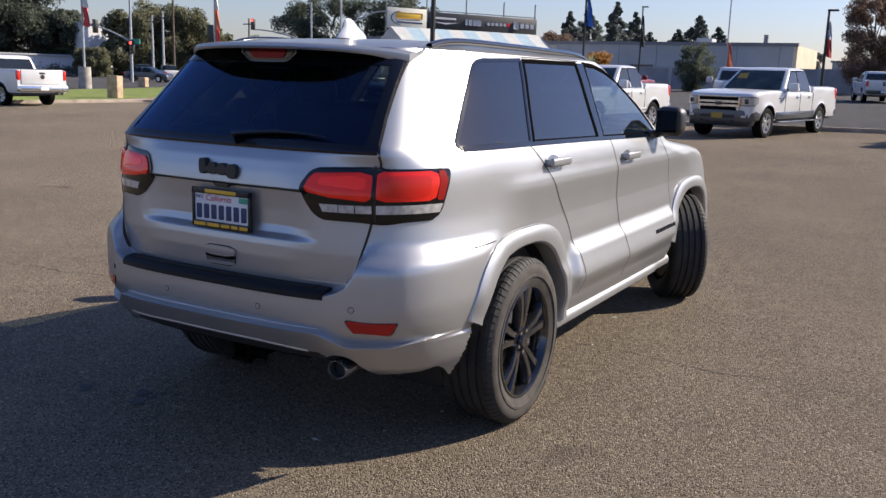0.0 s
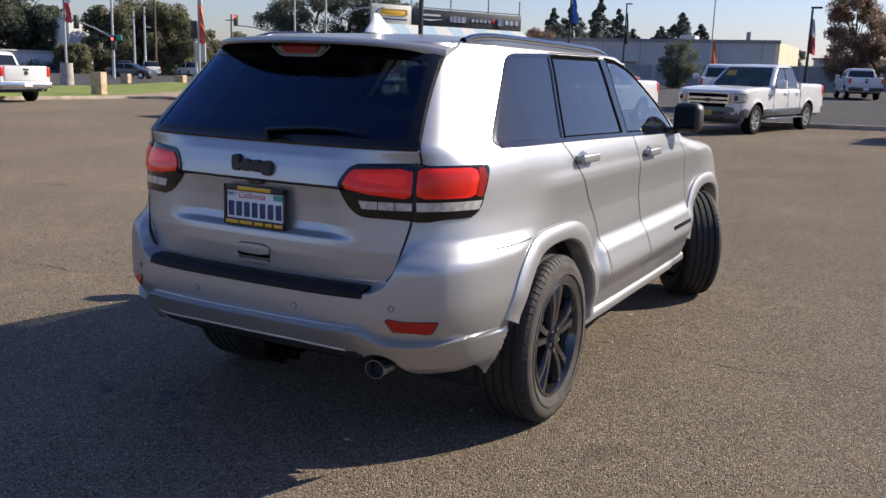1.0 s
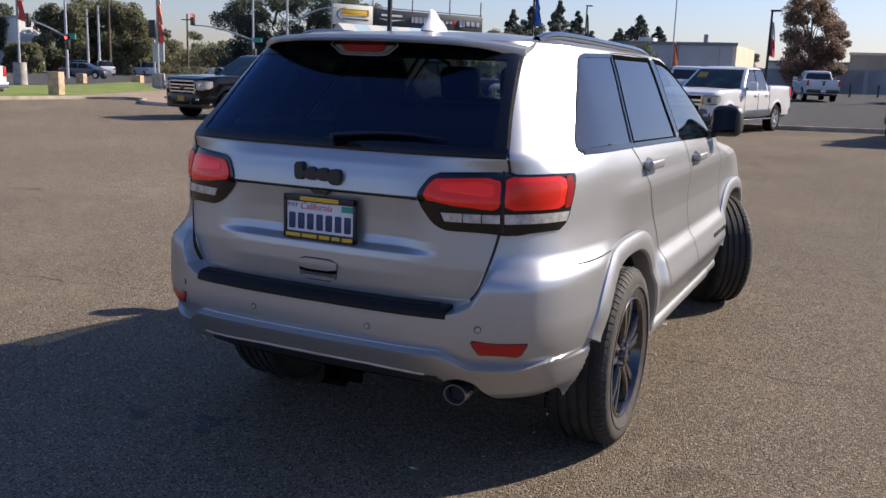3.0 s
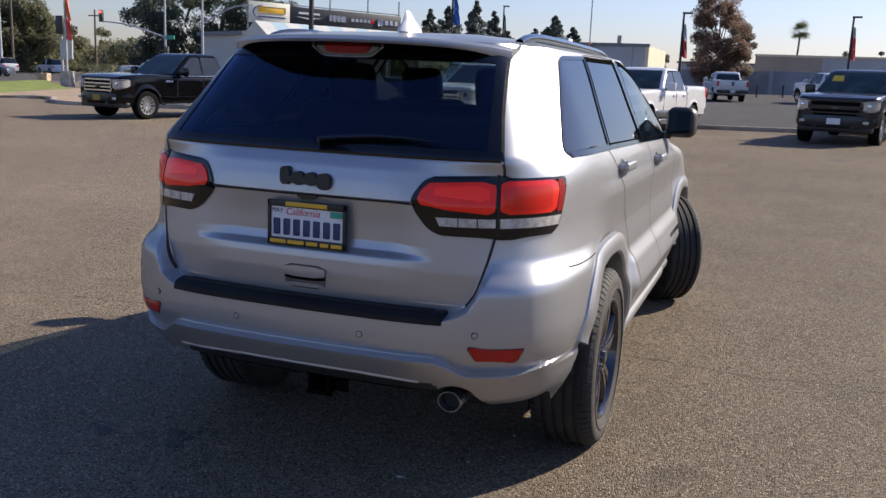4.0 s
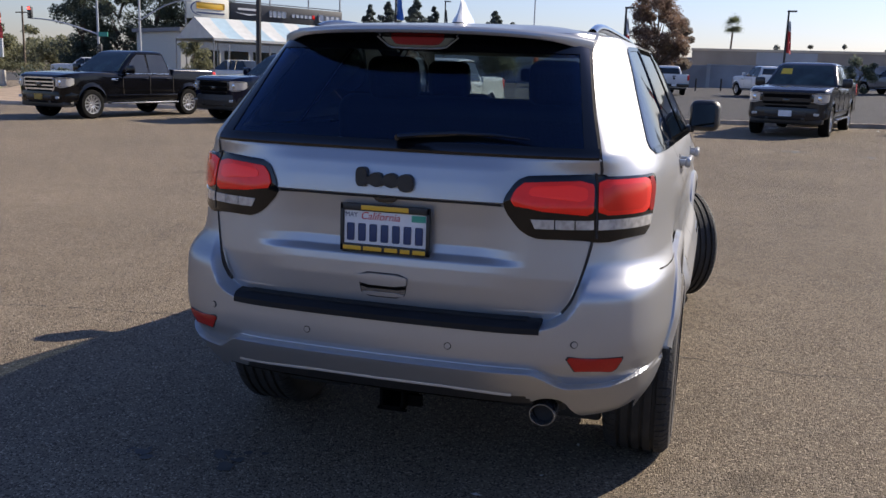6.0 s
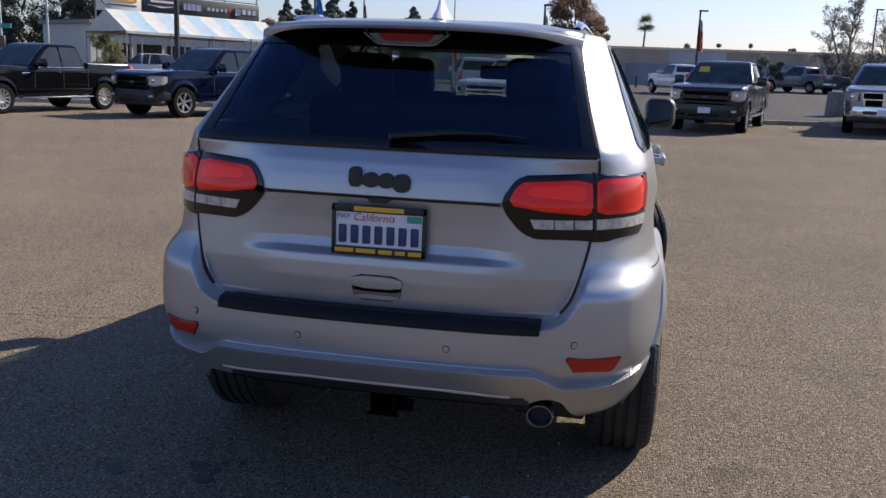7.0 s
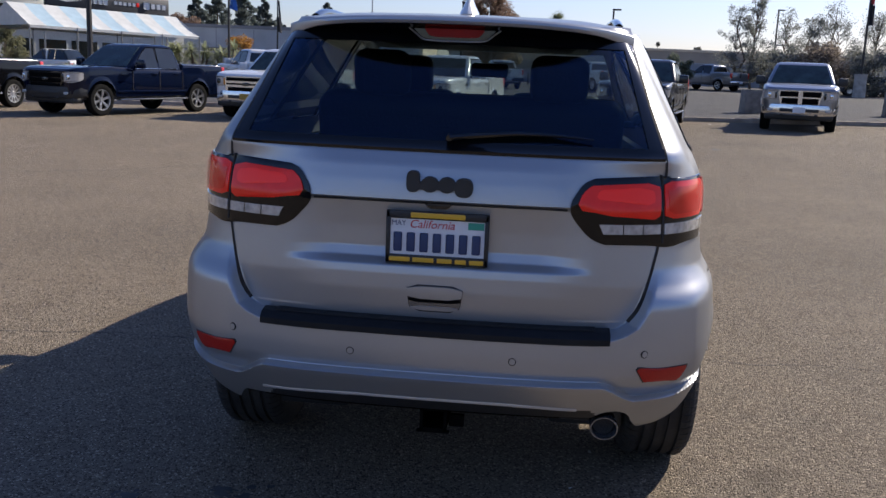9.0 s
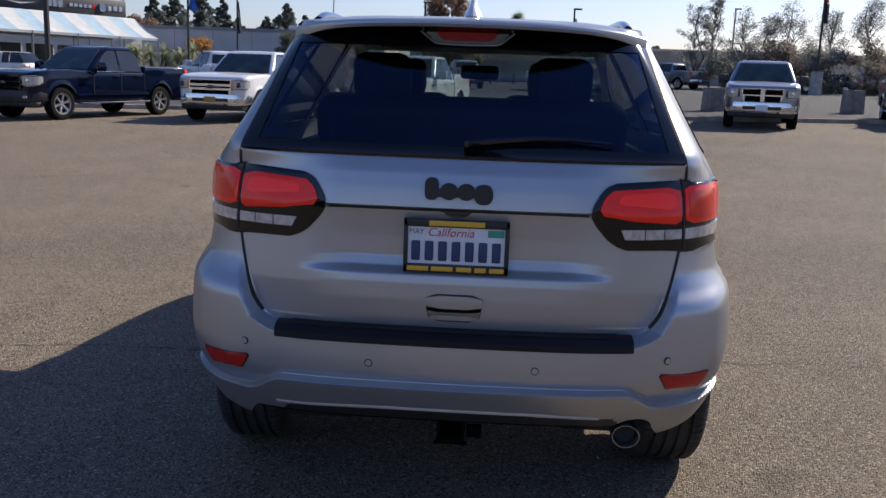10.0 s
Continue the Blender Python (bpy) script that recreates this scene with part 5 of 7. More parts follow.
    t.matrix_world = pose(ox, oy, z0, 0, 0, -heading) @ pose(0, 0, 0, math.degrees(math.atan2(z1 - z0, WB)), 0, 0)
    return t


WHITE, BLACK, NAVY = paint("white", (0.62, 0.62, 0.62)), paint("black", (0.004, 0.004, 0.005), .08, spec=.3, coat=0), paint("navy", (0.003, 0.006, 0.020), .08, spec=.3, coat=0)
GREY, SILVER, RED = paint("grey", (0.030, 0.031, 0.034), .20, .4, .35, .1), paint("silver_grey", (0.25, 0.255, 0.27), .28, .8), paint("red", (0.22, 0.02, 0.02))
GILT = mat("gilt_plate", (0.34, 0.22, 0.03), 0.5, noise_amt=0.2, noise_scale=30)
YEL = mat("yellow_paper", (0.75, 0.48, 0.04), 0.6)
ALLOY = mat("alloy", (0.55, 0.55, 0.56), 0.3, metal=0.85, noise_amt=0.05)
H = 180 + 14      # the row stands nose to the camera, a little askew
pickup("black crew-cab pickup with many-spoked alloy rims", (-16.45, 17.75), 180 + 12, BLACK, "three", ALLOY, 12, .405, M["bright_trim"], plate=GILT)
pickup("navy blue crew-cab pickup with black grille and dark rims", (-11.92, 19.35), 180 + 20, NAVY, "black", ALLOY, 6, .42, M["gloss_black"])
pickup("white crew-cab pickup with chrome bar grille", (-7.27, 20.75), 180 + 8, WHITE, "bars", ALLOY, 6, .41, plate=GILT)
pickup("white crew-cab pickup with chrome bar grille and paper in windscreen", (-2.88, 22.2), 180 + 13.5, WHITE, "bars", ALLOY, 6, .41, lower=M["bumper_steel"], bumper=paint("stone_grey", (0.085, 0.080, 0.077), .35), sticker=GILT, plate=GILT)
pickup("dark grey crew-cab pickup with yellow paper in windscreen", (3.03, 21.7), H, GREY, "dark", ALLOY, 6, .405, GREY, sticker=YEL, plate=M["plate_white"])
pickup("silver pickup with chrome cross grille and chrome bumper", (7.68, 22.7), 180 + 15, SILVER, "cross", ALLOY, 6, .40, handles=M["black_plastic"], step=False, plate=M["plate_white"])
pickup("dark maroon pickup parked at the end of the row", (12.85, 23.4), 180 + 16, paint("maroon", (0.03, 0.012, 0.016)), "cross", ALLOY, 6, .41)
pickup("white pickup seen from behind beside the grass", (-29.04, 18.88), 276, WHITE, "cross", ALLOY, 6, .41, rear_view=True, group="")


# ---- surroundings ----
def pol(az, d, cx=2.5, cy=-3.7):
    az += float(np.interp(az, [-58, -45, -36, -22, -12, 0, 11, 25], [-.5, -.4, -.1, -.3, -.1, .35, .85, .9]))
    return cx + d * math.sin(radians(az)), cy + d * math.cos(radians(az))


def resample(pts, step):
    p = np.array(pts, float)
    d = np.r_[0, np.cumsum(np.linalg.norm(np.diff(p, axis=0), axis=1))]
    s = np.linspace(0, d[-1], max(2, int(d[-1] / step) + 1))
    return np.stack([np.interp(s, d, p[:, k]) for k in (0, 1)], 1)


def ribbon(name, near, far, rows, lift, material, label="", category="", kind="structure", n=60):
    a, b = resample(near, 0.05), resample(far, 0.05)
    ia, ib = np.linspace(0, len(a) - 1, n).astype(int), np.linspace(0, len(b) - 1, n).astype(int)
    P = np.zeros((n, rows, 3))
    for i in range(n):
        for j, k in enumerate(np.linspace(0, 1, rows)):
            x, y = a[ia[i]] * (1 - k) + b[ib[i]] * k
            P[i, j] = (x, y, gz(x, y) + lift)
    return tagged(part(name, grid_mesh(P), material), label, category, "", kind)


KERB_L = [(-60, 3), (-36, 13), (-31.5, 17.5), (-30.0, 21.3), (-29.2, 24.2), (-28.0, 25.6), (-26.5, 25.4), (-25.0, 23.8), (-23.7, 22.9), (-22.0, 22.7), (-19.5, 23.4), (-12, 25.4), (-4, 26.6), (0, 26.4), (12, 26.0), (45, 25.2)]


def kerb(name, pts, label):
    p = spline(pts, 300)[0]
    d = np.gradient(p, axis=0)
    d /= np.linalg.norm(d, axis=1, keepdims=True)
    nrm = np.stack([d[:, 1], -d[:, 0]], 1)
    rows = []
    for (x, y), (nx, ny) in zip(p, nrm):
        z = gz(x, y)
        rows.append([(x + nx * o, y + ny * o, z + h) for o, h in ((.11, -.05), (.095, .105), (.07, .132), (-.07, .135), (-.11, .10), (-.11, -.05))])
    return tagged(part(name, grid_mesh(np.array(rows)), M["kerb"]), label, "kerb", "", "structure")


kerb("kerb", KERB_L, "weathered concrete kerb along the parking row")
ribbon("lawn", KERB_L[1:4] + [(-30.0, 23.2), (-31.0, 27), (-33.0, 31), (-34.5, 35)], [(-54, 15), (-43.5, 30), (-45.2, 38.9), (-48.5, 44.6), (-51, 50)], 30, .11, M["grass"], "bright green mown lawn on a raised island", "lawn", n=80)
ribbon("soil", KERB_L[3:11], [(-31, 27), (-33, 31), (-35, 36), (-40, 43), (-36, 46), (-30, 47)], 20, .105, M["dirt"], "bare tan soil beside the lawn", "soil")
ribbon("upper_lot", KERB_L[10:], [(-48, 88), (-20, 88), (10, 88), (70, 88)], 40, .108, M["asphalt_far"], "grey asphalt of the upper lot", "pavement")
ribbon("road", [(-120, -6), (-56, 15), (-45, 30), (-46.6, 39), (-50, 45), (-52.5, 51), (-44, 60), (-36, 75)], [(-190, 40), (-150, 60), (-112, 84), (-100, 98), (-85, 110), (-60, 120), (-50, 130)], 12, .02, M["asphalt_far"], "grey street beyond the lawn", "road")


def crack_line(pts, width, seed):
    rnd = random.Random(seed)
    p = resample(pts, 0.06)
    n = len(p)
    off = np.cumsum([rnd.gauss(0, .012) for _ in range(n)])
    off -= np.linspace(off[0], off[-1], n)
    d = np.gradient(p, axis=0)
    d /= np.linalg.norm(d, axis=1, keepdims=True) + 1e-9
    nrm = np.stack([-d[:, 1], d[:, 0]], 1)
    p = p + nrm * off[:, None]
    w = np.array([width * rnd.uniform(.25, 1.0) for _ in range(n)])
    P = np.stack([np.c_[p + nrm * w[:, None] / 2, np.full(n, 0)], np.c_[p - nrm * w[:, None] / 2, np.full(n, 0)]], 1)
    for i in range(n):
        P[i, :, 2] = gz(*p[i]) + .003
    return tagged(part("asphalt_crack", grid_mesh(P), M["crack"]), "thin dark crack across worn asphalt", "crack", "", "structure")


# ---- trees ----
BARK = mat("bark", (0.12, 0.09, 0.065), 0.9, noise_amt=0.3, noise_scale=6, bump=0.6, bump_scale=20)


def leaf_mat(name, base, vary):
    """Thin leaves: part of the light shines through them."""
    m = mat(name, base, 0.7, spec=0.3, obj_random=vary)
    nt = m.node_tree
    b = nt.nodes["Principled BSDF"]
    tl = nt.nodes.new("ShaderNodeBsdfTranslucent")
    nt.links.new(b.inputs["Base Color"].links[0].from_socket, tl.inputs["Color"])
    mx = nt.nodes.new("ShaderNodeMixShader")
    mx.inputs[0].default_value = 0.55
    nt.links.new(b.outputs[0], mx.inputs[1])
    nt.links.new(tl.outputs[0], mx.inputs[2])
    nt.links.new(mx.outputs[0], nt.nodes["Material Output"].inputs["Surface"])
    return m


# Far foliage colours are greyed and lightened to hold the haze of distance.
LEAF = {
    "dark": leaf_mat("dark_leaves", (0.118, 0.136, 0.098), .35), "olive": leaf_mat("olive_leaves", (0.195, 0.196, 0.118), .35),
    "autumn": leaf_mat("russet_leaves", (0.225, 0.155, 0.115), .4), "orange": leaf_mat("orange_leaves", (0.34, 0.18, 0.05), .4),
    "brown": leaf_mat("brown_green_leaves", (0.215, 0.180, 0.145), .4), "pine": leaf_mat("pine_needles", (0.115, 0.135, 0.125), .35),
    "grey": leaf_mat("grey_green_needles", (0.205, 0.210, 0.185), .35), "yucca": leaf_mat("yucca_blades", (0.26, 0.28, 0.17), .3), "palm": leaf_mat("palm_fronds", (0.135, 0.155, 0.085), .3)}


def cards(rng, centres, radii, n, size):
    """Small leaf faces scattered in clumps."""
    k = rng.integers(0, len(centres), n)
    d = rng.normal(size=(n, 3))
    d /= np.linalg.norm(d, axis=1, keepdims=True)
    c = centres[k] + d * (radii[k] * rng.random(n) ** .45)[:, None] * np.array([1, 1, .8])
    a = rng.normal(size=(n, 3))
    a /= np.linalg.norm(a, axis=1, keepdims=True)
    b = np.cross(a, rng.normal(size=(n, 3)))
    b /= np.linalg.norm(b, axis=1, keepdims=True)
    s = size * rng.uniform(.6, 1.3, n)[:, None]
    V = np.stack([c - a * s, c + b * s * .6, c + a * s, c - b * s * .6], 1).reshape(-1, 3)
    F = np.arange(4 * n).reshape(-1, 4)
    return V.tolist(), F.tolist()


def limb_mesh(bm, p, q, r0, r1, rng, bends=3):
    pts = [np.array(p) + (np.array(q) - np.array(p)) * k + (rng.normal(size=3) * np.linalg.norm(np.array(q) - np.array(p)) * .04 if 0 < k < 1 else 0) for k in np.linspace(0, 1, bends + 1)]
    rs = np.linspace(r0, r1, bends + 1)
    for a, b, ra, rb in zip(pts, pts[1:], rs, rs[1:]):
        cyl(bm, a, b, ra, rb, 7, False)


def tree(label, where, height, spread, leaf, seed, kind="broad", leaves=2600, size=.22, base=.25, lift=.1, clumps=26, name="tree", group=""):
    rng = np.random.default_rng(seed)
    leaves, size = int(leaves * 3.4), size * .52
    x, y = where
    t = thing(name, pose(x, y, gz(x, y) + lift), label, "tree" if name == "tree" else name, group)
    bm = bmesh.new()
    h, r = height, spread / 2
    limb_mesh(bm, (0, 0, -.2), (rng.normal() * .03 * h, rng.normal() * .03 * h, h * (.95 if kind in ("conifer", "airy") else .62)), (.013 if kind == "airy" else .024) * h + .03, .02, rng, 5)
    C, R = [], []
    if kind == "broad":
        for i in range(clumps):
            a, u = rng.uniform(0, 2 * math.pi), rng.random() ** .5
            zz = rng.uniform(base, .93)
            prof = math.sin(min(1, max(0.05, (zz - base * .6) / (1 - base * .6))) * math.pi * .92 + .12) ** .6
            C.append((r * .82 * u * prof * math.cos(a), r * .82 * u * prof * math.sin(a), h * zz))
            R.append(r * rng.uniform(.20, .36))
            if i % 3 == 0:
                limb_mesh(bm, (0, 0, h * max(.15, zz - .28)), C[-1], .012 * h, .01, rng, 3)
    elif kind == "conifer":
        for i in range(clumps):
            zz = base + (1 - base) * (i + .5) / clumps
            w = r * (1 - (zz - base) / (1 - base)) ** .85
            for k in range(4 if w > .5 else 2):
                a = rng.uniform(0, 2 * math.pi)
                u = w * rng.uniform(.25, .95)
                C.append((u * math.cos(a), u * math.sin(a), h * zz))
                R.append(max(.25, w * rng.uniform(.22, .4)))
    else:  # airy: open branches with tufts
        for i in range(clumps):
            zz = rng.uniform(base, .97)
            a = rng.uniform(0, 2 * math.pi)
            u = r * rng.uniform(.35, 1.0) * (1.05 - .75 * max(0, (zz - .45) / .55))
            tip = (u * math.cos(a), u * math.sin(a), h * zz)
            limb_mesh(bm, (0, 0, h * max(.1, zz - .18)), tip, .0045 * h, .006, rng, 3)
            for k in range(3):
                f = rng.uniform(.55, 1.05)
                C.append((tip[0] * f + rng.normal() * .15, tip[1] * f + rng.normal() * .15, tip[2] + rng.normal() * .2 - (1 - f) * .1 * h))
                R.append(r * rng.uniform(.14, .28))
    part("trunk", bm, BARK, t)
    part("crown", cards(rng, np.array(C), np.array(R), leaves, size), leaf, t, smooth=False)
    return t


tree("large russet tree with thinning autumn leaves", (-4.11, 78.0), 8.8, 5.6, LEAF["autumn"], 3, "broad", 9500, .15, .10, clumps=60)
tree("brown-green tree merging with a russet one", (-2.51, 79.0), 6.2, 3.4, LEAF["brown"], 4, "broad", 5200, .14, .10, clumps=34)
tree("dense dark round evergreen tree before a wall", pol(-14.1, 80), 4.3, 4.0, LEAF["dark"], 5, "broad", 4200, .13, .06, clumps=44)
tree("low orange-leaved shrub tree", pol(-18.2, 74, .15, -3.6), 3.1, 3.6, LEAF["orange"], 6, "broad", 2600, .12, .1, clumps=30)
tree("grey-green bush by the wall", (10.73, 65.86), 2.6, 2.8, LEAF["dark"], 7, "broad", 1600, .12, .1, clumps=20)
for i, (az, d, h, w) in enumerate(((-21.7, 118, 9.4, 6.6), (-20.6, 120, 10.0, 7.4), (-18.9, 116, 10.4, 6.0), (-17.8, 119, 9.4, 5.6), (-16.9, 124, 7.2, 6.0), (-15.3, 118, 7.2, 7.0), (-14.1, 117, 8.8, 7.4), (-13.0, 120, 7.6, 6.2))):
    tree("dark conifer behind the long building", pol(az, d), h, w * 1.3, LEAF["pine"], 20 + i, "conifer", 4600, .24, .05, clumps=30, group="conifers behind the building")
tree("reddish autumn tree behind the sign", pol(-22.6, 112), 6.6, 5.5, LEAF["autumn"], 31, "broad", 2400, .22, .15)
tree("reddish autumn tree behind the sign", pol(-23.9, 114), 6.0, 5.0, LEAF["autumn"], 32, "broad", 2000, .22, .15)
for i, (az, h, w) in enumerate(((-38.6, 10.6, 8), (-36.6, 11.8, 9), (-34.6, 11.4, 9), (-32.4, 12.2, 9), (-30.6, 10.6, 7), (-29.4, 9.0, 6))):
    tree("tall dark eucalyptus across the street", pol(az, 122), h, w, LEAF["dark"], 40 + i, "broad", 4200, .27, .12, clumps=46, lift=0, group="trees across the street")
for i, (az, d, h, w) in enumerate(((-60.4, 140, 14.0, 14), (-58, 142, 14.6, 14), (-55.8, 146, 14.2, 14), (-53.6, 142, 13.2, 12.5), (-51.7, 140, 9.0, 8))):
    tree("dense dark tree across the street", pol(az, d), h, w, LEAF["dark"], 50 + i, "broad", 7000, .40, .06, clumps=64, lift=0, group="trees across the street")
for i, (az, d, h, w) in enumerate(((-50.3, 124, 3.4, 5.5), (-48.2, 128, 8.6, 8), (-46.6, 132, 10.2, 10), (-45.0, 130, 9.4, 9.5), (-43.6, 138, 7.6, 8))):
    tree("olive-green tree across the street", pol(az, d), h, w, LEAF["olive"], 60 + i, "broad", 5600, .36, .06, clumps=56, lift=0, group="trees across the street")
for i, (az, d, h, w) in enumerate(((-42.2, 190, 6.5, 9), (-41.0, 200, 8.6, 8), (-39.6, 190, 7.2, 8), (-50.0, 150, 5.6, 9), (-43.2, 170, 5.5, 10), (-40.2, 170, 5.0, 12))):
    tree("distant grey-green tree along the street", pol(az, d), h, w, LEAF["olive"], 70 + i, "broad", 1500, .42, .08, lift=0, group="distant trees")
for i, (az, d, h, w) in enumerate(((10.9, 76, 6.6, 3.6), (11.9, 78, 8.0, 3.4), (13.6, 80, 6.4, 4.0), (15.1, 77, 6.2, 4.2), (16.4, 78, 7.0, 5.0), (18.4, 79, 6.4, 4.6), (20.4, 77, 7.2, 5.0), (22.4, 80, 6.6, 5.0), (25, 80, 7.2, 5.2))):
    tree("open grey-green pine with bare branches", pol(az, d, .4, -3.7), h, w, LEAF["grey"], 80 + i, "airy", 2100, .10, .12, clumps=40, group="pines at the lot edge")
for i, (az, d, h, w) in enumerate(((13.0, 74, 3.4, 4.5), (15.8, 74, 3.8, 5.0), (18.2, 73, 3.4, 5.0), (21.0, 74, 4.0, 5.5), (24.0, 75, 4.2, 5.5))):
    tree("dense brown scrub along the lot edge", pol(az, d, .4, -3.7), h, w, LEAF["brown"] if i % 2 else LEAF["grey"], 95 + i, "broad", 1900, .17, .04, clumps=26, group="scrub at the lot edge")
for i, (az, h) in enumerate(((1.6, 6.2), (2.4, 6.5), (2.9, 6.7), (4.6, 6.8), (6.1, 7.0), (-8.2, 6.8), (-7.0, 6.0), (8.6, 6.4))):
    tree("small distant tree above the roofs", pol(az, 150, 1.2), h, 3.0, LEAF["grey"], 110 + i, "broad", 900, .26, .05, clumps=16, lift=0, group="distant trees")


def palm(where, height):
    rng = np.random.default_rng(9)
    x, y = where
    t = thing("palm_tree", pose(x, y, gz(x, y)), "tall fan palm with a round head", "tree")
    bm = bmesh.new()
    limb_mesh(bm, (0, 0, -.2), (.35, 0, height - 1.6), .17, .13, rng, 1)
    part("trunk", bm, BARK, t)
    C = np.array([(.35, 0, height - 1.4)])
    V, F = [], []
    for i in range(150):
        a, e = rng.uniform(0, 2 * math.pi), rng.uniform(-.9, 1.45)
        d = np.array([math.cos(a) * math.cos(e), math.sin(a) * math.cos(e), math.sin(e)])
        sidev = np.cross(d, (0, 0, 1.0))
        sidev /= np.linalg.norm(sidev) + 1e-6
        L = rng.uniform(1.3, 2.1)
        p0 = C[0]
        for k in range(7):
            f = (k - 3) * .16
            tip = p0 + d * L * (1 - abs(f) * .5) + sidev * L * f - np.array([0, 0, .25 * L * abs(f)])
            mid = p0 + d * L * .45 + sidev * L * f * .3
            b = len(V)
            V += [tuple(mid - sidev * .05), tuple(mid + sidev * .05), tuple(tip)]
            F.append((b, b + 1, b + 2))
    part("crown", (V, F), LEAF["palm"], t, smooth=False)


palm((2.6, 138.0), 10.4)


# ---- buildings and walls ----
GREYWALL = mat("grey_block_wall", (0.30, 0.31, 0.33), 0.9, noise_amt=0.15, noise_scale=.6, bump=0.2, bump_scale=12)
PALEWALL = mat("pale_grey_stucco", (0.40, 0.41, 0.42), 0.9, noise_amt=0.10, noise_scale=.5, bump=0.1)
CREAM = mat("cream_stucco", (0.62, 0.52, 0.38), 0.9, noise_amt=0.08, noise_scale=.6)
TAN = mat("tan_stucco", (0.34, 0.29, 0.23), 0.9, noise_amt=0.12, noise_scale=.5)
ROOFM = mat("roof_edge", (0.20, 0.20, 0.21), 0.8, noise_amt=0.1)
DOORM = mat("shutter_grey", (0.16, 0.17, 0.19), 0.6, noise_amt=0.1)


def place(ob, x, y, heading=0.0, lift=0.0, z=None):
    ob.matrix_world = pose(x, y, (gz(x, y) + lift) if z is None else z, 0, 0, heading)
    return ob


def long_building():
    b = thing("long_building", pose(0, 0, 0), "long low grey commercial building with a cream end wall", "building")
    x0, x1, y0 = -46.0, -11.1, 86.0
    part("wall", boxed(x0, x1, y0, y0 + 13, .6, 5.35, .0), PALEWALL, b, smooth=False)
    part("wall", boxed(x1 - .3, x1 + .05, y0 - .05, y0 + 13, .6, 5.40), CREAM, b, "sunlit cream end wall", smooth=False)
    part("parapet", boxed(x0, x1 + .1, y0 - .12, y0 + .3, 5.30, 5.62), ROOFM, b, smooth=False)
    for i in range(9):
        xx = x0 + 2.2 + i * 3.9
        part("wall_joint", boxed(xx - .03, xx + .03, y0 - .012, y0 + .05, 1.0, 5.3), ROOFM, b, smooth=False)
    part("lower_band", boxed(x0, x1 - .3, y0 - .04, y0 + .05, .6, 3.2), GREYWALL, b, smooth=False)
    for xx, w in ((-40, 2.4), (-33, 3.0), (-27, 2.4)):
        wdw = part("window", boxed(xx, xx + w, y0 - .07, y0 + .05, 2.0, 3.3), M["truck_glass"], b, smooth=False)
        part("frame", boxed(xx - .08, xx + w + .08, y0 - .10, y0 - .04, 3.3, 3.4), ROOFM, wdw, smooth=False)
    part("roof_unit", boxed(-22, -20.4, y0 + 6, y0 + 8, 5.3, 6.3, .05), PALEWALL, b)
    part("roof_vent", cyled((-14.5, y0 + 3, 5.3), (-14.5, y0 + 3, 6.5), .22, .22, 12), ROOFM, b)
    return b


long_building()


def tan_building():
    b = thing("tan_building", pose(0, 0, 0), "low tan industrial building with roller doors", "building")
    x0, x1, y0 = -1.6, 60.0, 98.0
    part("wall", boxed(x0, x1, y0, y0 + 26, .8, 5.25), TAN, b, smooth=False)
    part("parapet", boxed(x0 - .1, x1, y0 - .1, y0 + .3, 5.15, 5.4), CREAM, b, smooth=False)
    for xx, w, h in ((.2, 2.6, 3.4), (5.0, 6.0, 3.8), (15.0, 3.6, 3.6), (21, 3.6, 3.6), (30, 5, 3.6)):
        d = part("roller_door", boxed(xx, xx + w, y0 - .05, y0 + .1, 1.0, h), DOORM, b, smooth=False)
        for k in range(6):
            z = 1.3 + k * (h - 1.4) / 6
            part("slat", boxed(xx, xx + w, y0 - .065, y0 - .04, z, z + .05), ROOFM, d, smooth=False)
    part("pale_panel", boxed(5.0, 11.0, y0 - .04, y0 + .1, 3.8, 5.1), PALEWALL, b, smooth=False)
    part("roof_lamp", boxed(26, 27.4, y0 + 1, y0 + 1.2, 6.2, 6.35), ROOFM, b)
    part("roof_lamp_pole", cyled((27.3, y0 + 1.1, 5.2), (27.3, y0 + 1.1, 6.3), .05, .05, 8), ROOFM, b)
    return b


tan_building()
fence = thing("block_wall", None, "long grey concrete block boundary wall", "wall", "", "structure")
for i in range(26):
    xx = -48 + i * 4.4
    z = gz(xx + 2.2, 82)
    part("panel", boxed(xx, xx + 4.32, 82, 82.2, z - .3, z + 2.08), GREYWALL, fence, smooth=False)
    part("post", boxed(xx - .18, xx + .14, 81.9, 82.3, z - .3, z + 2.20), PALEWALL, fence, smooth=False)
    part("cap", boxed(xx, xx + 4.32, 81.95, 82.25, z + 2.08, z + 2.16), PALEWALL, fence, smooth=False)
far_shed = thing("far_shed", None, "distant low white industrial shed", "building")
part("wall", boxed(-11, -1.8, 112, 120, .8, 4.6), PALEWALL, far_shed, smooth=False)
part("roof", boxed(-11.2, -1.6, 111.8, 120, 4.6, 4.8), ROOFM, far_shed, smooth=False)
white_hall = thing("white_building", None, "long white low building across the street", "building")
wx, wy = -99.2, 77.3
white_hall.matrix_world = pose(wx, wy, gz(wx, wy), 0, 0, 80)
part("wall", boxed(-30, 0, 0, 6, -1, 2.5), mat("white_stucco", (0.72, 0.72, 0.72), 0.8, noise_amt=0.05), white_hall, smooth=False)
part("roof", boxed(-30.3, .3, -.3, 6.3, 2.5, 2.7), PALEWALL, white_hall, smooth=False)
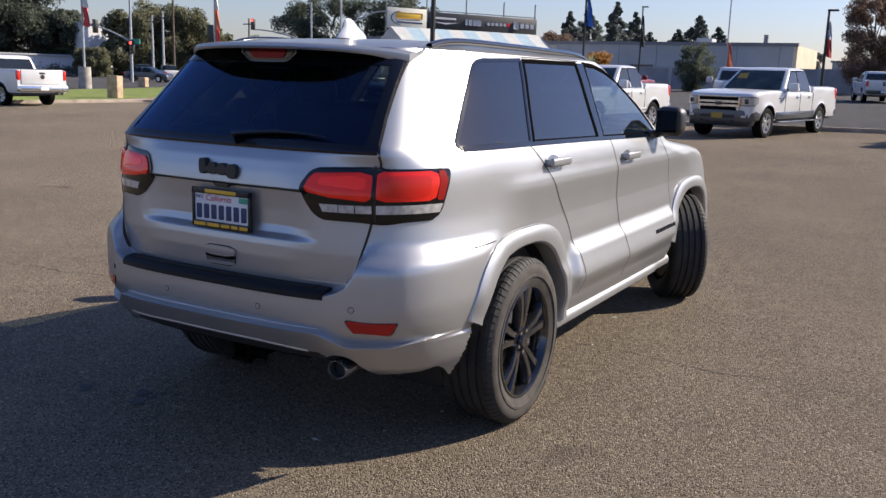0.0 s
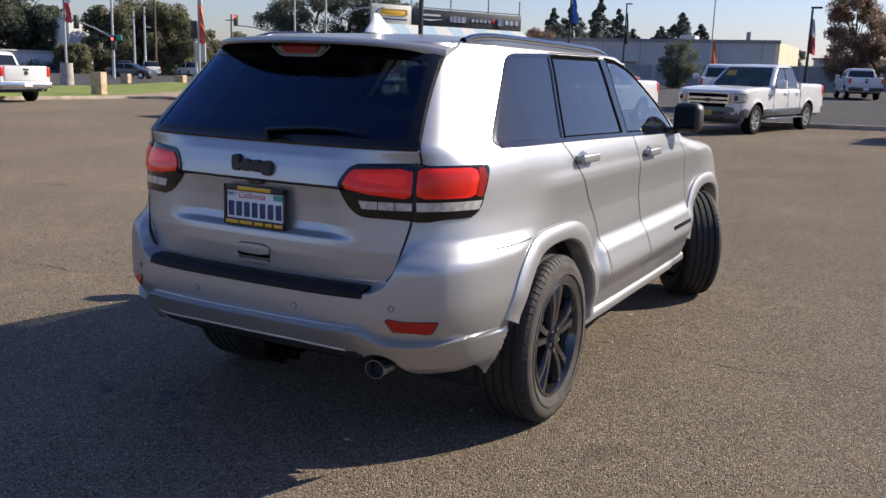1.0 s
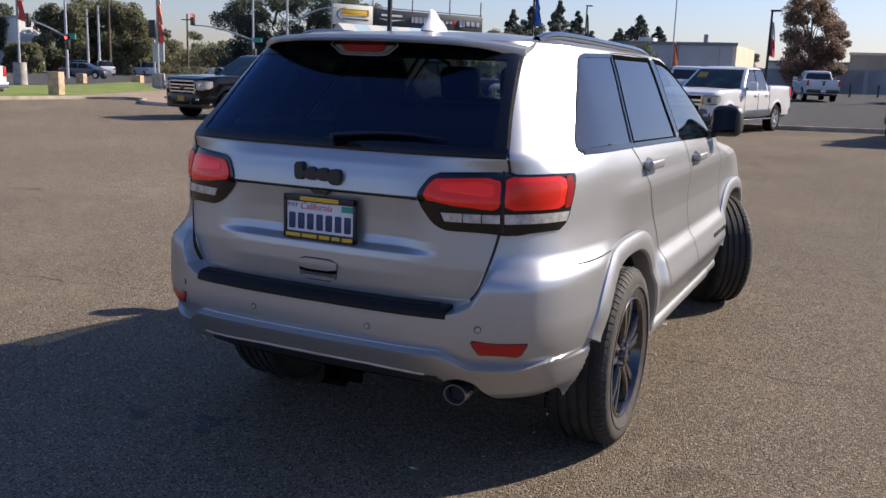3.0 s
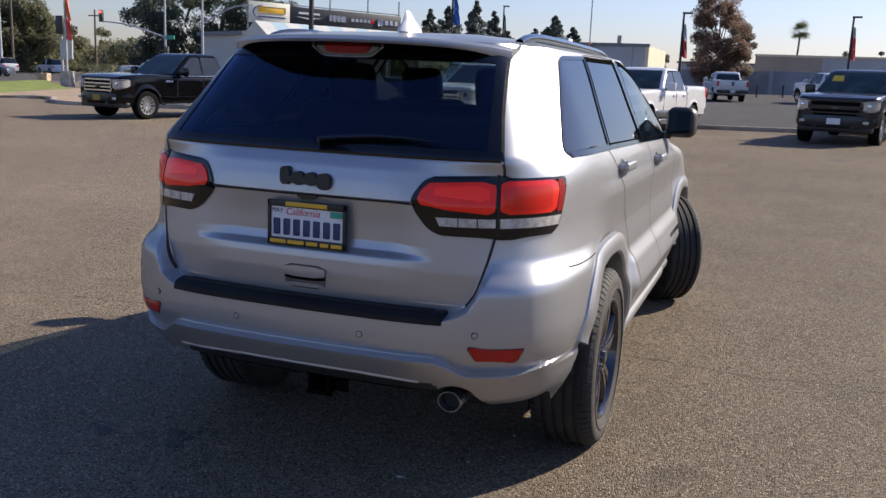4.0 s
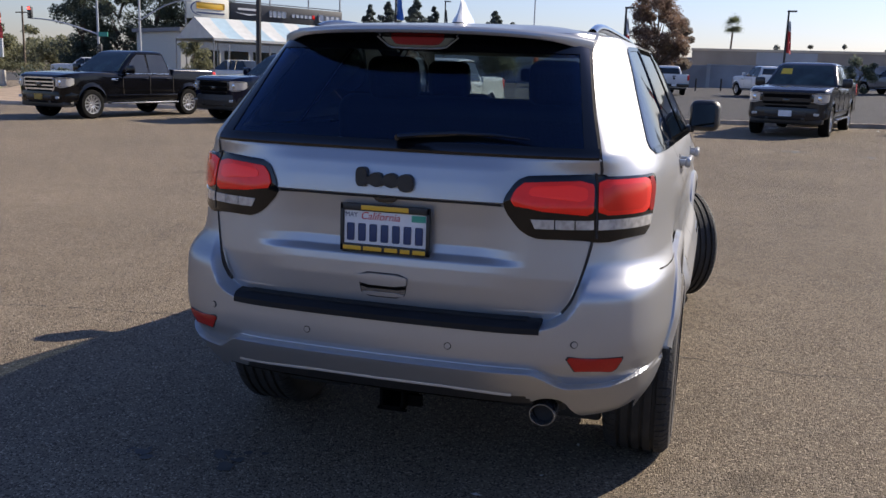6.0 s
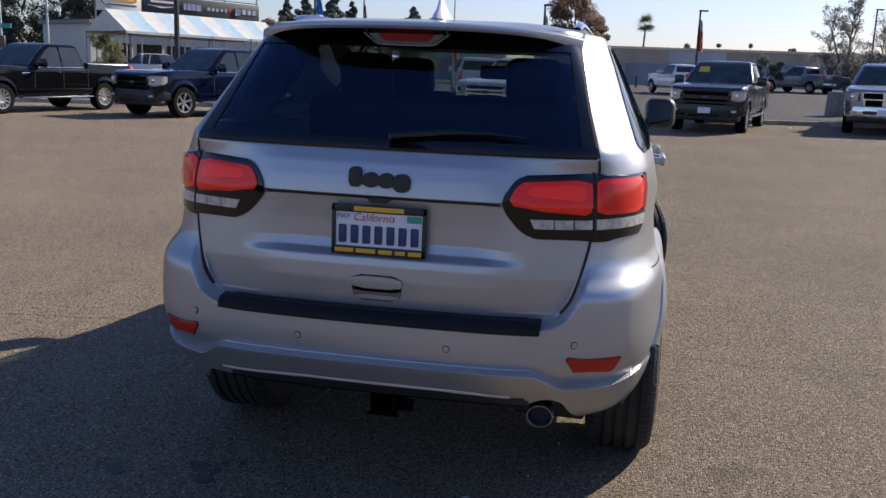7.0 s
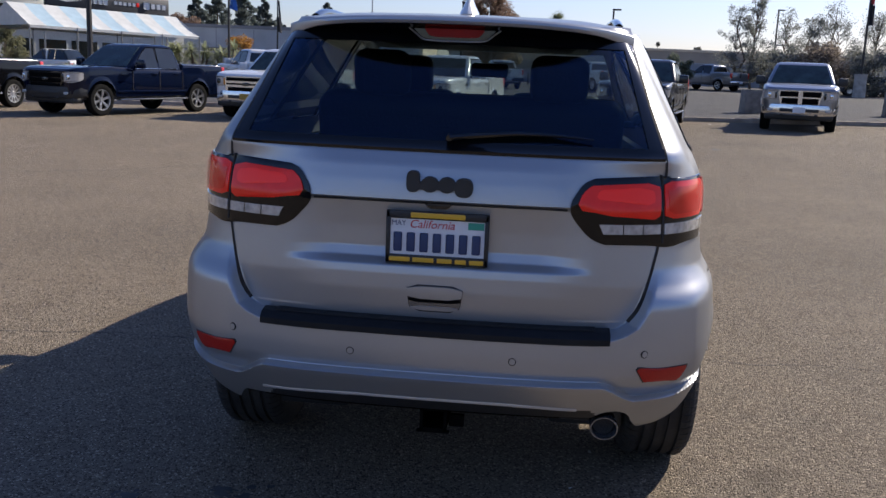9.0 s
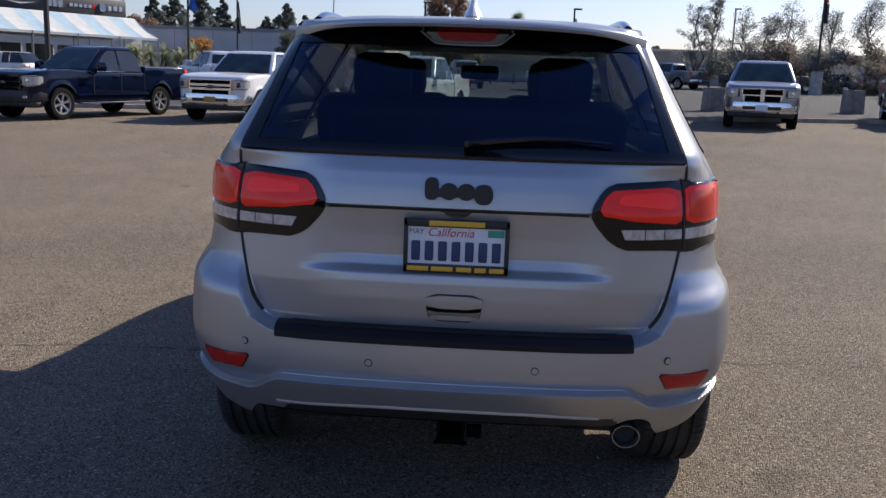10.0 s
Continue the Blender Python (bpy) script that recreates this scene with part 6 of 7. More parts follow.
house = thing("white_building", None, "white gabled building behind trees", "building")
wx, wy = pol(-49.9, 135)
house.matrix_world = pose(wx, wy, gz(wx, wy), 0, 0, 80)
part("wall", boxed(-1.7, 1.7, 0, 4, 0, 7.0), mat("white_render", (0.7, 0.7, 0.7), 0.8, noise_amt=0.05), house, smooth=False)
part("roof", boxed(-1.9, 1.9, -.2, 4.2, 7.0, 7.2), PALEWALL, house, smooth=False)


# ---- dealer's tent and sign ----
CANVAS_B, CANVAS_W = mat("blue_canvas", (0.33, 0.44, 0.50), 0.75, noise_amt=0.08, noise_scale=2), mat("white_canvas", (0.52, 0.52, 0.49), 0.75, noise_amt=0.08, noise_scale=2)


def marquee():
    L = 12.4
    a = math.degrees(math.atan2(-.5, .867))
    t = thing("marquee", pose(-29.43, 47.36, gz(-28, 51) + .1, 0, 0, a), "blue and white striped marquee on thin poles", "tent")
    ev, rg, dep = 3.0, 4.35, 5.0
    n = 11
    for i in range(n):
        y0, y1 = L * i / n, L * (i + 1) / n
        for s in (0, 1):
            P = np.zeros((4, 6, 3))
            for p, yy in enumerate(np.linspace(y0, y1, 4)):
                for q, k in enumerate(np.linspace(0, 1, 6)):
                    sag = -.10 * math.sin(k * math.pi) - .05 * math.sin((yy / L) * n * math.pi) ** 2 * (1 - k)
                    xx = (0 if s == 0 else -dep) * (1 - k) - dep / 2 * k
                    P[p, q] = (xx, yy, ev + (rg - ev) * k + sag)
            part("roof_panel", grid_mesh(P), CANVAS_W if i % 2 == 0 else CANVAS_B, t)
    for yy in (0, L):
        part("gable", ([(0, yy, ev), (-dep, yy, ev), (-dep / 2, yy, rg), (-dep / 2, yy, ev - .02)], [(0, 3, 2), (3, 1, 2)]), CANVAS_W, t, smooth=False)
    for xx in (0, -dep):
        part("valance", boxed(xx - .02, xx + .02, 0, L, ev - .16, ev), CANVAS_W, t, smooth=False)
        for i in range(5):
            yy = L * i / 4
            part("pole", cyled((xx, yy, 0), (xx, yy, ev), .045, .045, 8), M["steel_dull"], t)
    part("ridge_pole", cyled((-dep / 2, 0, rg - .05), (-dep / 2, L, rg - .05), .04, .04, 8), M["steel_dull"], t)
    return t


marquee()


def dealer_sign():
    a = math.degrees(math.atan2(-.5, .867))
    s = thing("dealer_sign", pose(-37.94, 57.83, gz(-35, 64) + .1, 0, 0, a), "long banner sign, pale yellow-lettered end and black remainder", "sign")
    z0, z1 = 4.85, 6.15
    L = 14.7
    board = part("board", boxed(-.12, 0, 0, 3.6, z0 - .15, z1 + .15, .02), mat("cream_board", (0.70, 0.68, 0.58), 0.6, noise_amt=0.05), s, "pale board with yellow bars")
    part("bar", boxed(0, .02, .8, 3.2, 5.48, 5.95, .05), M["gold"], board)
    part("bar", boxed(0, .02, .8, 3.2, 5.12, 5.24), M["plate_blue"], board)
    part("arc", extrude_poly([(.3 + .9 * (1 - math.cos(u)), 5.5 + .55 * math.sin(u)) for u in np.linspace(-1.5, 1.5, 14)] + [(.42 + .8 * (1 - math.cos(u)), 5.5 + .5 * math.sin(u)) for u in np.linspace(1.5, -1.5, 14)], .001, .02, "yz"), M["plate_blue"], board)
    blk = part("board", boxed(-.12, 0, 3.75, L, z0, z1, .02), mat("black_banner", (0.035, 0.035, 0.037), 0.5, noise_amt=0.1), s, "black banner board with pale shapes")
    pale = mat("pale_lettering", (0.62, 0.62, 0.62), 0.5)
    part("bar", boxed(0, .02, 4.4, 6.4, 5.62, 5.78), pale, blk)
    part("wing", extrude_poly([(4.1, 5.42), (5.4, 5.22), (6.7, 5.42), (5.4, 5.34)], .001, .02, "yz"), pale, blk)
    for y0, y1 in ((7.3, 7.55), (7.65, 8.0), (8.08, 8.43), (8.5, 8.9)):
        part("bar", boxed(0, .02, y0, y1, 5.25, 5.75, .08), pale, blk)
    for i in range(5):
        part("bar", boxed(0, .02, 9.5 + i * .42, 9.8 + i * .42, 5.36, 5.62, .04), pale, blk)
    part("bar", boxed(0, .02, 11.55, 11.8, 5.34, 5.66, .02), M["red_lens"], blk)
    part("emblem", boxed(0, .02, 12.2, 12.75, 5.2, 5.8, .1), pale, blk)
    for i in range(3):
        part("bar", boxed(0, .02, 12.95 + i * .52, 13.35 + i * .52, 5.3, 5.7, .04), pale, blk)
    for yy in (.0, 3.7, 7.5, 11.3, 14.6):
        part("post", cyled((-.2, yy, 0), (-.2, yy, 7.4), .07, .06, 8), M["steel_dull"], s)
    part("top_rail", cyled((-.15, 0, z1 + .12), (-.15, L, z1 + .12), .04, .04, 6), M["steel_dull"], s)
    part("bottom_rail", cyled((-.15, 0, z0 - .1), (-.15, L, z0 - .1), .04, .04, 6), M["steel_dull"], s)
    return s


dealer_sign()
office = thing("dealer_office", None, "low dealer office behind the marquee with dark windows", "building")
office.matrix_world = pose(-40.42, 62.37, gz(-35, 62), 0, 0, math.degrees(math.atan2(-.5, .867)))
part("wall", boxed(-8, 0, -1, 17, 0, 4.0), mat("office_wall", (0.50, 0.49, 0.44), 0.8, noise_amt=0.1), office, smooth=False)
for i in range(6):
    part("window", boxed(-.02, .06, .2 + i * 2.8, 2.5 + i * 2.8, .7, 2.6), M["truck_glass"], office, smooth=False)
part("roof", boxed(-8.3, .5, -1.3, 17.3, 4.0, 4.3), ROOFM, office, smooth=False)


# ---- poles, lamps, flags, signals ----
POLE_DARK = mat("dark_bronze_pole", (0.035, 0.032, 0.03), 0.5, metal=0.3, noise_amt=0.1)
POLE_GALV = mat("galvanised_pole", (0.42, 0.43, 0.44), 0.5, metal=0.4, noise_amt=0.1)
CLOTH = {"orange": mat("orange_cloth", (0.65, 0.16, 0.07), 0.8, noise_amt=0.15), "red": mat("red_cloth", (0.55, 0.06, 0.06), 0.8, noise_amt=0.15),
         "blue": mat("blue_cloth", (0.04, 0.13, 0.42), 0.8, noise_amt=0.15), "white": mat("white_cloth", (0.6, 0.6, 0.62), 0.8, noise_amt=0.1), "dark": mat("dark_cloth", (0.03, 0.03, 0.035), 0.8)}


def banner(parent, z0, z1, wide, cloths, side=1):
    n = len(cloths)
    for i, c in enumerate(cloths):
        a, b = z0 + (z1 - z0) * i / n, z0 + (z1 - z0) * (i + 1) / n
        P = np.zeros((6, 5, 3))
        for p, k in enumerate(np.linspace(0, 1, 6)):
            for q, u in enumerate(np.linspace(0, 1, 5)):
                zz = a + (b - a) * u
                w = wide * (.35 + .65 * (1 - (zz - z0) / (z1 - z0)) ** .7)
                P[p, q] = (side * (.06 + w * k), .10 * math.sin(7 * k + 3 * u + i), zz - .12 * k)
        part("flag", grid_mesh(P), CLOTH[c], parent)


def lamp_post(where, height, cloths=(), side=1, lift=.1, label="dark lamp post with a flat head"):
    x, y = where
    t = thing("lamp_post", pose(x, y, gz(x, y) + lift), label, "lamp post", "lot lamp posts")
    part("pole", cyled((0, 0, 0), (0, 0, height), .09, .06, 10), POLE_DARK, t)
    part("head", boxed(-.08, .50, -.15, .15, height - .06, height + .04, .03, pose(0, 0, 0)), POLE_DARK, t)
    part("base", cyled((0, 0, -.1), (0, 0, .7), .3, .3, 16), M["concrete"], t)
    if cloths:
        banner(t, height * .52, height * .90, .30, cloths, side)
    return t


def flag_pole(where, height, cloths, z0, z1, column=0.0, lift=.1, rad=.06, wide=.7, label="thin flag pole with drooping cloth"):
    x, y = where
    t = thing("flag_pole", pose(x, y, gz(x, y) + lift), label, "flag pole", "flag poles")
    part("pole", cyled((0, 0, 0), (0, 0, height), rad, rad * .7, 8), POLE_GALV if rad < .09 else POLE_DARK, t)
    if column:
        part("column", cyled((0, 0, -.1), (0, 0, column), .42, .40, 20), M["concrete"], t, "round concrete foot")
    if cloths:
        banner(t, z0, z1, wide, cloths)
    return t


lamp_post((-23.23, 77.28), 7.3, ("dark",))
lamp_post((-4.32, 51.2), 5.2, ("red", "white"), 1)
lamp_post((5.25, 60.0), 5.45, ("red", "red", "white"))
lamp_post((20.19, 76.21), 6.6)
flag_pole((-19.69, 53.98), 8.0, ("blue", "blue"), 4.6, 6.6, 1.5, label="pole with blue banner on a concrete foot", rad=.09, wide=.5)
flag_pole(pol(-12.4, 60), 9.0, ("orange",), 2.0, 3.6, label="thin pole with orange cloth near its foot", rad=.05, wide=.35)
flag_pole((-14.36, 25.03), 9.0, (), 0, 0, .0, label="black pole behind the parked row", rad=.10, lift=0.1)
flag_pole((-40.05, 40.73), 9.5, ("red", "orange", "white"), 2.8, 6.4, .85, label="pole with orange banner on a concrete foot", rad=.08, wide=.36)
flag_pole((-48.09, 36.92), 10.2, ("red", "white", "blue"), 4.0, 7.7, 1.34, label="pole with striped banner on a concrete foot", rad=.08, wide=.55)
flag_pole((22.3, 61.0), 8.6, ("dark", "red"), 4.9, 7.6, 1.6, label="pole with dark and red banner on a concrete foot", rad=.09, wide=.36)
flag_pole((26.36, 57.59), 6.2, ("orange",), 1.2, 1.7, 2.4, label="pole on a tall concrete foot", rad=.09, wide=.6)


def block(name, where, w, h, label, material, lift=.1, taper=1.0, heading=0):
    x, y = where
    bm = boxed(-w / 2, w / 2, -w / 2, w / 2, -.05, h, .02)
    for v in bm.verts:
        if v.co.z > h / 2:
            v.co.x *= taper
            v.co.y *= taper
    ob = part(name, bm, material)
    ob.matrix_world = pose(x, y, gz(x, y) + lift, 0, 0, heading)
    return tagged(ob, label, "bollard", "stone bollards")


block("bollard", (-31.44, 25.21), .52, 1.02, "square tan stone bollard on the lawn edge", M["stone"], .1, heading=20)
block("bollard", (-49.75, 43.36), .56, .64, "square tan stone bollard on the lawn", M["stone"], .1, heading=20)
block("bollard", (-50.56, 49.61), .74, .52, "low tan stone bollard beside a flag pole", M["stone"], .1, heading=20)
PLANT = mat("weathered_planter", (0.21, 0.185, 0.155), 0.9, noise_amt=0.3, noise_scale=5, bump=0.4, bump_scale=25)
block("planter", (8.37, 31.29), .74, .88, "square weathered concrete planter block behind the kerb", PLANT, .1, .92, 4)
block("planter", (13.58, 31.4), .66, .88, "square weathered concrete planter block behind the kerb", PLANT, .1, .92, 4)
for xx, yy in ((-.4, 70.5), (1.5, 71)):
    b = part("post", cyled((0, 0, 0), (0, 0, .95), .07, .07, 10), POLE_DARK)
    b.matrix_world = pose(xx, yy, gz(xx, yy) + .1)
    tagged(b, "short dark steel post in the upper lot", "bollard", "short posts")


def signal(where, height, arm_to, arm_z, heads, lift=0.0, green=True, thin=1.0, label="traffic signal on a galvanised mast"):
    x, y = where
    t = thing("traffic_signal", pose(x, y, gz(x, y) + lift), label, "traffic signal", "traffic signals")
    part("mast", cyled((0, 0, 0), (0, 0, height), .15 * thin, .10 * thin, 12), POLE_GALV, t)
    ax, ay = arm_to
    pts = [Vector((ax * k, ay * k, arm_z + 1.6 * math.sin(k * 1.57) - .2 * k)) for k in np.linspace(0, 1, 13)]
    side = Vector((-ay, ax, 0)).normalized()
    tube = np.array([[p + (side * math.cos(u) + Vector((0, 0, 1)) * math.sin(u)) * thin * (.10 - .04 * i / 12) for i, p in enumerate(pts)] for u in np.linspace(0, 2 * math.pi, 8, endpoint=False)])
    part("arm", grid_mesh(tube, True), POLE_GALV, t)
    red = mat("red_signal_glow", (1.0, 0.06, 0.04), 0.4, emit=3.0) if "red_glow" not in M else M["red_glow"]
    M["red_glow"] = red
    for k, zoff, lit in heads:
        p = Vector((ax * k, ay * k, arm_z + 1.6 * math.sin(k * 1.57) - .2 * k)) if k else Vector((.25, -.1, arm_z - 1.6))
        p.z += zoff
        hd = part("signal_head", boxed(p.x - .22, p.x + .22, p.y - .16, p.y + .16, p.z - .62, p.z + .62, .03), M["black_plastic"], t)
        for i in range(3):
            zz = p.z + .4 - i * .4
            part("lens", cyled((p.x, p.y - .20, zz), (p.x, p.y - .15, zz), .14, .14, 14), red if (lit and i == 0) else M["gloss_black"], hd)
    if green:
        part("street_sign", boxed(-.1, 1.2, -.05, .05, arm_z - .2, arm_z + .25), M["plate_green"], t)
    return t


sx, sy = pol(-48.2, 92)
signal((sx, sy), 8.2, (-3.4, -2.6), 3.8, ((.75, .0, False), (0, 1.1, True)))
sx, sy = pol(-37.3, 104, 1.2)
signal((sx, sy), 9.0, (-6.3, -2.6), 4.4, ((1.0, .6, True), (0, 0, False)))
sx, sy = -34.41, 46.8
signal((sx, sy), 8.0, (2.6, 1.9), 4.15, (), green=False, thin=.6, label="white mast with a curved arm")
tsx, tsy = pol(-42.8, 66, 1.2)
ts = thing("traffic_signal", pose(tsx, tsy, gz(tsx, tsy)), "black pedestrian signal on a pole", "traffic signal", "traffic signals")
part("mast", cyled((0, 0, 0), (0, 0, 3.9), .08, .08, 10), POLE_GALV, ts)
part("signal_head", boxed(-.3, .3, -.2, .2, 3.3, 4.5, .04), M["black_plastic"], ts)
part("sign_plate", boxed(-.1, .9, -.05, .05, 1.7, 3.0), POLE_GALV, ts)
for i, (az, d, h) in enumerate(((-47.0, 120, 7.8), (-45.8, 122, 13.0), (-46.4, 118, 8.2), (-41.5, 140, 9), (-55.6, 100, 11))):
    px, py = pol(az, d)
    up = thing("utility_pole", pose(px, py, gz(px, py)), "grey utility pole across the street", "utility pole", "utility poles")
    part("pole", cyled((0, 0, 0), (0, 0, h), .17, .11, 8), BARK if i % 2 else POLE_GALV, up)
    part("crossarm", boxed(-1.1, 1.1, -.06, .06, h - .9, h - .75), BARK, up)


# ---- hedges and shrubs ----
def hedge(pts, height, width, leaf, seed, label, lift=.1):
    rng = np.random.default_rng(seed)
    p = resample(pts, .45)
    C = np.array([(x, y, gz(x, y) + lift + height * .5) for x, y in p])
    C = np.repeat(C, 3, 0) + rng.normal(size=(len(C) * 3, 3)) * np.array([.2, .2, height * .18])
    t = thing("hedge", None, label, "hedge")
    part("foliage", cards(rng, C, np.full(len(C), width * .5), len(C) * 46, .10), leaf, t, smooth=False)
    bm = bmesh.new()
    for x, y in p[::3]:
        cyl(bm, (x, y, gz(x, y) + lift - .05), (x + .05, y, gz(x, y) + lift + height * .7), .03, .015, 5)
    part("stems", bm, BARK, t)


hedge([(-35.8, 42.5), (-31, 40.2)], 1.0, 1.0, LEAF["dark"], 201, "clipped dark green hedge behind the soil strip")
hedge([(-38.9, 41.5), (-37.3, 43.0), (-35.6, 45.0)], .8, 1.4, LEAF["dark"], 205, "low dark juniper hedge behind the lawn")
hedge([(-27.5, 40), (-24, 45), (-22.5, 50)], .9, .9, LEAF["olive"], 202, "low olive hedge before the marquee")
hedge([(-101, 71), (-97, 77.5), (-88, 86)], 1.3, 1.6, LEAF["dark"], 203, "dark shrubs across the street", 0)
hedge([(-92, 92), (-80, 102)], 1.4, 1.6, LEAF["olive"], 204, "dry olive shrubs across the street", 0)
tree("olive shrub beside the marquee", (-34.31, 52.92), 3.3, 2.8, LEAF["olive"], 210, "broad", 1400, .14, .06, clumps=20, name="shrub")


def yucca(where, height, seed):
    """Rosettes of stiff drooping blades on short stems."""
    rng = np.random.default_rng(seed)
    x, y = where
    t = thing("shrub", pose(x, y, gz(x, y) + .1), "spiky green yucca shrub beside the marquee", "shrub", "yuccas")
    stems = bmesh.new()
    V, F = [], []
    for k in range(4):
        top = np.array([rng.normal() * .5, rng.normal() * .5, height * rng.uniform(.35, .68)])
        limb_mesh(stems, (top[0] * .3, top[1] * .3, -.1), tuple(top), .10, .07, rng, 2)
        for i in range(80):
            a, e = rng.uniform(0, 2 * math.pi), rng.uniform(-.5, 1.4)
            d = np.array([math.cos(a) * math.cos(e), math.sin(a) * math.cos(e), math.sin(e)])
            sd = np.array([-math.sin(a), math.cos(a), 0])
            L, w = height * rng.uniform(.28, .42), .035
            b = len(V)
            for f, ww in ((0, .6), (.35, 1), (.7, .8), (1, .1)):
                p = top + d * L * f - np.array([0, 0, .35 * L * f * f])
                V += [tuple(p - sd * w * ww), tuple(p + sd * w * ww)]
            F += [(b + 2 * q, b + 2 * q + 1, b + 2 * q + 3, b + 2 * q + 2) for q in range(3)]
    part("trunk", stems, BARK, t)
    part("crown", (V, F), LEAF["yucca"], t, smooth=False)


for i, (x, y) in enumerate(((-24.0, 60.0), (-22.2, 61.2), (-25.8, 59.4))):
    yucca((x, y), 3.2, 211 + i)


# ---- cars further off ----
def far_car(label, where, heading, body, suv_like=False, lift=0.02):
    x, y = where
    t = thing("car", pose(x, y, gz(x, y) + lift, 0, 0, -heading), label, "car", "cars in the street")
    h = 1.72 if suv_like else 1.45
    prof_y = [-2.25, -2.2, -1.9, -1.2, 1.0, 1.6, 2.15, 2.28, 2.3]
    prof_z = [.75, .92, .98, .98, .96, .92, .80, .68, .5]
    rows = []
    for yy in np.linspace(-2.25, 2.3, 40):
        tz = np.interp(yy, prof_y, prof_z) + (.12 if suv_like else 0)
        bz = .28
        for c in (-1.35, 1.4):
            dd = abs(yy - c)
            if dd < .40:
                bz = max(bz, .33 + math.sqrt(.16 - dd * dd))
        w = .89 * (1 - .12 * max(0, abs(yy) - 1.6) ** 2)
        right = [(w * .96, yy, bz), (w, yy, (bz + tz) / 2), (w * .97, yy, tz - .05), (w * .86, yy, tz), (0, yy, tz + .03)]
        rows.append(right + [(-a, b, c) for a, b, c in right[-2::-1]])
    V, F = grid_mesh(np.array(rows))
    F += [tuple(range(9)), tuple(39 * 9 + j for j in range(9))]
    part("body", (V, F), body, t)
    b0 = .95 + (.12 if suv_like else 0)
    yb = -2.0 if suv_like else -1.75
    rings = []
    for z, y0, y1, w in ((b0, yb, 1.15, .80), (b0 + .3, yb + .25, .6, .70), (h - .04, yb + .55, .25, .62), (h, yb + .8, .0, .5)):
        pts = []
        for cx, cy, a0 in ((w - .1, y1 - .1, 0), (-(w - .1), y1 - .1, 90), (-(w - .1), y0 + .1, 180), (w - .1, y0 + .1, 270)):
            for a in np.linspace(a0, a0 + 90, 5):
                pts.append((cx + .1 * math.cos(radians(a)), cy + .1 * math.sin(radians(a)), z))
        rings.append(pts)
    V, F = grid_mesh(np.array(rings[:3]).transpose(1, 0, 2), True)
    part("glasshouse", (V, F), M["truck_glass"], t)
    V, F = grid_mesh(np.array(rings[2:]).transpose(1, 0, 2), True)
    F.append(tuple(i * 2 + 1 for i in range(20)))
    part("roof", (V, F), body, t)
    for sd in (1, -1):
        for yy in (-.35, ):
            part("pillar", boxed(sd * .66, sd * .80, yy - .04, yy + .04, b0, h - .05), body, t, smooth=False)
        part("tail_lamp", boxed(sd * .60, sd * .86, -2.27, -2.15, .74, .90, .02), M["red_lens"], t)
        part("headlight", boxed(sd * .55, sd * .84, 2.12, 2.30, .60, .74, .03), M["clear_lens"], t)
        for yy in (-1.35, 1.4):
            w = part("wheel", lathe(bmesh.new(), [(.18, .08), (.24, .10), (.31, .09), (.33, .05), (.33, -.08)], 24, "x", pose(sd * .80, yy, .33, 0, 0, 0 if sd > 0 else 180)), M["rubber"], t)
            part("rim", lathe(bmesh.new(), [(.001, .085), (.12, .09), (.19, .09), (.20, .07)], 16, "x", pose(sd * .80, yy, .33, 0, 0, 0 if sd > 0 else 180)), ALLOY, w)
    part("number_plate", boxed(-.16, .16, -2.275, -2.24, .62, .74), M["plate_white"], t)
    return t


CAR_GREY = paint("slate", (0.075, 0.085, 0.105), .28, .4)
far_car("slate grey sedan crossing the street", (-66.98, 59.61), 70, CAR_GREY)
far_car("white hatchback in the street", pol(-46.2, 118), 300, WHITE, True)
far_car("white SUV further along the street", pol(-43.9, 122), 292, WHITE, True)
far_car("dark SUV in the street", pol(-47.6, 104), 140, CAR_GREY, True)
far_car("white SUV parked by the marquee", (-28.91, 48.82), 286, WHITE, True, .1)
far_car("dark car beside the boundary scrub", (24.7, 66.12), 280, CAR_GREY, False, .1)
pickup("white pickup seen from behind in the upper lot", (-1.85, 58.6), -14, WHITE, "cross", ALLOY, 6, .42, trim=M["gloss_black"], rear_view=True, group="pickups in the upper lot", lift=.11)
pickup("white pickup parked askew in the upper lot", (4.8, 56.4), -24, WHITE, "cross", ALLOY, 6, .42, rear_view=True, group="pickups in the upper lot", lift=.11)
pickup("silver pickup parked askew in the upper lot", (14.51, 66.5), -38, SILVER, "cross", ALLOY, 6, .42, rear_view=True, group="pickups in the upper lot", lift=.11)
pickup("white pickup behind the parked row", (-10.62, 33.24), -38, WHITE, "bars", ALLOY, 6, .41, rear_view=True, group="pickups in the upper lot", lift=.11)
pickup("dark red pickup in the upper lot", (-13.40, 41.20), 4, RED, "bars", ALLOY, 6, .41, rear_view=True, group="pickups in the upper lot", lift=.11)
pickup("white pickup hidden behind the parked row", (-5.3, 34.2), -14, WHITE, "cross", ALLOY, 6, .42, rear_view=True, group="pickups in the upper lot", lift=.11)
pickup("white pickup in the street", (-59.3, 69.65), 232, WHITE, "bars", ALLOY, 6, .41, group="pickups in the upper lot", lift=.02)
pickup("white pickup by the orange shrub", (-16.23, 47.78), -16, WHITE, "bars", ALLOY, 6, .41, rear_view=True, group="pickups in the upper lot", lift=.11)

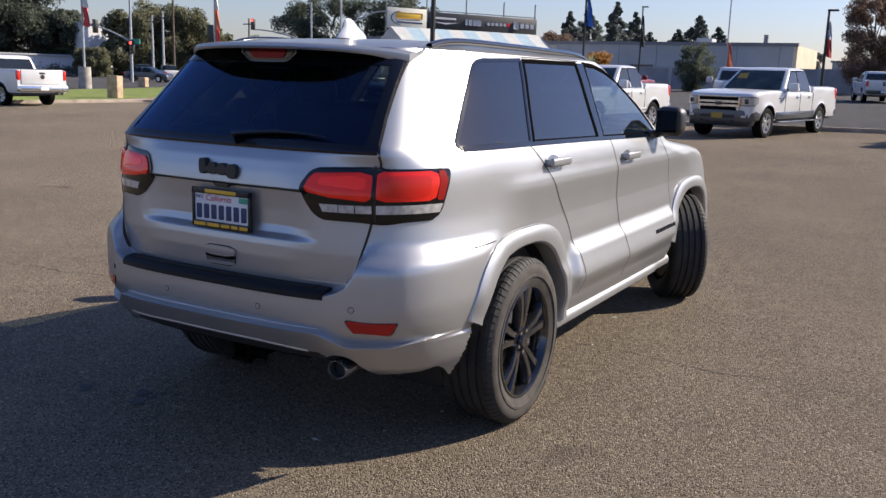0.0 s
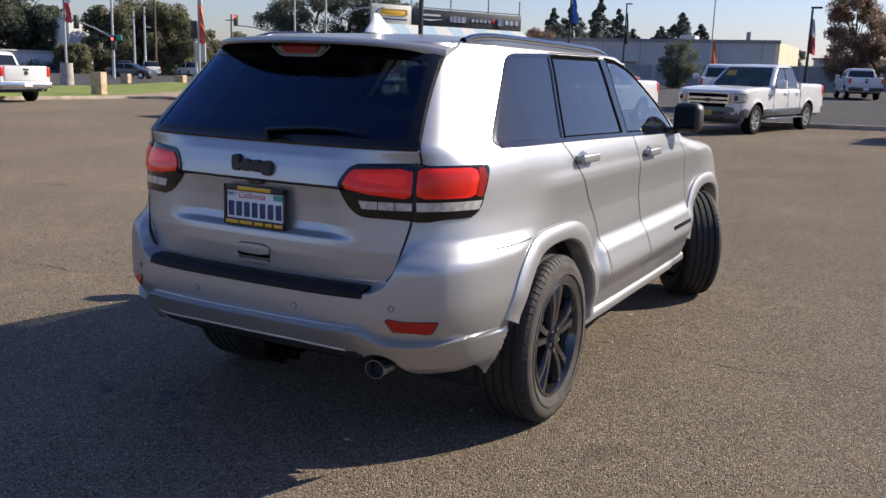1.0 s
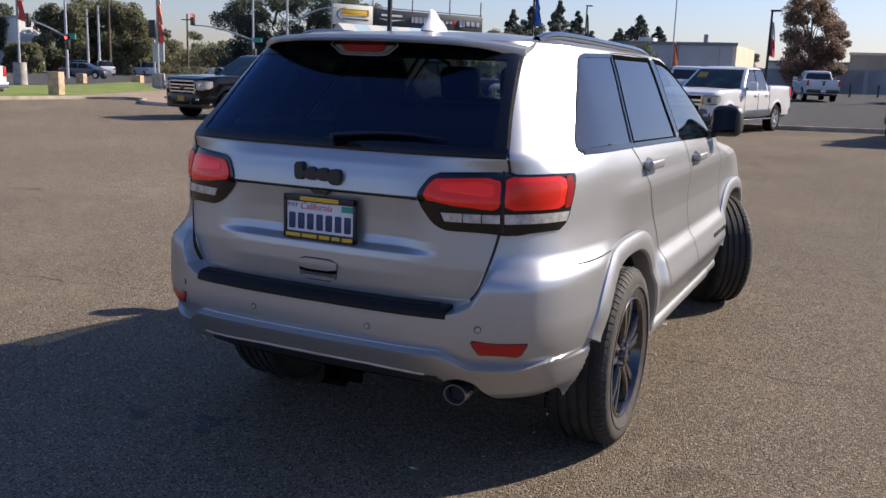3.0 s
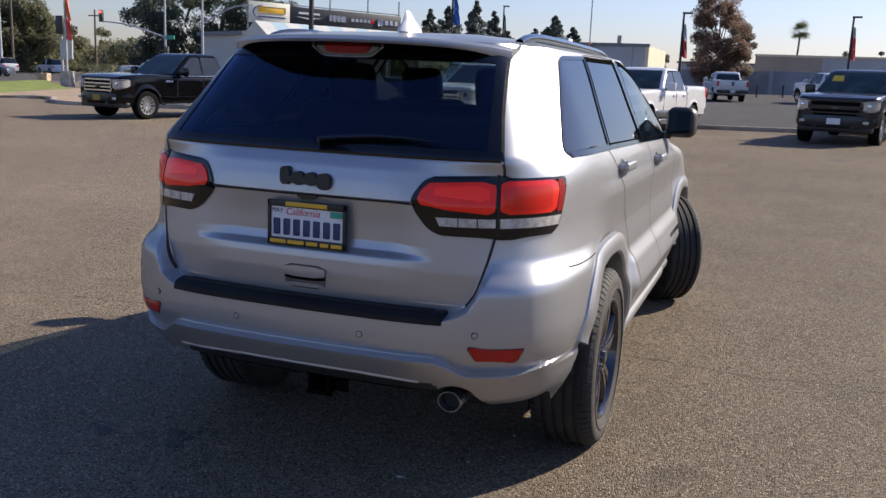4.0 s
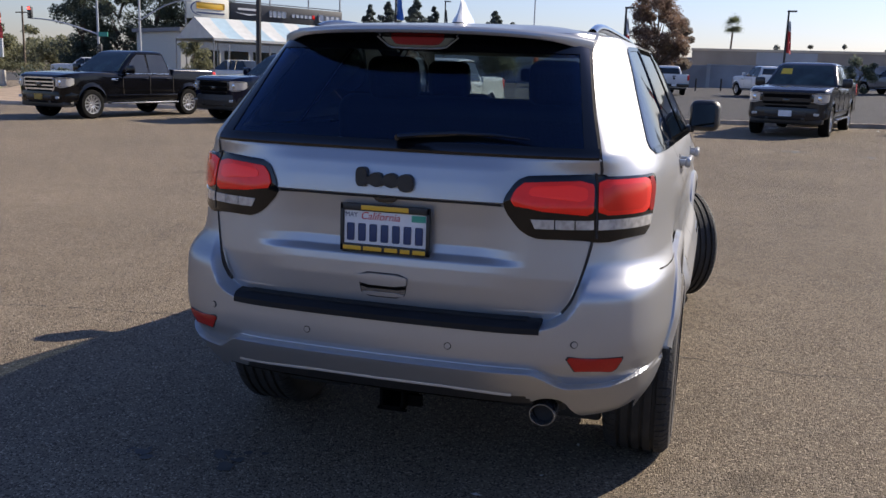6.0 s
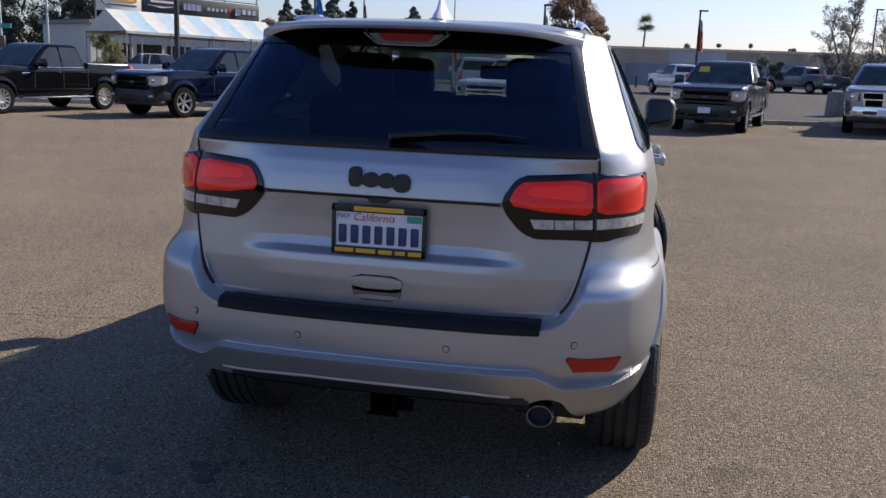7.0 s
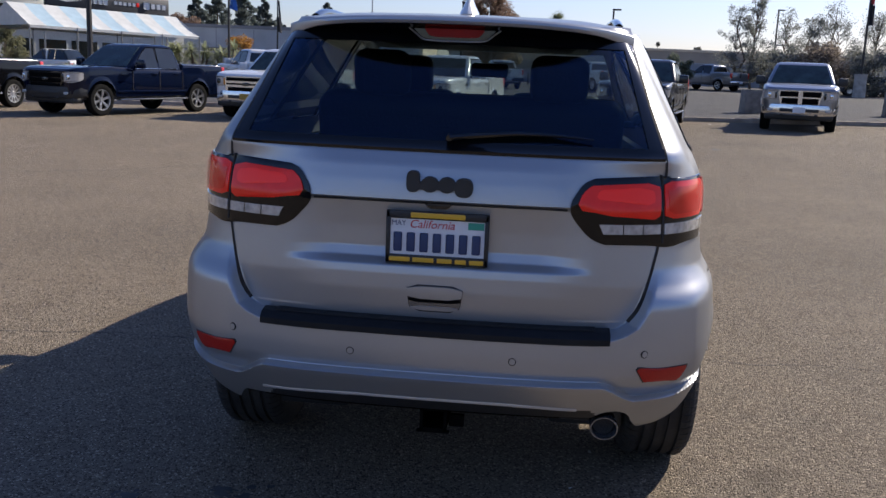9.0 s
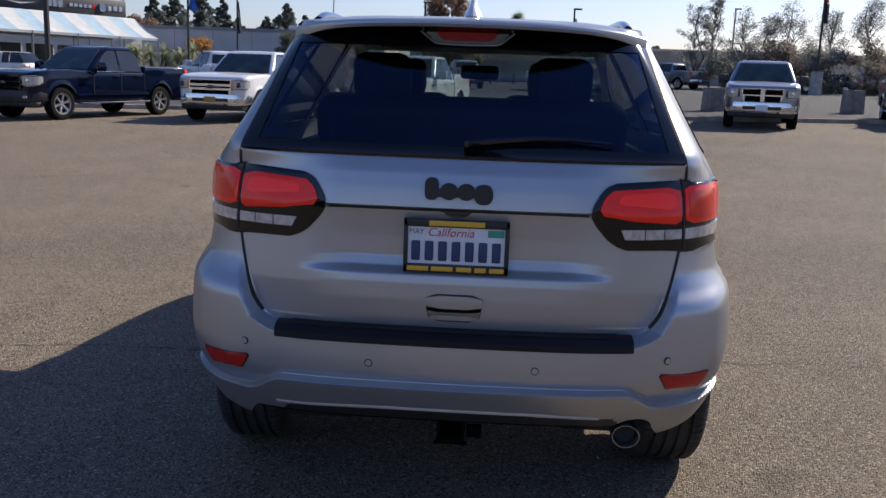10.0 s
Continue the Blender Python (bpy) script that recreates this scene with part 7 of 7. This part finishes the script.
# ---- cracks, specks and litter on the asphalt ----
crack_line([(.72, 1.33), (1.17, 1.36), (1.51, 1.31), (1.96, 1.34), (2.43, 1.27), (3.2, 1.30), (4.3, 1.18), (5.4, 1.22)], .012, 1)
crack_line([(-1.1, 1.05), (-2.0, 1.0), (-2.84, .89), (-3.3, .76), (-3.9, .69), (-5.0, .62), (-6.3, .45)], .015, 2)
crack_line([(-6.6, 7.6), (-5.6, 8.3), (-4.9, 9.4)], .03, 3)
PAPER = mat("pale_litter", (0.62, 0.62, 0.60), 0.7, noise_amt=0.1, noise_scale=40)


def scrap(where, size, seed):
    rng = np.random.default_rng(seed)
    bm = bmesh.new()
    vs = [bm.verts.new((size * rng.uniform(.5, 1) * math.cos(a), size * .55 * rng.uniform(.5, 1) * math.sin(a), .004 + size * .25 * rng.random())) for a in np.linspace(0, 2 * math.pi, 8, endpoint=False)]
    c = bm.verts.new((0, 0, .004 + size * .3))
    for i in range(8):
        bm.faces.new((vs[i], vs[(i + 1) % 8], c))
    r = bmesh.ops.solidify(bm, geom=bm.faces[:], thickness=.002)
    ob = part("paper_scrap", bm, PAPER, smooth=False)
    ob.matrix_world = pose(where[0], where[1], gz(*where), 0, 0, rng.uniform(0, 360))
    return tagged(ob, "small crumpled pale scrap on the asphalt", "litter", "scraps of litter")


for i, (p, sz) in enumerate((((.291, -.736), .026), ((.588, -.134), .018), ((.495, -.485), .012), ((.70, 2.05), .030), ((.62, 1.75), .026), ((.80, 1.35), .014), ((5.6, 24.4), .10))):
    scrap(p, sz, 300 + i)
STAIN = mat("oil_stain", (0.045, 0.040, 0.036), 0.7, noise_amt=0.4, noise_scale=12)


def stain(where, size, seed):
    rng = np.random.default_rng(seed)
    V, F = [], []
    for k in range(26):
        cx, cy = rng.normal(size=2) * size
        r = abs(rng.normal()) * size * .22 + size * .05
        b = len(V)
        n = 9
        for a in np.linspace(0, 2 * math.pi, n, endpoint=False):
            q = r * rng.uniform(.6, 1.2)
            x, y = where[0] + cx + q * math.cos(a), where[1] + cy * .6 + q * math.sin(a)
            V.append((x, y, gz(x, y) + .0025 + k * .00004))
        F.append(tuple(range(b, b + n)))
    return tagged(part("oil_stain", (V, F), STAIN, smooth=False), "spattered dark oil stain on the asphalt", "stain", "", "structure")


stain((-.72, -.75), .06, 1)
stain((-1.05, -.85), .045, 2)
stain((2.6, 16.4), .20, 3)
stain((4.1, 15.6), .14, 5)
stain((-.9, .05), .04, 4)


# ---- loose chips on the asphalt ----
def chips(label, n, material, seed, smallest, largest):
    rng = np.random.default_rng(seed)
    V, F = [], []
    while len(F) < n * 5:
        x, y = rng.uniform(-9, 9), -1.6 + 19 * rng.random() ** 1.4
        if abs(x) < 1.05 and -1.1 < y < 4.1:
            continue
        r = rng.uniform(smallest, largest)
        a0 = rng.uniform(0, 6.3)
        z = gz(x, y)
        b = len(V)
        for a in np.linspace(0, 2 * math.pi, 5, endpoint=False):
            k = r * rng.uniform(.5, 1.0)
            V.append((x + k * math.cos(a + a0), y + k * .7 * math.sin(a + a0), z + .001))
        V.append((x, y, z + r * .45))
        F += [(b + i, b + (i + 1) % 5, b + 5) for i in range(5)]
    return tagged(part("gravel", (V, F), material, smooth=False), label, "gravel", "", "stuff")


chips("scattered small dark chips of asphalt", 130, M["crack"], 401, .006, .020)
chips("scattered small pale stone chips", 60, PAPER, 402, .003, .008)
